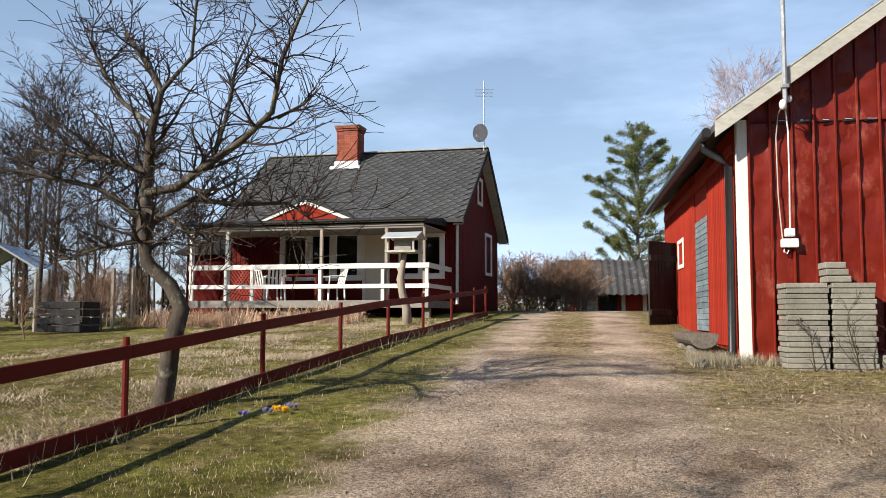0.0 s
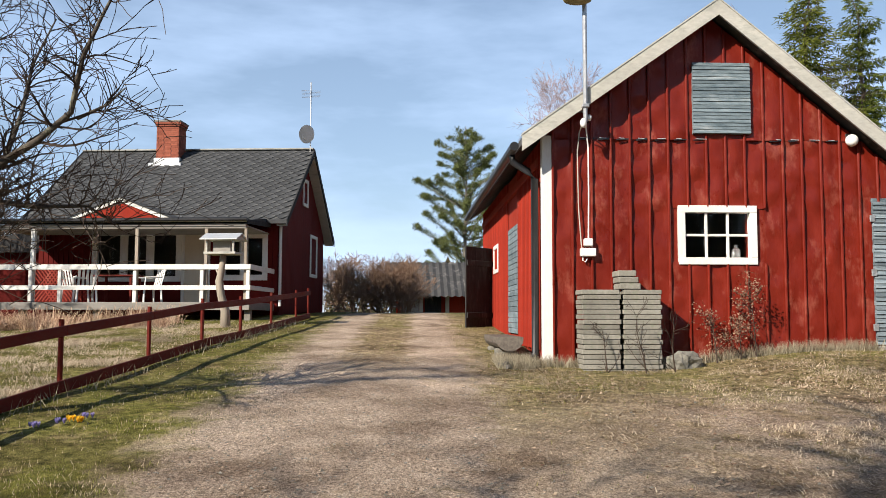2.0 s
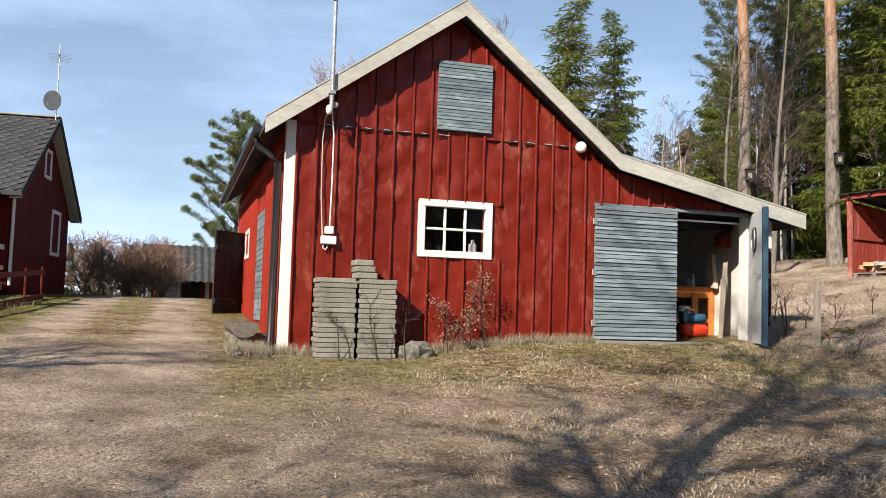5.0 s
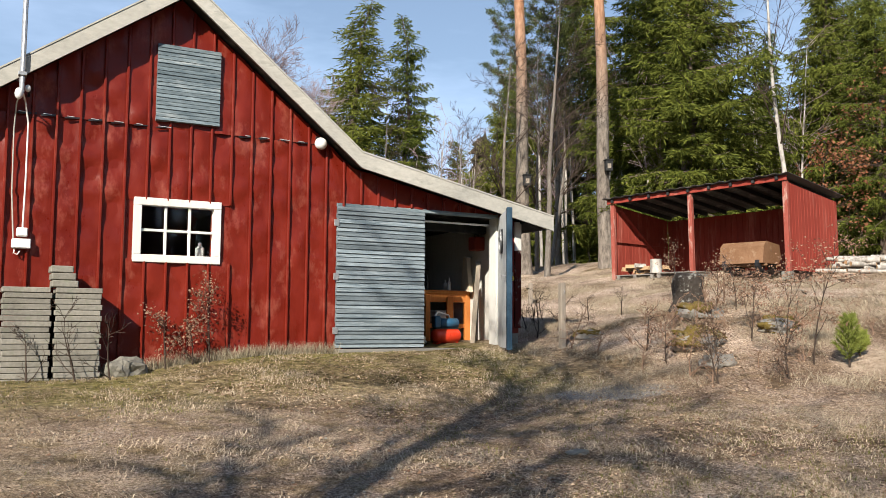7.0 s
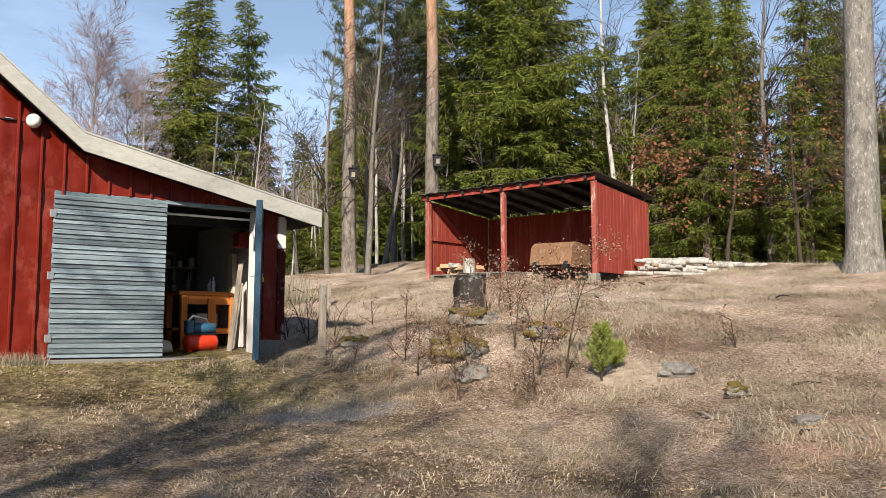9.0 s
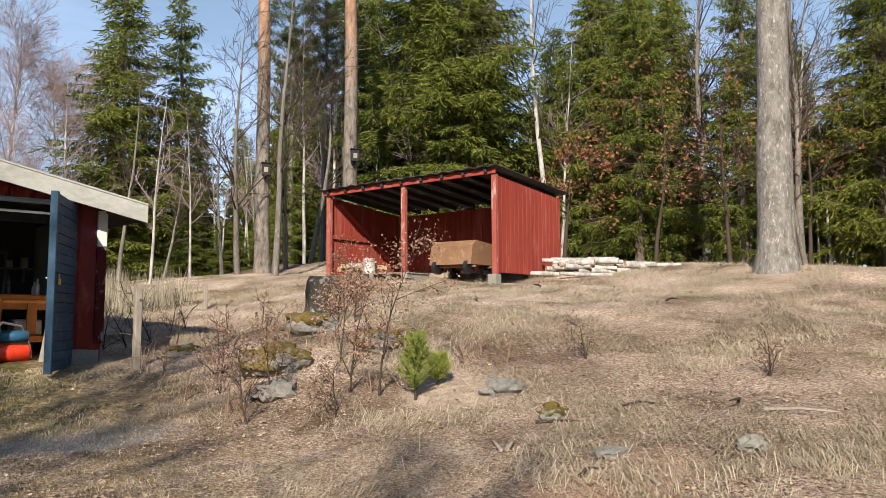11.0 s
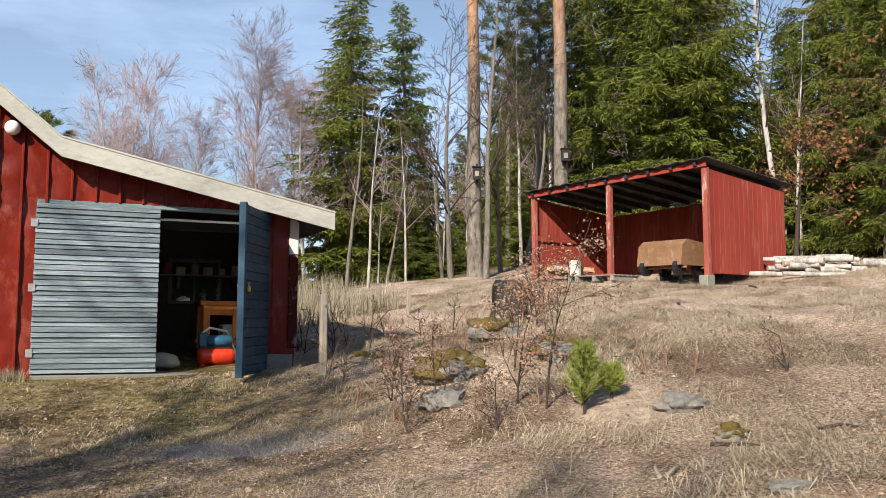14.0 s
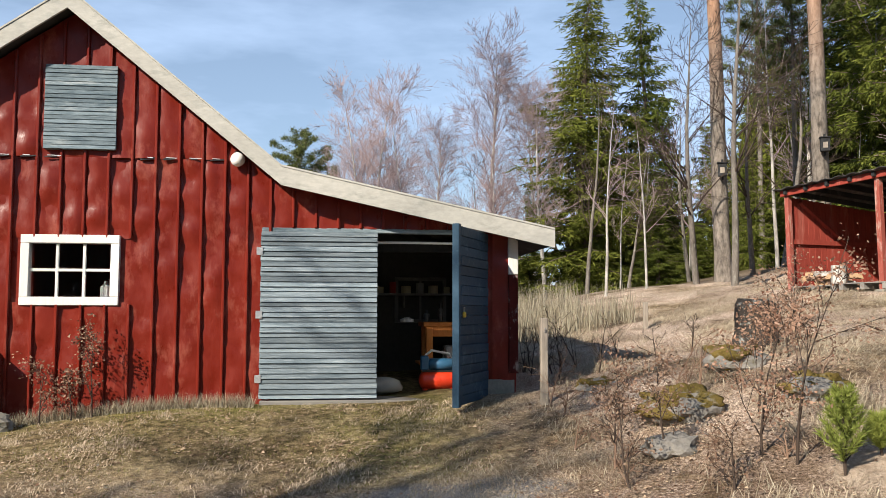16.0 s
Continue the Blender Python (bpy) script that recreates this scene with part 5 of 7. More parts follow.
t, _ = bare_tree("birch", (19.8, -26.2), 71, dict(BIRCH, height=14, girth=0.10, kids=(22, 8, 4)), BIRCH_BARK, TWIG, "tall slim birch with a white stem behind a shed")

# two tall pines with nest boxes, and the thick trunk
for n, (x, y), lean, bx in ((1, (24.5, -18.46), (0.02, 0.01), 3.0), (2, (22.8, -20.6), (0.015, 0.012), 3.2)):
    V, F = [], []
    H = 17
    pts = [Vector((lean[0] * z + 0.05 * math.sin(z * 0.7), lean[1] * z, z)) for z in np.arange(-0.3, H, 1.0)]
    add_tube(V, F, pts, [0.245 * (1 - 0.55 * i / len(pts)) + (0.06 if i == 0 else 0) for i in range(len(pts))], 14)
    t = thing("pine", (x, y, land(x, y)), 0, "tall Scots pine trunk, grey below and orange-brown above", "tree", "tall pines with nest boxes")
    m, nt, b = material("pine_trunk_bark", 0.95)
    b.inputs["Specular IOR Level"].default_value = 0.1
    v = coords(nt, (1, 1, 0.35))
    sp = nt.nodes.new("ShaderNodeSeparateXYZ")
    nt.links.new(coords(nt), sp.inputs[0])
    mr = nt.nodes.new("ShaderNodeMapRange")
    mr.inputs["From Min"].default_value, mr.inputs["From Max"].default_value = 5.0, 9.5
    nt.links.new(sp.outputs[2], mr.inputs["Value"])
    low = ramp(nt, noise_tex(nt, v, 9, 7, 0.7), [(0.32, (0.07, 0.06, 0.05)), (0.62, (0.26, 0.225, 0.19))])
    high = ramp(nt, noise_tex(nt, v, 7, 7, 0.7), [(0.32, (0.22, 0.10, 0.05)), (0.62, (0.46, 0.27, 0.17))])
    nt.links.new(mix(nt, low, high, mr.outputs["Result"]), b.inputs["Base Color"])
    relief(nt, b, noise_tex(nt, v, 12, 6, 0.7), 1.0, 0.03)
    lump("trunk", V, F, m, t, smooth=True)
    cr_ = new("crown", PINE_TALL[1])
    cr_.parent = t
    cr_.matrix_basis = pose(0.2, 0.1, 3.5) @ Matrix.Diagonal((1.2, 1.2, 1.0, 1))
    b2 = thing("nest_box", (x - 0.27, y + 0.10, land(x, y) + bx), -25, "dark wooden nest box with a pale front on a pine trunk", "nest box", "nest boxes")
    part("body", box(-0.15, -0.12, 0, 0.06, 0.12, 0.36, 0.006), DARK_BOARD, b2)
    part("front", box(-0.165, -0.06, 0.08, -0.15, 0.06, 0.24, 0.003), POST_WOOD, b2, "pale front board")
    part("lid", box(-0.19, -0.15, 0.36, 0.07, 0.15, 0.385, 0.005), DARK_BOARD, b2)
    part("batten", box(0.04, -0.03, -0.1, 0.07, 0.03, 0.5, 0.004), DARK_BOARD, b2)
V, F = [], []
pts = [Vector((0.0 - 0.01 * z, 0.02 * z, z)) for z in (-0.3, 0.05, 0.35, 0.9, 2.0, 3.5, 5.5, 8.0, 11.0, 14.0)]
add_tube(V, F, pts, [0.47, 0.43, 0.375, 0.345, 0.33, 0.305, 0.285, 0.265, 0.23, 0.17], 22)
V = [v + Vector((v.x, v.y, 0)).normalized() * 0.03 * noise.noise(v * 1.8) for v in V]
big = thing("aspen", (9.0, -21.5, land(9.0, -21.5)), 0, "thick pale grey tree trunk with flecked bark in dry grass", "tree")
lump("trunk", V, F, STONE_TREE, big, smooth=True)

# withered beech sprays
def leafy(name, at, seed, o, leaves, size, label, category="tree", spread=0.16, mat=BROWN_LEAF, bark=TWIG, lift=0.0):
    t, tips = bare_tree(name, at, seed, o, bark, bark, label, category)
    r = random.Random(seed)
    nv, nf = [], []
    for _ in range(leaves):
        p, d = r.choice(tips)
        p = p + Vector((r.gauss(0, spread), r.gauss(0, spread), r.gauss(lift, spread * 0.7)))
        d = Vector((r.gauss(0, 1), r.gauss(0, 1), r.gauss(-0.4, 0.6))).normalized()
        w = d.cross(Vector((r.gauss(0, 1), r.gauss(0, 1), r.gauss(0, 1)))).normalized()
        ln = size * r.uniform(0.6, 1.3)
        k = len(nv)
        nv += [p, p + d * ln * 0.5 + w * ln * 0.32, p + d * ln, p + d * ln * 0.5 - w * ln * 0.32]
        nf.append((k, k + 1, k + 2, k + 3))
    lump("leaves", nv, nf, mat, t, "withered brown leaves")
    return t


BEECH = dict(height=5.6, girth=0.07, seg=0.4, wob=0.06, trunk_wob=0.6, lift=0.0, taper=0.85, thin=0.005, kids=(16, 7, 3), angle=((55, 85), (25, 60), (20, 50)),
             ratio=((0.28, 0.5), (0.3, 0.55), (0.3, 0.5)), thick=0.45, levels=2)
BEECH["from"] = (0.35, 0.25, 0.2)
for i, (x, y, s) in enumerate(((16.1, -26.9, 5.8), (14.2, -27.8, 5.2), (17.6, -24.6, 3.2), (13.6, -31.0, 5.0))):
    leafy("young_beech", (x, y), 81 + i, dict(BEECH, height=s), 800, 0.11, "young beech with withered brown leaves before dark spruces")

# old apple tree behind the fence
APPLE = dict(height=4.6, girth=0.105, seg=0.22, wob=0.10, trunk_wob=0.9, lift=0.012, taper=0.72, thin=0.0035, kids=(12, 11, 7, 3), angle=((50, 85), (35, 75), (30, 75), (25, 60)),
             ratio=((0.38, 0.70), (0.30, 0.6), (0.28, 0.55), (0.3, 0.5)), thick=0.50, levels=3, up=0.7)
APPLE["from"] = (0.36, 0.12, 0.1, 0.1)


def apple_tree():
    rng_ = random.Random(2027)
    V, F, tips = ([], []), ([], []), []
    o = dict(APPLE, lift=0.015, thin=0.0038, kids=(9, 8, 9, 3), wob=0.2, seg=0.11)

    def bough(plan, r0, r1, fuzz, kids, depth=0.0, layer=1):
        """A main limb through (sideways, height) stations, swinging out in depth, with its side limbs."""
        pts = [Vector((depth * (i / (len(plan) - 1)) ** 1.3 + 0.04 * math.sin(i * 2.1), y, z)) for i, (y, z) in enumerate(plan)]
        rad = [r0 + (r1 - r0) * i / (len(pts) - 1) for i in range(len(pts))]
        add_tube(V[0], F[0], pts, rad, 9)
        for _ in range(int(kids * 1.35)):
            f = rng_.uniform(fuzz, 1.0) * (len(pts) - 1)
            i = min(int(f), len(pts) - 2)
            p = pts[i].lerp(pts[i + 1], f - i)
            along = (pts[i + 1] - pts[i]).normalized()
            d = (along * 0.5 + Vector((rng_.gauss(0, 0.7), rng_.gauss(0, 0.7), rng_.gauss(0.25, 0.6)))).normalized()
            limb(rng_, V, F, tips, p, d, rng_.uniform(0.3, 0.85), max(rad[i] * rng_.uniform(0.3, 0.5), 0.007), 2, 3, o)
    # bent stem, leaning away from the track and then upright
    bough([(0, -0.15), (-0.06, 0.25), (-0.13, 0.58), (-0.21, 0.95), (-0.08, 1.17), (0.13, 1.38), (0.20, 1.68), (0.18, 2.2), (0.13, 2.6), (0.05, 3.05), (0.24, 3.36), (0.42, 3.62)], 0.10, 0.022, 0.45, 24)
    # limbs to the track side
    bough([(0.17, 2.05), (-0.13, 2.10), (-0.48, 2.28), (-0.84, 2.50), (-1.14, 2.75), (-1.28, 3.2), (-1.45, 3.55), (-1.6, 3.8)], 0.048, 0.010, 0.15, 26, -0.5)
    bough([(-1.12, 2.74), (-1.4, 2.86), (-1.62, 2.97)], 0.018, 0.006, 0.2, 6, -0.2)
    bough([(0.18, 1.72), (-0.25, 2.0), (-0.72, 1.95), (-1.12, 1.98), (-1.32, 1.82)], 0.036, 0.008, 0.2, 26, 0.5)
    bough([(-0.46, 2.27), (-0.56, 2.8), (-0.62, 3.3), (-0.74, 3.8)], 0.026, 0.007, 0.2, 14, 0.4)
    bough([(0.08, 3.0), (-0.27, 3.35), (-0.38, 3.72), (-0.43, 4.0)], 0.024, 0.006, 0.2, 12, -0.3)
    bough([(0.19, 1.9), (-0.2, 1.75), (-0.55, 1.55), (-0.9, 1.5)], 0.022, 0.006, 0.2, 16, -0.8)
    # limbs to the lawn side
    bough([(0.17, 2.25), (0.62, 2.4), (1.08, 2.48), (1.55, 2.56)], 0.038, 0.009, 0.15, 22, 0.3)
    bough([(0.18, 1.8), (0.62, 2.1), (1.13, 2.2), (1.6, 2.26)], 0.034, 0.009, 0.15, 22, -0.6)
    bough([(0.2, 1.6), (0.72, 1.55), (1.18, 1.45), (1.5, 1.5)], 0.026, 0.007, 0.15, 18, 0.6)
    bough([(0.13, 2.7), (0.48, 2.96), (0.78, 3.42), (0.94, 3.83)], 0.030, 0.007, 0.15, 18, 0.2)
    bough([(0.15, 2.4), (0.3, 2.9), (0.5, 3.5)], 0.022, 0.006, 0.2, 12, 0.9)
    t = thing("apple_tree", (7.15, 4.55, land(7.15, 4.55)), 0, "old leafless apple tree with a crooked lichened trunk on a lawn", "tree")
    lump("trunk", V[0], F[0], APPLE_BARK, t, smooth=True)
    lump("crown", V[1], F[1], TWIG, t, "tangle of bare lichened twigs")


apple_tree()

# trees behind the walker, whose shadows lie on the yard
for i, (x, y, h) in enumerate(((-3.6, 4.4, 12.5), (-9.0, 5.5, 13.5))):
    bare_tree("bare_tree", (x, y), 91 + i, dict(BIRCH, height=h, girth=0.27, kids=(27, 11, 6), wob=0.09, thin=0.013, thick=0.5, ratio=((0.24, 0.40), (0.3, 0.55), (0.3, 0.5))), GREY_BARK, TWIG, "tall leafless tree at the roadside")

# brown hedge behind the cottage, and thickets left of it
bush0, _ = bare_tree("bush", (31.0, 1.9), 101, dict(BUSH, height=1.5, levels=3, kids=(14, 8, 5)), BUSH_TWIG, BUSH_TWIG, "dense leafless brown bush at the end of a track", "bush", group="brown bushes")
r = random.Random(7)
for i in range(26):
    x, y = 31.2 + r.random() * 3.2, 0.2 + r.random() * 3.2
    t = copy_thing(bush0, pose(x, y, land(x, y) - 0.05, r.gauss(0, 12), r.gauss(0, 12), i * 49))
    s = r.uniform(0.95, 1.4)
    t.scale = (s * 1.2, s * 1.2, s)
thick, _ = bare_tree("thicket_tree", (20.9, 15.2), 111, dict(BIRCH, height=6.5, girth=0.07, kids=(26, 9, 4), wob=0.07), TWIG, TWIG, "leafless grey thicket tree behind a lawn", group="thicket left of the cottage")
for i in range(46):
    x, y = 15 + r.random() * 24, 12.8 + r.random() * 12
    t = copy_thing(thick, pose(x, y, land(x, y), 0, 0, i * 57))
    s = r.uniform(0.5, 0.92)
    t.scale = (s, s, s)
for i in range(30):
    x, y = 13 + r.random() * 18, 11.0 + r.random() * 4
    if 20 < x < 31 and y < 12.5:
        continue
    t = copy_thing(bush0, pose(x, y, land(x, y), 0, 0, i * 31))
    s = r.uniform(0.5, 0.9)
    t.scale = (s, s, s)

# far woods: one mass of small rough conifers and bare crowns round the horizon
V, F = [], []
r = random.Random(40)
for i in range(1500):
    # from 900 on: unseen ring added behind the walker to dim panes and fill
    a = r.uniform(-1.75, 1.35) if i < 900 else r.uniform(1.35, 4.53)
    d = r.uniform(34, 70) if i >= 900 else r.uniform(58, 130) if a < -0.35 or a > 0.45 else r.uniform(75, 150)
    x, y = d * math.cos(a), d * math.sin(a)
    h = r.uniform(9, 14) if i >= 900 else r.uniform(4, 7) if -0.35 < a else r.uniform(7, 12)
    z = land(x, y) - 0.3
    w = h * r.uniform(0.13, 0.22)
    for k in range(60):
        f = r.random() ** 0.8
        b = r.uniform(0, math.tau)
        rr = w * (1 - f) ** 0.8 * r.uniform(0.3, 1.0) + 0.05
        c = Vector((x + math.cos(b) * rr, y + math.sin(b) * rr, z + f * h))
        s = h * 0.06
        q = len(V)
        dd = Vector((math.cos(b), math.sin(b), r.uniform(-0.8, 0.2))) * s
        ww = Vector((-math.sin(b), math.cos(b), r.gauss(0, 0.4))) * s * 0.55
        V += [c - ww, c + dd, c + ww, c + Vector((0, 0, s))]
        F.append((q, q + 1, q + 2, q + 3))
far = lump("far_woods", V, F, leaf_material("far_wood_foliage", (0.05, 0.05, 0.03), (0.15, 0.125, 0.085)))
tagged(far, "brown and green woods on the horizon, with an added unseen ring behind", "woods", kind="stuff")


# ---------------------------------------------------------------- on and by the barn
lamp = thing("wall_lamp", (GX - 0.02, -6.14, 4.08), 0, "white glass globe lamp on a red barn wall", "lamp")
part("globe", ball((-0.10, 0, 0), 0.092), LAMP_GLASS, lamp, "white glass globe", True)
part("arm", tube([(0.0, 0, 0.06), (-0.05, 0, 0.07), (-0.08, 0, 0.05)], 0.025, 8), BLACK, lamp)
part("base_plate", box(-0.02, -0.05, 0.0, 0.02, 0.05, 0.12, 0.005), BLACK, lamp)
pole = thing("yard_lamp", (GX - 0.42, -2.12, 4.25), 0, "grey steel pole with a yard lamp fixed to a barn gable", "lamp")
part("pole", tube([(0, 0, 0), (0, 0, 1.72)], 0.032, 10), STEEL, pole)
bm = ball((-0.10, 0.12, 1.74), 0.16, None, (1.0, 1.3, 0.40), 3)
part("lamp_head", bm, plain("dull_yellow_lamp_head", (0.33, 0.27, 0.14), 0.5), pole, "dull yellow lamp head", True)
part("bracket", tube([(0, 0, 0.1), (0.28, -0.1, 0.1), (0.38, -0.1, 0.05)], 0.018, 6), BLACK, pole)
part("insulator", ball((0.0, 0.03, -0.02), 0.05, None, (1, 1, 1.5), 2), PLASTIC_W, pole, "white insulator", True)
part("insulator", ball((0.06, -0.07, 0.07), 0.035, None, (1, 1, 1.4), 2), PLASTIC_W, pole, "white insulator", True)
part("clamp", box(-0.05, -0.05, 0.2, 0.30, 0.05, 0.25, 0.006), STEEL, pole)
meter = thing("cable_box", (GX - 0.06, -2.2, 2.35), 0, "white electric cable box with pale cables on a red wall", "cable box")
part("box", box(-0.06, -0.12, 0.0, 0.05, 0.10, 0.12, 0.01), PLASTIC_W, meter)
part("switch", box(-0.05, -0.08, 0.15, 0.05, 0.05, 0.26, 0.012), PLASTIC_W, meter)
part("cable", tube([(0.0, -0.02, 0.26), (0.0, -0.03, 0.9), (0.0, -0.03, 1.6), (-0.1, 0.02, 1.85), (-0.32, 0.06, 1.9)], 0.011, 6), PLASTIC_W, meter, "pale cable")
part("cable", tube([(0.0, 0.08, 0.1), (0.0, 0.12, 0.7), (-0.0, 0.13, 1.5), (-0.1, 0.12, 1.8), (-0.32, 0.10, 1.9)], 0.009, 6), WHITE_OLD, meter, "pale cable")
part("cable_loop", tube([(0.0, 0.06, 0.0), (-0.02, 0.07, -0.06), (-0.02, 0.03, -0.08), (0, 0.0, -0.03)], 0.009, 6), PLASTIC_W, meter)
# old plank bench on stones by the side wall
bench = thing("plank_bench", (12.3, -1.14, 0), 0, "weathered half-log bench on stones along a red wall", "bench")
arc = [(0.20 * math.cos(w * math.pi / 9), 1.14 - 0.17 * math.sin(w * math.pi / 9)) for w in range(10)]
part("half_log", prism([(y + 0.03, z) for y, z in arc] + [(-0.17, 1.18), (0.23, 1.18)], "x", -0.25, 1.75), surface("dark_weathered_log", (0.07, 0.06, 0.052), (0.19, 0.165, 0.14), 0.92, 0, (0.2, 1, 1), 3, 24, 0.7, 0.008), bench, "grey half log, flat side up")
part("support", box(0.15, -0.16, 0.72, 0.42, 0.2, 1.0, 0.03), BLOCK, bench)
part("support", box(1.25, -0.16, 0.78, 1.5, 0.2, 1.0, 0.03), BLOCK, bench)


def rock(at, r, squash, seed, label, mat=STONE, moss=False, sink=0.3):
    t = thing("rock", (at[0], at[1], land(*at)), 0, label, "rock")
    part("stone", ball((0, 0, r * squash[2] * (1 - sink) - 0.02), r, None, squash, 3, 0.4, seed), mat, t, smooth=False)
    if moss:
        part("moss", ball((0.05 * r, 0.06 * r, r * squash[2] * (1.12 - sink)), r * 0.86, None, (squash[0], squash[1], squash[2] * 1.02), 4, 0.75, seed + 5), MOSS, t, "yellow-brown moss cushion", True)
    return t


rock((11.25, -3.45), 0.20, (0.6, 1.2, 0.75), 1, "pale concrete lump beside stacked slabs", BLOCK)
rock((11.3, -0.95), 0.10, (1, 1, 0.7), 2, "grey stone by a barn corner")
rock((5.35, -6.0), 0.09, (0.7, 1.2, 0.35), 3, "small pale flat stone in dry grass", BLOCK)
rock((6.08, -11.78), 0.19, (0.85, 1.25, 0.62), 4, "grey angular boulder on a leafy slope", sink=0.55)
rock((3.3, -11.62), 0.10, (1, 1.2, 0.7), 5, "pale pinkish stone in dry grass", BLOCK)
rock((8.75, -10.75), 0.30, (1.0, 1.3, 0.62), 6, "boulder with yellow-brown moss among saplings", STONE, True, 0.6)
rock((9.75, -11.8), 0.30, (1, 1.1, 0.55), 7, "mossy boulder on a leafy knoll", STONE, True, 0.6)
rock((8.3, -11.9), 0.24, (1, 1.2, 0.6), 12, "mossy stone under bare twigs", STONE, True, 0.6)
rock((8.0, -10.35), 0.22, (1, 1.2, 0.6), 13, "half-buried grey stone among saplings", STONE, False, 0.6)
rock((5.1, -11.47), 0.12, (0.9, 1.3, 0.6), 10, "mossy stone in dry grass", STONE, True, 0.5)
rock((11.0, -10.6), 0.17, (1, 1.5, 0.6), 11, "mossy grey stone beside a wooden post", STONE, True, 0.7)
rock((4.05, -11.0), 0.11, (1, 1.4, 0.5), 14, "small grey stone in dry grass", STONE, False, 0.5)
post = thing("grey_post", (10.75, -9.85, land(10.75, -9.85)), 0, "weathered grey wooden post in dry grass", "post")
part("shaft", box(-0.045, -0.045, -0.3, 0.045, 0.045, 1.02, 0.012), POST_WOOD, post)
part("iron_loop", tube([(-0.05, 0, 0.9), (-0.07, 0, 0.88), (-0.05, 0, 0.85)], 0.006, 6), STEEL, post)
post2 = thing("short_post", (16.5, -13.2, land(16.5, -13.2)), 0, "short grey stake in dry grass", "post")
part("shaft", box(-0.04, -0.04, -0.2, 0.04, 0.04, 0.5, 0.01), POST_WOOD, post2)

# tall lichened stump
stump = thing("stump", (10.75, -12.5, land(10.75, -12.5) - 0.15), 0, "broad dark tree stump covered in grey lichen", "stump")
V, F = [], []
pts = [Vector((0, 0, z)) for z in (-0.2, 0.1, 0.3, 0.5, 0.68, 0.75)]
add_tube(V, F, pts, [0.40, 0.31, 0.27, 0.26, 0.25, 0.19], 26)
V = [v + Vector((v.x, v.y, 0)).normalized() * 0.07 * noise.noise(v * 3.2) + Vector((0, 0, 0.05 * noise.noise(v * 4))) for v in V]
lump("wood", V, F, surface("lichened_stump", (0.025, 0.021, 0.018), (0.075, 0.064, 0.055), 0.95, 0, (1, 1, 1), 3, 18, 1.0, 0.03, (0.42, 0.43, 0.40)), stump, smooth=True)

# young saplings with withered leaves on the slope and by the barn
SHRUB = dict(height=1.1, girth=0.014, seg=0.16, wob=0.10, trunk_wob=0.9, lift=0.02, taper=0.8, thin=0.003, kids=(8, 4, 3), angle=((25, 60), (25, 60), (20, 50)),
             ratio=((0.25, 0.5), (0.3, 0.6), (0.3, 0.5)), thick=0.6, levels=2)
SHRUB["from"] = (0.15, 0.2, 0.2)
r = random.Random(77)
for i, (x, y, h, n) in enumerate(((7.3, -10.8, 1.15, 330), (7.9, -10.2, 0.85, 220), (7.4, -9.75, 0.8, 160), (8.6, -10.0, 0.7, 150), (8.3, -11.3, 0.9, 200), (6.9, -10.4, 0.6, 120), (9.3, -10.3, 0.7, 120),
                                  (9.4, -12.2, 0.9, 150), (10.4, -12.8, 0.8, 120), (7.0, -10.95, 1.5, 260), (12.9, -14.2, 1.1, 160), (6.3, -13.2, 0.5, 60), (4.6, -14.0, 0.5, 60))):
    leafy("leafy_sapling", (x, y), 200 + i, dict(SHRUB, height=h), int(n * 3.2), 0.031, "low bare sapling with a few withered brown leaves", "sapling", 0.07, PALE_LEAF)
for i, (x, y, h, n) in enumerate(((11.35, -3.95, 0.75, 260), (11.45, -4.55, 0.95, 380), (11.4, -4.3, 0.6, 200))):
    leafy("leafy_shrub", (x, y), 230 + i, dict(SHRUB, height=h), int(n * 1.5), 0.036, "low shrub with withered reddish leaves against a barn", "shrub", 0.06, PALE_LEAF)
for i, (x, y, h) in enumerate(((10.95, -2.3, 0.75), (10.9, -2.85, 0.95), (10.85, -3.2, 0.8))):
    bare_tree("bare_shrub", (x, y), 240 + i, dict(SHRUB, height=h, wob=0.14), TWIG, TWIG, "leafless twiggy shrub before stacked slabs", "shrub")
for i in range(26):
    x, y = 6.8 + r.random() * 3.8, -9.5 - r.random() * 3.2
    bare_tree("bare_shrub", (x, y), 250 + i, dict(SHRUB, height=r.uniform(0.3, 0.8), wob=0.17), BUSH_TWIG, BUSH_TWIG, "leafless twiggy sapling on a leafy slope", "shrub", group="twiggy saplings on the slope")
for i in range(12):
    x, y = 12.2 + r.random() * 2.5, -10.2 - r.random() * 2.2
    bare_tree("bare_shrub", (x, y), 270 + i, dict(SHRUB, height=r.uniform(0.5, 1.0), wob=0.15), TWIG, TWIG, "leafless twiggy shrub beside a garage", "shrub", group="twiggy shrubs by the garage")


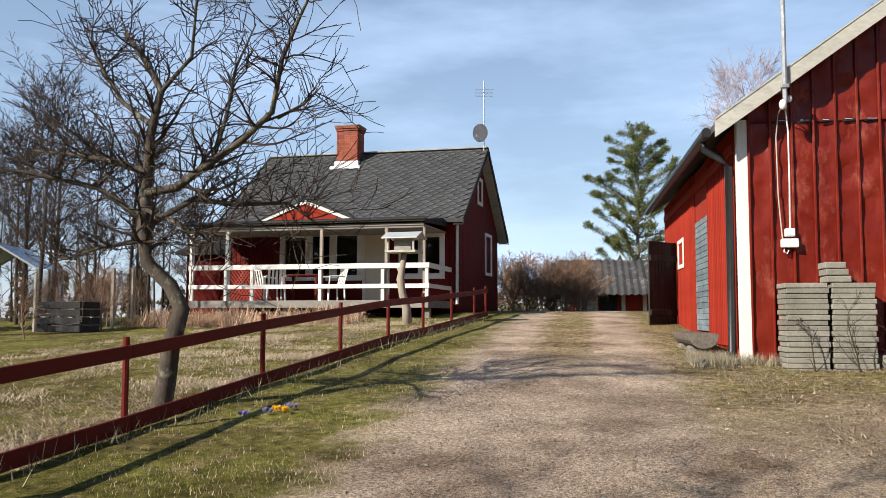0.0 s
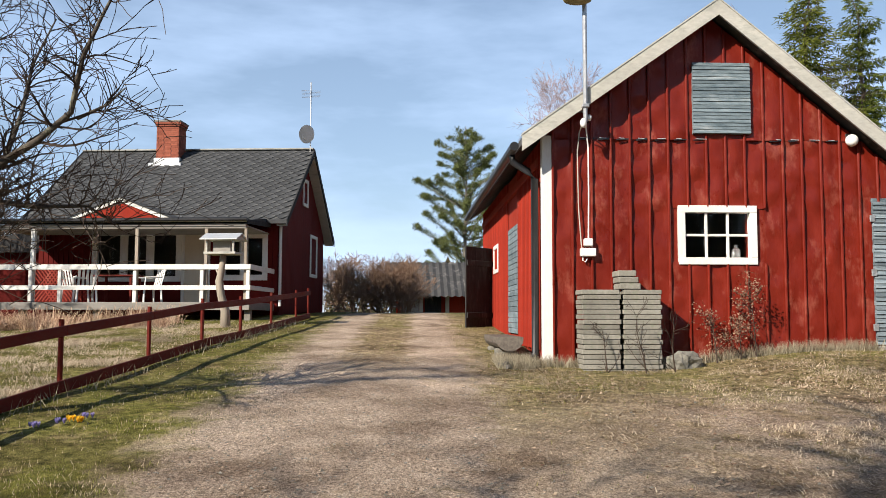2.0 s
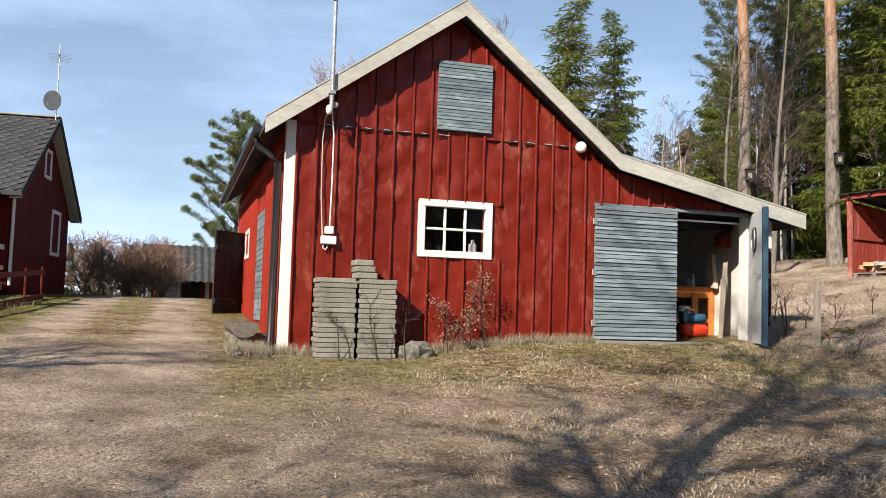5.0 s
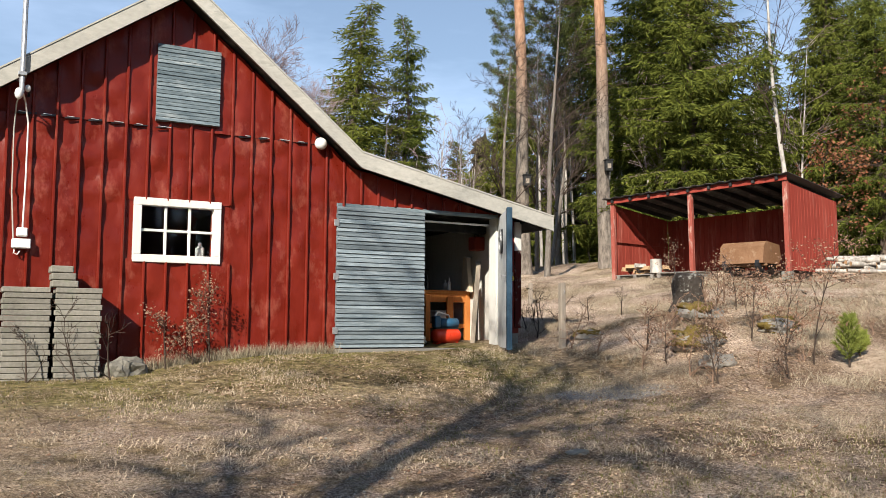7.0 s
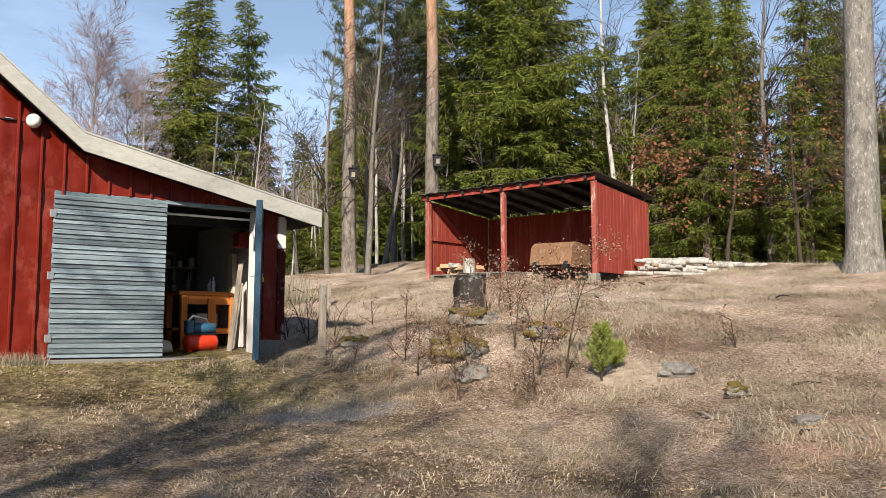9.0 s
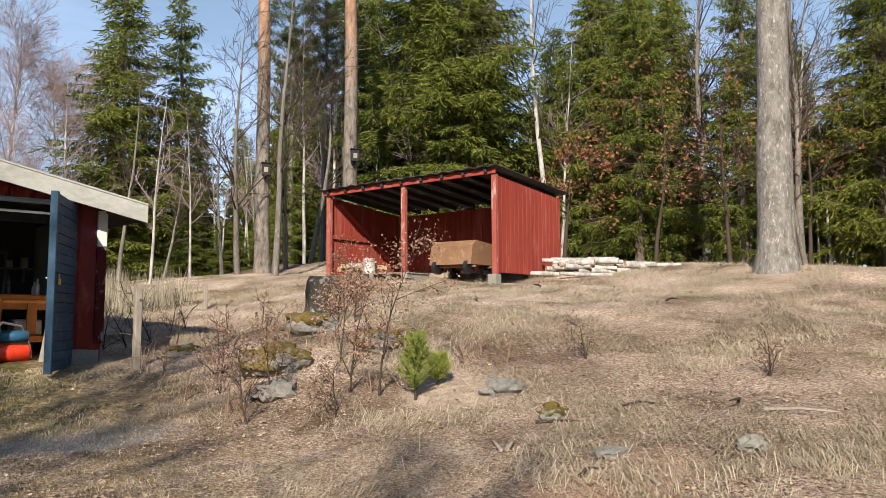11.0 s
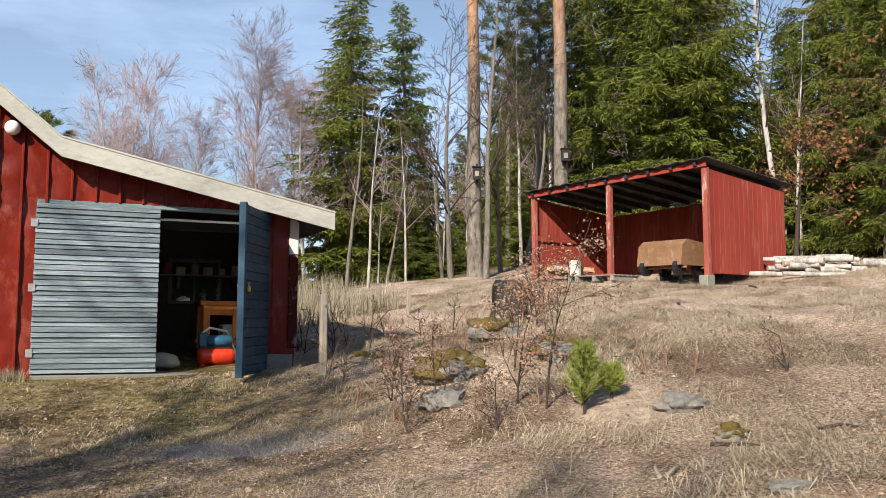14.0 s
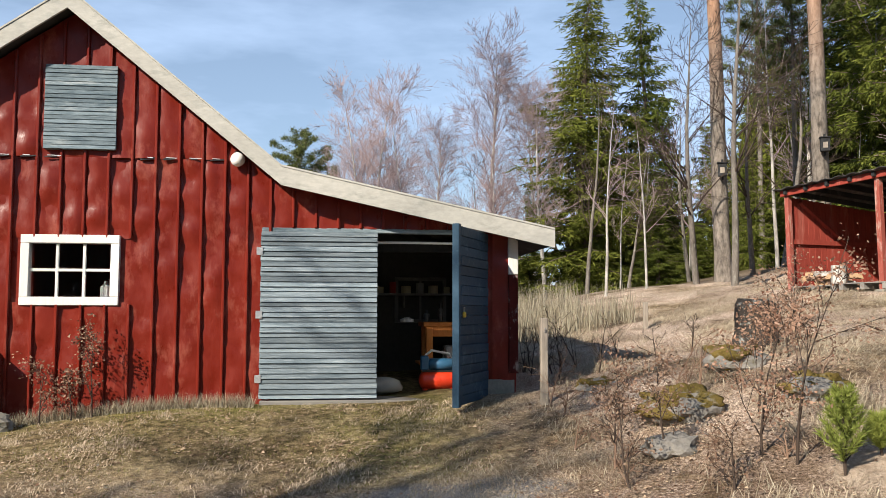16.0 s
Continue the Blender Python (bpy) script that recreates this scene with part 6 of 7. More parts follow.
# young pine
def young_pine(at, seed, h):
    t = thing("young_pine", (*at, land(*at)), 0, "knee-high bright green young pine", "sapling")
    q = random.Random(seed)
    V, F = [], []
    add_tube(V, F, [Vector((0, 0, -0.05)), Vector((0.01, 0, h * 0.5)), Vector((0, 0.01, h))], [0.014, 0.01, 0.004], 6)
    nv, nf = [], []
    for k in range(34):
        z = h * (0.10 + 0.88 * k / 34)
        a = k * 2.4
        L = h * 0.20 * (1 - (k / 34) ** 1.4) + 0.05
        d = Vector((math.cos(a), math.sin(a), 1.1))
        b = Vector((0, 0, z))
        add_tube(V, F, [b, b + d * L], [0.006, 0.003], 3)
        for _ in range(120):
            p = b + d * L * q.uniform(0.15, 1.0)
            nd = (d * 0.8 + Vector((q.gauss(0, 0.7), q.gauss(0, 0.7), q.gauss(0.2, 0.6)))).normalized()
            w = nd.cross(Vector((q.gauss(0, 1), q.gauss(0, 1), q.gauss(0, 1)))).normalized() * 0.004
            j = len(nv)
            nv += [p - w, p + w, p + nd * q.uniform(0.05, 0.09)]
            nf.append((j, j + 1, j + 2))
    lump("stem", V, F, TWIG, t)
    lump("needles", nv, nf, YOUNG_PINE, t, "bright green needles")


young_pine((6.62, -11.12), 5, 0.60)
young_pine((6.75, -11.5), 8, 0.26)

# ---------------------------------------------------------------- inside the garage
wb = thing("workbench", (13.45, -9.0, 1.06), 0, "orange varnished wooden workbench with tools on a garage floor", "workbench")
part("top", box(-0.3, -0.62, 0.90, 0.5, 0.35, 0.97, 0.01), ORANGE_WOOD, wb)
part("apron", box(-0.28, -0.6, 0.76, -0.24, 0.3, 0.90, 0.005), ORANGE_WOOD, wb)
for x in (-0.26, 0.4):
    for y in (-0.55, 0.26):
        part("leg", box(x - 0.045, y - 0.05, 0, x + 0.045, y + 0.05, 0.90, 0.008), ORANGE_WOOD, wb)
part("stretcher", box(-0.26, -0.55, 0.3, -0.2, 0.26, 0.38, 0.005), ORANGE_WOOD, wb)
part("hanging_block", box(-0.31, -0.25, 0.42, -0.27, -0.12, 0.86, 0.006), ORANGE_WOOD, wb)
comp = thing("air_compressor", (12.6, -8.8, 1.06), 90, "red air compressor with a blue motor on a garage floor", "compressor")
bm = tube([(-0.36, 0, 0.21), (-0.33, 0, 0.21), (-0.27, 0, 0.21), (0.27, 0, 0.21), (0.33, 0, 0.21), (0.36, 0, 0.21)], [0.04, 0.11, 0.15, 0.15, 0.11, 0.04], 24)
comp.scale = (0.74, 0.85, 0.85)
part("tank", bm, RED_TANK, comp, "red pressure tank", True)
part("motor", tube([(-0.30, 0, 0.46), (-0.28, 0, 0.46), (0.15, 0, 0.46), (0.2, 0, 0.46)], [0.06, 0.10, 0.10, 0.05], 16), BLUE_MOTOR, comp, "blue motor", True)
part("pump", box(0.18, -0.09, 0.37, 0.33, 0.09, 0.60, 0.02), BLUE_MOTOR, comp, "blue pump head")
part("mount", box(-0.28, -0.09, 0.345, 0.3, 0.09, 0.37), BLACK, comp)
for x in (-0.25, 0.25):
    part("foot", box(x - 0.04, -0.1, 0, x + 0.04, 0.1, 0.08, 0.01), RED_TANK, comp)
part("hose", tube([(0.3, -0.05, 0.55), (0.1, -0.18, 0.68), (-0.25, -0.30, 0.62), (-0.42, -0.32, 0.3), (-0.45, -0.30, 0.05)], 0.022, 8), PLASTIC_W, comp, "white air hose", True)
for k, (y, h, tilt_) in enumerate(((-9.38, 1.45, 0.42), (-9.46, 1.1, 0.25))):
    pl = thing("leaning_plank", (12.25 + 0.2 * k, y + 0.02, 1.06), 0, "raw wooden plank leaning in a garage", "plank", "leaning planks")
    part("plank", beam((0.0, 0.30 * tilt_ * 2, 0.0), (0.25, -0.02, h), 0.08, 0.022, 0.003), POST_WOOD, pl)
sh = thing("wall_shelf", (14.85, -8.6, 2.45), 0, "cluttered dark shelf on a garage wall", "shelf")
part("board", box(-0.3, -0.9, 0, 0.04, 1.2, 0.03, 0.003), PORCH_WOOD, sh)
for k in range(3):
    part("bracket", box(-0.25, -0.8 + 0.9 * k, -0.2, 0.04, -0.77 + 0.9 * k, 0, 0.003), PORCH_WOOD, sh)
r = random.Random(3)
for k in range(9):
    c = thing("tin", (14.7 - 0.1 * r.random(), -9.4 + 0.22 * k, 2.48), 0, "dull paint tin on a cluttered shelf", "tin", "tins on the shelf")
    hh = r.uniform(0.1, 0.22)
    part("can", tube([(0, 0, 0), (0, 0, hh)], r.uniform(0.05, 0.08), 12), plain("tin_paint", r.choice(((0.4, 0.05, 0.04), (0.3, 0.3, 0.28), (0.08, 0.12, 0.2), (0.5, 0.45, 0.3))), 0.5), c)
for k, (x, y, hh, rr, col) in enumerate(((13.4, -9.3, 0.24, 0.035, (0.7, 0.7, 0.68)), (13.6, -8.95, 0.28, 0.04, (0.05, 0.05, 0.05)), (13.55, -9.3, 0.2, 0.04, (0.75, 0.75, 0.72)), (13.7, -8.75, 0.18, 0.05, (0.06, 0.07, 0.08)), (13.6, -8.45, 0.07, 0.1, (0.7, 0.7, 0.66)))):
    c = thing("bottle", (x, y, 2.03), 0, "bottle or jar standing on a workbench", "bottle", "bottles on the workbench")
    part("body", tube([(0, 0, 0), (0, 0, hh * 0.6), (0, 0, hh * 0.75), (0, 0, hh)], [rr, rr, rr * 0.45, rr * 0.4], 12), plain("bottle_plastic", col, 0.3), c)
sack = thing("sack", (12.4, -8.0, 1.06), 0, "grey sack lying on a garage floor", "sack")
part("cloth", ball((0, 0, 0.12), 0.22, None, (0.9, 1.3, 0.55), 3, 0.25, 3), plain("grey_cloth", (0.33, 0.33, 0.31), 0.9), sack, smooth=True)
crate = thing("plastic_crate", (13.55, -9.1, 1.36), 0, "clear plastic crate under a workbench", "crate")
part("tub", box(-0.2, -0.28, 0.09, 0.2, 0.1, 0.32, 0.02), plain("clouded_plastic", (0.4, 0.41, 0.4), 0.3), crate)
part("slatted_shelf", box(-0.3, -0.5, 0.05, 0.3, 0.5, 0.085, 0.003), ORANGE_WOOD, crate)
gw = small_window("window", (14.88, -8.35, 2.0), -90, 0.85, 0.75, 2, 1, 0.06, "dim window in the back of a garage", mat=PORCH_WOOD)
# sheet in the same darkened plaster behind the panes keeps the window dim
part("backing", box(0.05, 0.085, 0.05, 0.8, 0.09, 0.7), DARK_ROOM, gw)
track = thing("door_track", (11.98, -6.7, 3.08), 0, "white curtain rail inside a garage door", "rail")
part("rail", tube([(0, 0, 0), (0, -2.7, 0.0)], 0.018, 8), PLASTIC_W, track)
cloth = thing("hanging_cloth", (13.1, -9.50, 2.0), 0, "pale work cloth hanging on a white garage wall", "cloth")
part("cloth", prism([(-0.16, 0.0), (0.13, 0.05), (0.10, 0.35), (0.05, 0.62), (-0.06, 0.62), (-0.10, 0.32)], "y", -0.03, 0.05), plain("pale_cloth", (0.62, 0.54, 0.42), 0.9), cloth)
part("hook", tube([(0, -0.1, 0.63), (0, 0.02, 0.63), (0, 0.03, 0.66)], 0.008, 6), STEEL, cloth)
case = thing("tool_case", (12.75, -9.50, 2.72), 0, "small dull red tool case hung on a garage wall", "case")
part("case", box(-0.12, -0.09, 0, 0.12, 0.12, 0.24, 0.02), plain("dull_red_plastic", (0.30, 0.05, 0.035), 0.5), case)
part("handle", tube([(-0.06, 0.02, 0.24), (-0.05, 0.02, 0.29), (0.05, 0.02, 0.29), (0.06, 0.02, 0.24)], 0.01, 6), BLACK, case)
# joist darkened in its colour to sit in the garage's shade
beam_ = thing("ceiling_joist", (12.6, -8.2, 3.0), 0, "timber joist under a garage roof, coloured dark for the shade", "joist")
part("joist", box(-0.06, -1.35, 0, 0.06, 1.4, 0.13, 0.008), DARK_BOARD, beam_)
# barn interior behind the little window
sill = thing("jar", (GX + 0.24, -4.5, 2.33), 0, "pale plastic can behind a barn window", "can")
part("can", tube([(0, 0, 0), (0, 0, 0.15), (0, 0, 0.18), (0, 0, 0.22)], [0.065, 0.065, 0.025, 0.025], 12), plain("dusty_plastic", (0.3, 0.31, 0.31), 0.5), sill)
part("shelf", box(-0.05, -0.3, -0.03, 0.2, 0.9, 0.0, 0.003), PORCH_WOOD, sill)

# ---------------------------------------------------------------- by the cottage
bird = thing("bird_table", (18.5, 4.4, land(18.5, 4.4)), -10, "wooden bird table with a zinc roof on a crooked trunk", "bird table")
zb = 2.82 - land(18.5, 4.4)
part("trunk_post", tube([(0.05, -0.06, -0.2), (0.03, -0.05, 0.35), (-0.03, 0.03, 0.7), (0.02, 0.10, 1.0), (0.03, 0.06, 1.2), (0.0, 0.0, zb)], [0.12, 0.10, 0.085, 0.085, 0.07, 0.06], 10), POST_WOOD, bird, "crooked silvered trunk", True)
part("limb_stub", tube([(0.0, 0.02, 0.9), (0.02, 0.10, 1.15), (0.0, 0.16, 1.25)], [0.05, 0.035, 0.02], 8), POST_WOOD, bird, "", True)
part("tray", box(-0.26, -0.36, zb, 0.26, 0.36, zb + 0.05, 0.006), WHITE_OLD, bird)
for x in (-0.22, 0.22):
    for y in (-0.3, 0.3):
        part("leg", box(x - 0.02, y - 0.02, zb + 0.05, x + 0.02, y + 0.02, zb + 0.32, 0.003), WHITE_OLD, bird)
part("feed_box", box(-0.12, -0.2, zb + 0.05, 0.12, 0.2, zb + 0.3, 0.005), PORCH_WOOD, bird)
part("roof", prism([(-0.34, zb + 0.31), (0, zb + 0.45), (0.34, zb + 0.31), (0.34, zb + 0.33), (0, zb + 0.475), (-0.34, zb + 0.33)], "y", -0.42, 0.42), ZINC, bird, "pale zinc roof")
part("roof_end", prism([(-0.3, zb + 0.315), (0, zb + 0.44), (0.3, zb + 0.315)], "y", -0.38, -0.36), WHITE_OLD, bird)
def garden_chair(at, rz):
    t = thing("garden_chair", at, rz, "white plastic garden chair with a slatted back", "chair", "white chairs on the porch")
    part("seat", box(-0.24, -0.24, 0.40, 0.24, 0.24, 0.43, 0.01), PLASTIC_W, t)
    for x in (-0.22, 0.22):
        for y in (-0.22, 0.22):
            part("leg", beam((x * 1.1, y * 1.1, 0), (x, y, 0.4), 0.045, 0.045, 0.006), PLASTIC_W, t)
        part("armrest", tube([(x * 1.1, 0.22, 0.42), (x * 1.15, 0.2, 0.65), (x * 1.15, -0.22, 0.66)], 0.022, 6), PLASTIC_W, t)
    for k in range(5):
        part("back_slat", beam((-0.2 + 0.1 * k, -0.23, 0.43), (-0.2 + 0.1 * k, -0.34, 0.86), 0.06, 0.012, 0.003), PLASTIC_W, t)
    part("top_rail", beam((-0.24, -0.34, 0.86), (0.24, -0.34, 0.86), 0.03, 0.06, 0.005), PLASTIC_W, t)
    return t


HM = house.matrix_basis
for u, v, rz in ((-0.9, 3.35, 40), (-1.2, 4.9, -60), (-0.5, 5.5, -120)):
    garden_chair(tuple(HM @ Vector((u, v, 1.82))), rz)
tb = thing("porch_table", tuple(HM @ Vector((-0.7, 4.25, 1.82))), -5.7, "red painted wooden table on a porch", "table")
part("tabletop", box(-0.35, -0.55, 0.68, 0.35, 0.55, 0.72, 0.008), RED_FENCE, tb)
for x in (-0.28, 0.28):
    for y in (-0.45, 0.45):
        part("leg", box(x - 0.03, y - 0.03, 0, x + 0.03, y + 0.03, 0.68, 0.004), RED_FENCE, tb)
lat = thing("lattice", tuple(HM @ Vector((-0.2, 6.2, 1.82))), -5.7, "red diagonal lattice screen at the end of a porch", "lattice")
for k in range(9):
    part("lath", beam((0, -0.40 + 0.10 * k - 0.35, 0.05), (0, -0.40 + 0.10 * k + 0.35, 0.95), 0.012, 0.03), RED_FADED, lat)
    part("lath", beam((0.014, -0.40 + 0.10 * k + 0.35, 0.05), (0.014, -0.40 + 0.10 * k - 0.35, 0.95), 0.012, 0.03), RED_FADED, lat)
part("lattice_frame", box(-0.02, -0.78, 0.95, 0.03, 0.78, 1.02), RED_FADED, lat)
ann = thing("garden_hut", (27.0, 12.2, land(27.0, 12.2)), 0, "small red garden hut behind a porch", "hut")
part("wall", box(0, -1.5, -0.1, 2.2, 1.2, 2.1, 0.01), RED_HOUSE, ann)
part("roof", prism([(-1.8, 2.1), (-0.15, 2.75), (1.5, 2.1), (1.5, 2.0), (-1.8, 2.0)], "x", -0.25, 2.4), SHEET, ann)
gh = thing("greenhouse", (17.9, 13.9, land(17.9, 13.9)), 15, "small glass greenhouse with a bluish roof", "greenhouse")
for x in (0, 1.0, 2.0):
    for y in (-0.9, 0.9):
        part("frame_post", box(x - 0.025, y - 0.025, -0.1, x + 0.025, y + 0.025, 1.5, 0.003), WHITE_OLD, gh)
    part("frame_rafter", beam((x, -0.9, 1.5), (x, 0, 2.05), 0.04, 0.04), WHITE_OLD, gh)
    part("frame_rafter", beam((x, 0.9, 1.5), (x, 0, 2.05), 0.04, 0.04), WHITE_OLD, gh)
ROOF_BLUE = plain("bluish_plastic_sheet", (0.28, 0.42, 0.60), 0.25)
part("roof_pane", beam((1.0, -0.92, 1.51), (1.0, 0, 2.07), 2.1, 0.012), ROOF_BLUE, gh)
part("roof_pane", beam((1.0, 0.92, 1.51), (1.0, 0, 2.07), 2.1, 0.012), ROOF_BLUE, gh)
for y in (-0.9, 0.9):
    part("side_pane", box(0.03, y - 0.004, 0.3, 1.97, y + 0.004, 1.48), GLASS, gh)
    part("base_wall", box(0, y - 0.03, -0.1, 2, y + 0.03, 0.3), POST_WOOD, gh)
box_c = thing("compost_box", (17.2, 11.6, land(17.2, 11.6)), 0, "dark wooden compost box on a lawn", "box")
for k in range(4):
    part("board", box(-0.4, -0.5, 0.02 + k * 0.17, -0.37, 0.5, 0.16 + k * 0.17, 0.005), DARK_BOARD, box_c)
    part("board", box(0.37, -0.5, 0.02 + k * 0.17, 0.4, 0.5, 0.16 + k * 0.17, 0.005), DARK_BOARD, box_c)
    part("board", box(-0.37, -0.5, 0.02 + k * 0.17, 0.37, -0.47, 0.16 + k * 0.17, 0.005), DARK_BOARD, box_c)
    part("board", box(-0.37, 0.47, 0.02 + k * 0.17, 0.37, 0.5, 0.16 + k * 0.17, 0.005), DARK_BOARD, box_c)
for i, (x, y) in enumerate(((18.5, 11.3), (19.6, 11.4))):
    q = thing("grey_post", (x, y, land(x, y)), 0, "slim grey garden post on a lawn", "post")
    part("shaft", box(-0.04, -0.04, -0.2, 0.04, 0.04, 1.4, 0.008), POST_WOOD, q)

# ---------------------------------------------------------------- by the open shed
SM = shed.matrix_basis
trailer = thing("tipping_tub", tuple(SM @ Vector((3.75, 0.35, 0.03))), 193.6, "rusty brown metal tub on wheels in a shed", "trailer")
part("tub", prism([(-0.42, 0.20), (0.36, 0.20), (0.45, 0.40), (0.40, 0.66), (-0.22, 0.72), (-0.36, 0.60)], "x", -0.56, 0.56), RUSTY, trailer, "brown rusty tub")
for x in (-0.42, 0.42):
    w = part("wheel", tube([(x - 0.05, -0.3, 0.16), (x + 0.05, -0.3, 0.16)], 0.16, 16), BLACK, trailer)
    w = part("wheel", tube([(x - 0.05, 0.3, 0.16), (x + 0.05, 0.3, 0.16)], 0.16, 16), BLACK, trailer)
part("axle", tube([(-0.6, -0.3, 0.16), (0.6, -0.3, 0.16)], 0.025, 8), RUSTY, trailer)
part("axle", tube([(-0.6, 0.3, 0.16), (0.6, 0.3, 0.16)], 0.025, 8), RUSTY, trailer)
for k, u in enumerate((0.75, 2.0, 3.3)):
    pal = thing("pallet", tuple(SM @ Vector((u, 0.30 if k < 2 else 1.6, -0.02))), 193.6, "grey wooden pallet carrying firewood in a shed", "pallet", "pallets in the shed")
    for j in range(6):
        part("slat", box(-0.6, -0.4 + 0.14 * j, 0.13, 0.6, -0.29 + 0.14 * j, 0.155, 0.003), PORCH_WOOD, pal)
    for x in (-0.52, 0, 0.52):
        part("runner", box(x - 0.05, -0.4, 0.02, x + 0.05, 0.4, 0.13, 0.004), PORCH_WOOD, pal)
r = random.Random(21)
for k in range(26):
    u, v = 0.75 + r.gauss(0, 0.3), 0.35 + r.gauss(0, 0.16)
    fw = thing("firewood", tuple(SM @ Vector((u, v, 0.16 + 0.07 * (k % 4)))), r.uniform(0, 360), "split birch firewood on a pallet", "firewood", "firewood on the pallet")
    part("billet", prism([(-0.06, -0.04), (0.06, -0.05), (0.02, 0.06)], "x", -0.17, 0.17), CUT_WOOD if k % 3 else BIRCH_BARK, fw)
cb = thing("white_block", tuple(SM @ Vector((1.35, 0.0, 0.14))), 190, "pale chopping block standing on a pallet", "block")
part("block", tube([(0, 0, 0), (0, 0, 0.36)], [0.15, 0.145], 14), BIRCH_BARK, cb)
r = random.Random(22)
for k in range(31):
    along, off = (r.gauss(-0.05, 0.33), r.gauss(0, 0.2)) if k < 27 else (r.uniform(0.7, 1.5), r.gauss(0.1, 0.2))
    x, y = 12.75 - 0.69 * along + 0.72 * off, -20.25 - 0.72 * along - 0.69 * off
    L = r.uniform(0.6, 1.15)
    rad = r.uniform(0.035, 0.07)
    lg = thing("log", (x, y, land(x, y) + rad + (0.11 * (k % 3) if k < 27 else 0)), r.gauss(48, 20), "pale birch log in a heap on dry grass", "log", "heap of birch logs")
    part("bark", tube([(-L / 2, 0, 0), (L / 2, 0, 0.02)], [rad, rad * 0.9], 10, cap=False), BIRCH_BARK, lg, smooth=True)
    part("cut_end", tube([(-L / 2 + 0.002, 0, 0), (-L / 2 + 0.02, 0, 0)], rad * 0.985, 10), CUT_WOOD, lg, "sawn yellow end")
    part("cut_end", tube([(L / 2 - 0.02, 0, 0.02), (L / 2 - 0.002, 0, 0.02)], rad * 0.885, 10), CUT_WOOD, lg, "sawn yellow end")
for k in range(14):
    x, y = (r.uniform(2.8, 5.5), r.uniform(-13.5, -9.8)) if k < 8 else (r.uniform(7, 14), r.uniform(-19, -15))
    br = thing("fallen_branch", (x, y, land(x, y) + 0.02), r.uniform(0, 360), "fallen dry branch on the ground", "branch", "fallen branches")
    L = r.uniform(0.25, 0.6)
    part("stick", tube([(0, 0, 0), (L * 0.5, r.gauss(0, 0.05), 0.03), (L, r.gauss(0, 0.08), 0.02)], [0.016, 0.012, 0.006], 6), POST_WOOD if k % 2 else TWIG, br)

# crocuses in the grass by the fence
r = random.Random(9)
for k, (x, y, mat, lab) in enumerate(((7.05, 3.35, PETAL_YELLOW, "yellow"), (7.0, 3.28, PETAL_YELLOW, "yellow"), (6.8, 3.55, PETAL_BLUE, "violet"), (6.95, 3.42, PETAL_BLUE, "violet"), (7.15, 3.22, PETAL_BLUE, "violet"))):
    c = thing("crocus_clump", (x, y, land(x, y)), 0, lab + " crocuses in short grass beside a fence", "flower", "crocuses by the fence")
    for fl in range(4):
        nv, nf = [], []
        o = Vector((r.gauss(0, 0.035), r.gauss(0, 0.035), 0.02))
        for j in range(6):
            aa = j * math.tau / 6
            d = Vector((math.cos(aa) * 0.35, math.sin(aa) * 0.35, 1)) * 0.055
            w = Vector((-math.sin(aa), math.cos(aa), 0)) * 0.012
            q = len(nv)
            nv += [o, o + d * 0.6 + w, o + d, o + d * 0.6 - w]
            nf.append((q, q + 1, q + 2, q + 3))
        lump("flower", nv, nf, mat, c)


# ---------------------------------------------------------------- grass, reeds, fallen leaves
def blades(name, count, spot, height, width, mat, label, seed, lean=0.6, leaf=False):
    q = np.random.RandomState(seed)
    nv, nf = [], []
    made = 0
    while made < count:
        x, y, k = spot(q)
        if k <= 0 or q.rand() > k:
            made += 1 if k <= 0 else 0
            continue
        made += 1
        z = land(x, y)
        h = height * (0.5 + q.rand())
        a = q.rand() * math.tau
        b = q.rand() * math.tau
        w = width * (0.6 + 0.8 * q.rand())
        lx, ly = math.cos(b) * lean * h * q.rand(), math.sin(b) * lean * h * q.rand()
        i = len(nv)
        if leaf:
            ca, sa, t1, t2 = math.cos(a) * h, math.sin(a) * h, q.randn() * 0.4 * h, q.randn() * 0.4 * h
            z += 0.012
            nv += [(x - ca, y - sa, z), (x - sa * 0.5, y + ca * 0.5, z + abs(t1)), (x + ca, y + sa, z + abs(t2) * 0.6), (x + sa * 0.5, y - ca * 0.5, z)]
            nf.append((i, i + 1, i + 2, i + 3))
        else:
            cx, cy = math.cos(a) * w, math.sin(a) * w
            nv += [(x - cx, y - cy, z - 0.01), (x + cx, y + cy, z - 0.01), (x + lx, y + ly, z + h)]
            nf.append((i, i + 1, i + 2))
    return tagged(lump(name, nv, nf, mat), label, "grass", kind="stuff")


def clump_field(x, y, f, seed):
    return noise.noise(Vector((x * f, y * f, seed)))


def on_track(x, y):
    off = abs(y - (1.0 - 0.012 * x))
    return off < 1.25 and x < 30 and not (x > 12.5 and off < 0.35)


def lawn_spot(q):
    x = 2.5 + 19 * q.rand() ** 1.5
    y = -9 + 16.0 * q.rand()
    if on_track(x, y) or (x > 11.7 and -9.75 < y < -1.5) or x > 22.5 and y > 3:
        return x, y, 0
    if x < 8 and -5 < y < 1.9:
        return x, y, 0.04
    return x, y, min(1.0, max(0.06, 0.45 + 1.1 * clump_field(x, y, 1.1, 3)))


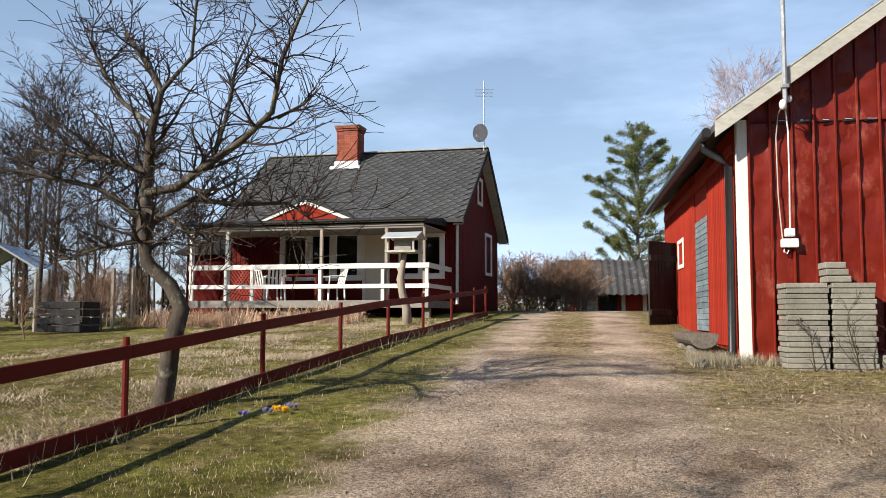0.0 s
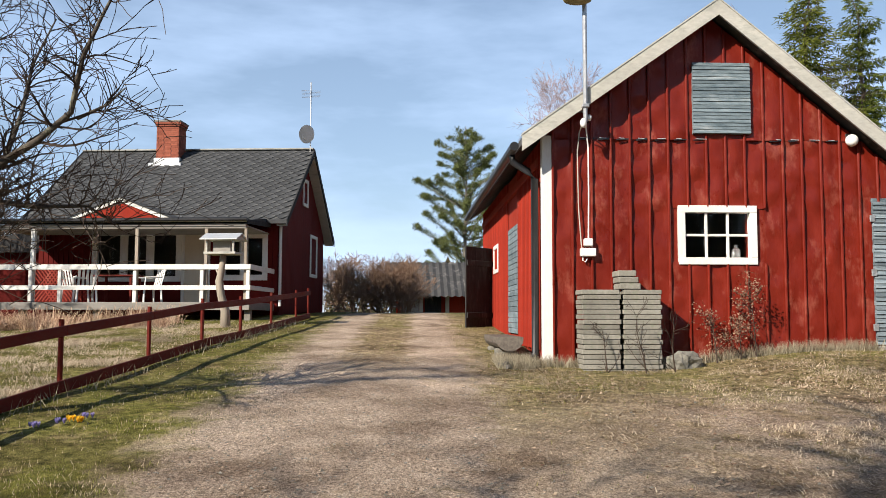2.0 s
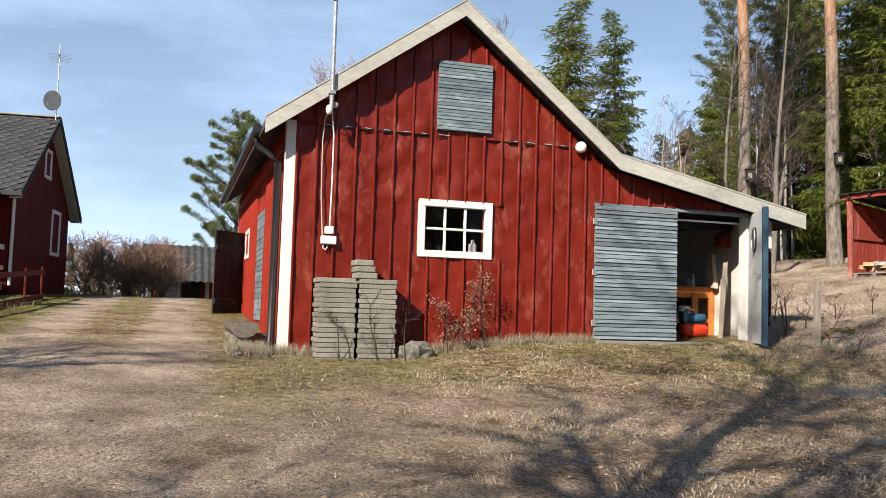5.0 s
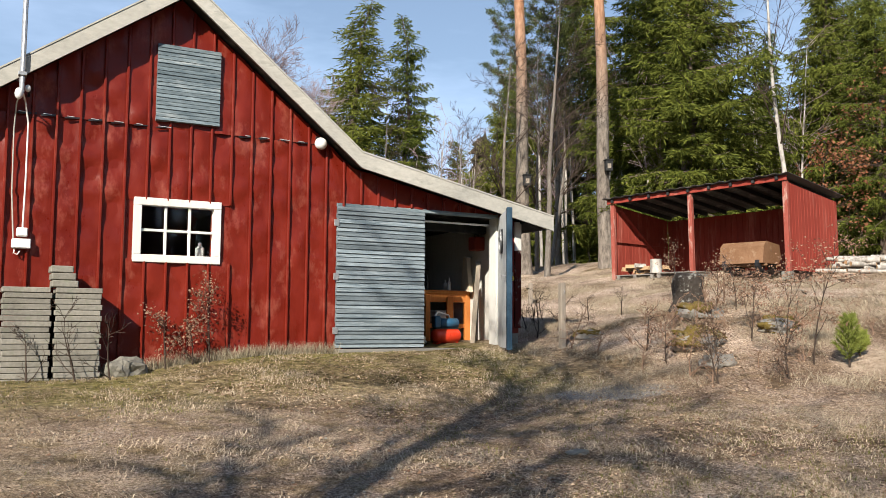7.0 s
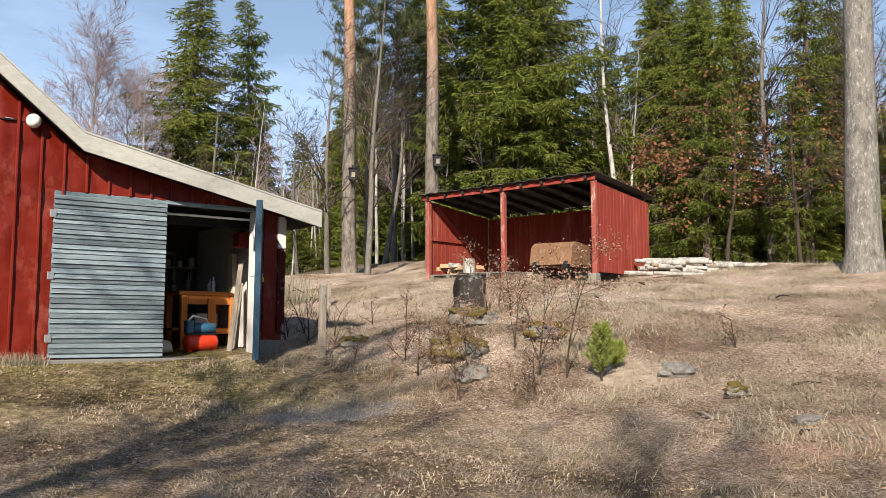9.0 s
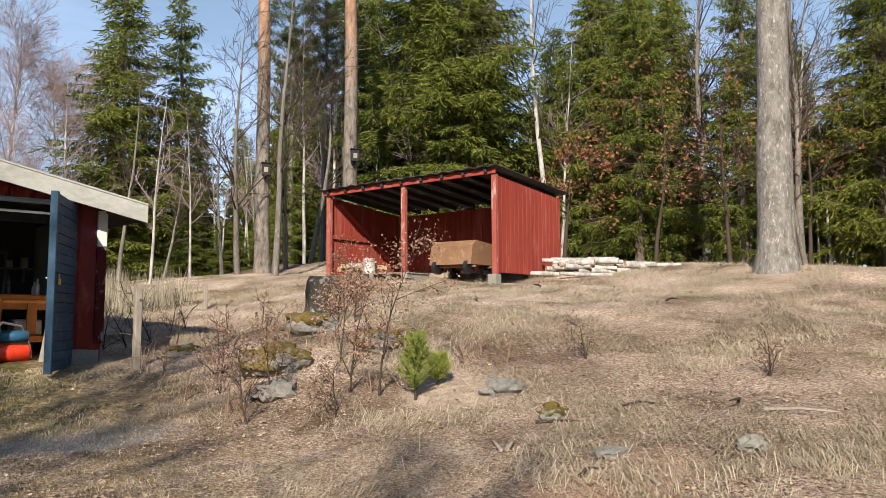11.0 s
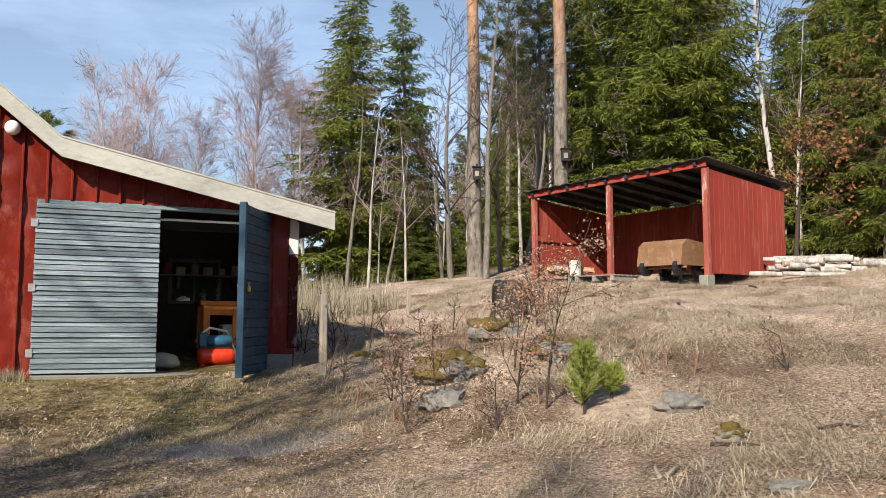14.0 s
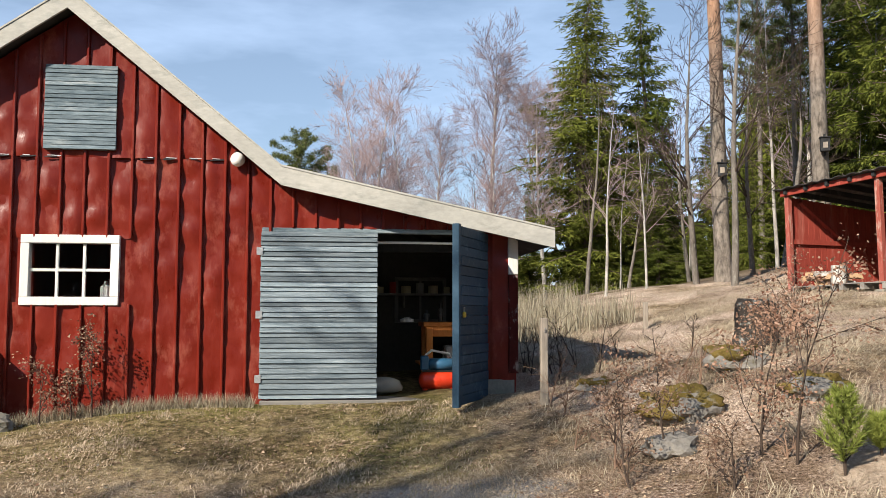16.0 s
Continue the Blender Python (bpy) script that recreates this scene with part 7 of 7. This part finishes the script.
def slope_spot(q):
    x = 1.5 + 22 * q.rand() ** 1.2
    y = -8.0 - 17.0 * q.rand()
    if x > 11.5 and y > -10.0:
        return x, y, 0
    return x, y, min(1.0, max(0.03, 0.32 + 1.4 * clump_field(x, y, 0.8, 9)))


def tuft_spot(q):
    x = 5 + 16 * q.rand()
    y = -9.6 - 13 * q.rand()
    k = clump_field(x, y, 1.4, 14)
    if x > 11.5 and y > -10.2 or k < 0.18:
        return x, y, 0
    return x, y, min(1.0, 3 * (k - 0.15))


def foot_spot(q):
    m = q.rand()
    if m < 0.5:
        return 11.45 + 0.2 * q.rand(), -6.4 + 5.0 * q.rand(), 0.9
    if m < 0.58:
        x = 3 + 17 * q.rand()
        return x, fence_y(x) + 0.13 * q.randn(), 0.9
    return 11.2 + 0.7 * q.rand(), -1.35 + 0.5 * q.rand(), 0.8


def reed_spot(q):
    x, y = 17.5 + 7 * q.rand(), -10.3 - 3.2 * q.rand()
    return x, y, 0.9 if clump_field(x, y, 0.7, 2) > -0.15 else 0.1


def straw_mat(name, count, spot, per, length, width, mat, label, seed, flat=0.25):
    """Matted tufts: each a sheaf of bent straws combed one way over the ground."""
    q = np.random.RandomState(seed)
    V, F = [], []
    made = 0
    for _ in range(count * 6):
        if made >= count:
            break
        x, y, k = spot(q)
        if k <= 0 or q.rand() > k:
            continue
        made += 1
        z = land(x, y)
        gx, gy = (land(x + 0.1, y) - z) / 0.1, (land(x, y + 0.1) - z) / 0.1
        comb = math.tau * clump_field(x, y, 0.35, 31) + q.randn() * 0.5
        a = comb + q.randn(per) * 0.7
        L = length * (0.45 + q.rand(per)) * (0.7 + 0.6 * q.rand())
        bx, by = x + q.randn(per) * 0.06, y + q.randn(per) * 0.06
        up = flat * (0.3 + 1.4 * q.rand(per))
        w = width * (0.6 + 0.8 * q.rand(per))
        bz = z + (bx - x) * gx + (by - y) * gy
        ca, sa = np.cos(a), np.sin(a)
        for i in range(per):
            m1, m2 = 0.5 * L[i], L[i]
            h1 = bz[i] + (ca[i] * gx + sa[i] * gy) * m1 + up[i] * L[i]
            h2 = bz[i] + (ca[i] * gx + sa[i] * gy) * m2 + up[i] * L[i] * 0.55 + 0.006
            n = len(V)
            V += [(bx[i] - sa[i] * w[i], by[i] + ca[i] * w[i], bz[i] - 0.01), (bx[i] + sa[i] * w[i], by[i] - ca[i] * w[i], bz[i] - 0.01),
                  (bx[i] + ca[i] * m1 + sa[i] * w[i], by[i] + sa[i] * m1 - ca[i] * w[i], h1), (bx[i] + ca[i] * m1 - sa[i] * w[i], by[i] + sa[i] * m1 + ca[i] * w[i], h1),
                  (bx[i] + ca[i] * m2, by[i] + sa[i] * m2, h2)]
            F += [(n, n + 1, n + 2, n + 3), (n + 3, n + 2, n + 4)]
    return tagged(lump(name, V, F, mat), label, "grass", kind="stuff")


def mat_spot(q):
    x = 1.5 + 18 * q.rand() ** 1.15
    y = -8.6 - 13.5 * q.rand()
    if x > 11.4 and y > -10.1 or 5.9 < x < 7.0 and -12.0 < y < -11.1:
        return x, y, 0
    thin = 0.25 if y > -10.3 else 1.0
    return x, y, thin * min(1.0, max(0.03, 0.27 + 1.7 * clump_field(x, y, 0.8, 9)))


def yard_spot(q):
    x = 3.0 + 9.0 * q.rand()
    y = -9.0 + 7.8 * q.rand()
    if x > 11.6 or on_track(x, y):
        return x, y, 0
    return x, y, min(1.0, max(0.02, 0.25 + 1.2 * clump_field(x, y, 1.3, 17)))


def verge_spot(q):
    x = 5.0 + 17 * q.rand()
    y = fence_y(x) + 0.35 + 5.5 * q.rand() ** 1.4
    if x > 19.8 and y > 3.5:
        return x, y, 0
    return x, y, min(1.0, max(0.02, 0.2 + 1.3 * clump_field(x, y, 1.1, 23)))


def porch_spot(q):
    x, y = 18.3 + 1.9 * q.rand(), 5.6 + 5.5 * q.rand()
    return x, y, 0.8 if clump_field(x, y, 1.2, 5) > -0.1 else 0.15


straw_mat("matted_straw", 7000, mat_spot, 15, 0.15, 0.0024, DRY_GRASS, "matted pale dry grass on a slope", 41)
straw_mat("yard_straw", 2400, yard_spot, 10, 0.075, 0.003, DRY_GRASS, "short combed dry grass in a yard", 42, 0.2)
straw_mat("lawn_straw", 3600, verge_spot, 10, 0.10, 0.0035, DRY_GRASS, "flattened dry straw on a lawn", 43, 0.25)
straw_mat("porch_weeds", 500, porch_spot, 12, 0.30, 0.004, DEAD_LEAF, "brown withered weeds before a porch", 44, 0.6)
blades("lawn_grass", 60000, lawn_spot, 0.028, 0.004, GREEN_GRASS, "short worn green and yellow grass", 1, 1.0)
blades("dry_lawn_grass", 52000, lawn_spot, 0.028, 0.003, DRY_GRASS, "short dry straw-coloured grass", 2, 1.3)
blades("slope_grass", 80000, slope_spot, 0.05, 0.003, DRY_GRASS, "matted dry grass on a slope", 3, 1.5)
blades("dry_tufts", 26000, tuft_spot, 0.15, 0.0034, DRY_GRASS, "tall dry grass tufts on a slope", 4, 1.5)
blades("wall_foot_grass", 9000, foot_spot, 0.13, 0.005, DRY_GRASS, "pale dry grass along the barn foot and fence", 5, 0.9)
blades("reeds", 3200, reed_spot, 0.62, 0.008, DRY_GRASS, "tall dry reeds behind a garage", 6, 0.35)


def litter_spot(q):
    x = 1.5 + 13 * q.rand() ** 1.1
    y = -15 + 14.5 * q.rand()
    if y > -4.0 and q.rand() < 0.8:
        return x, y, 0
    if x > 11.2 and y > -10:
        return x, y, 0
    return x, y, min(1.0, max(0.05, 0.35 + 1.0 * clump_field(x, y, 0.9, 21)))


blades("fallen_leaves", 75000, litter_spot, 0.016, 0.01, DEAD_LEAF, "fallen brown leaves on the yard and slope", 7, 1, True)


def pebble_spot(q):
    x = 2.5 + 10 * q.rand() ** 1.3
    y = -6 + 8.2 * q.rand()
    return x, y, 0.9 if on_track(x, y) else 0.35


blades("gravel", 9000, pebble_spot, 0.012, 0.01, BLOCK, "loose grey gravel on a track", 8, 1, True)
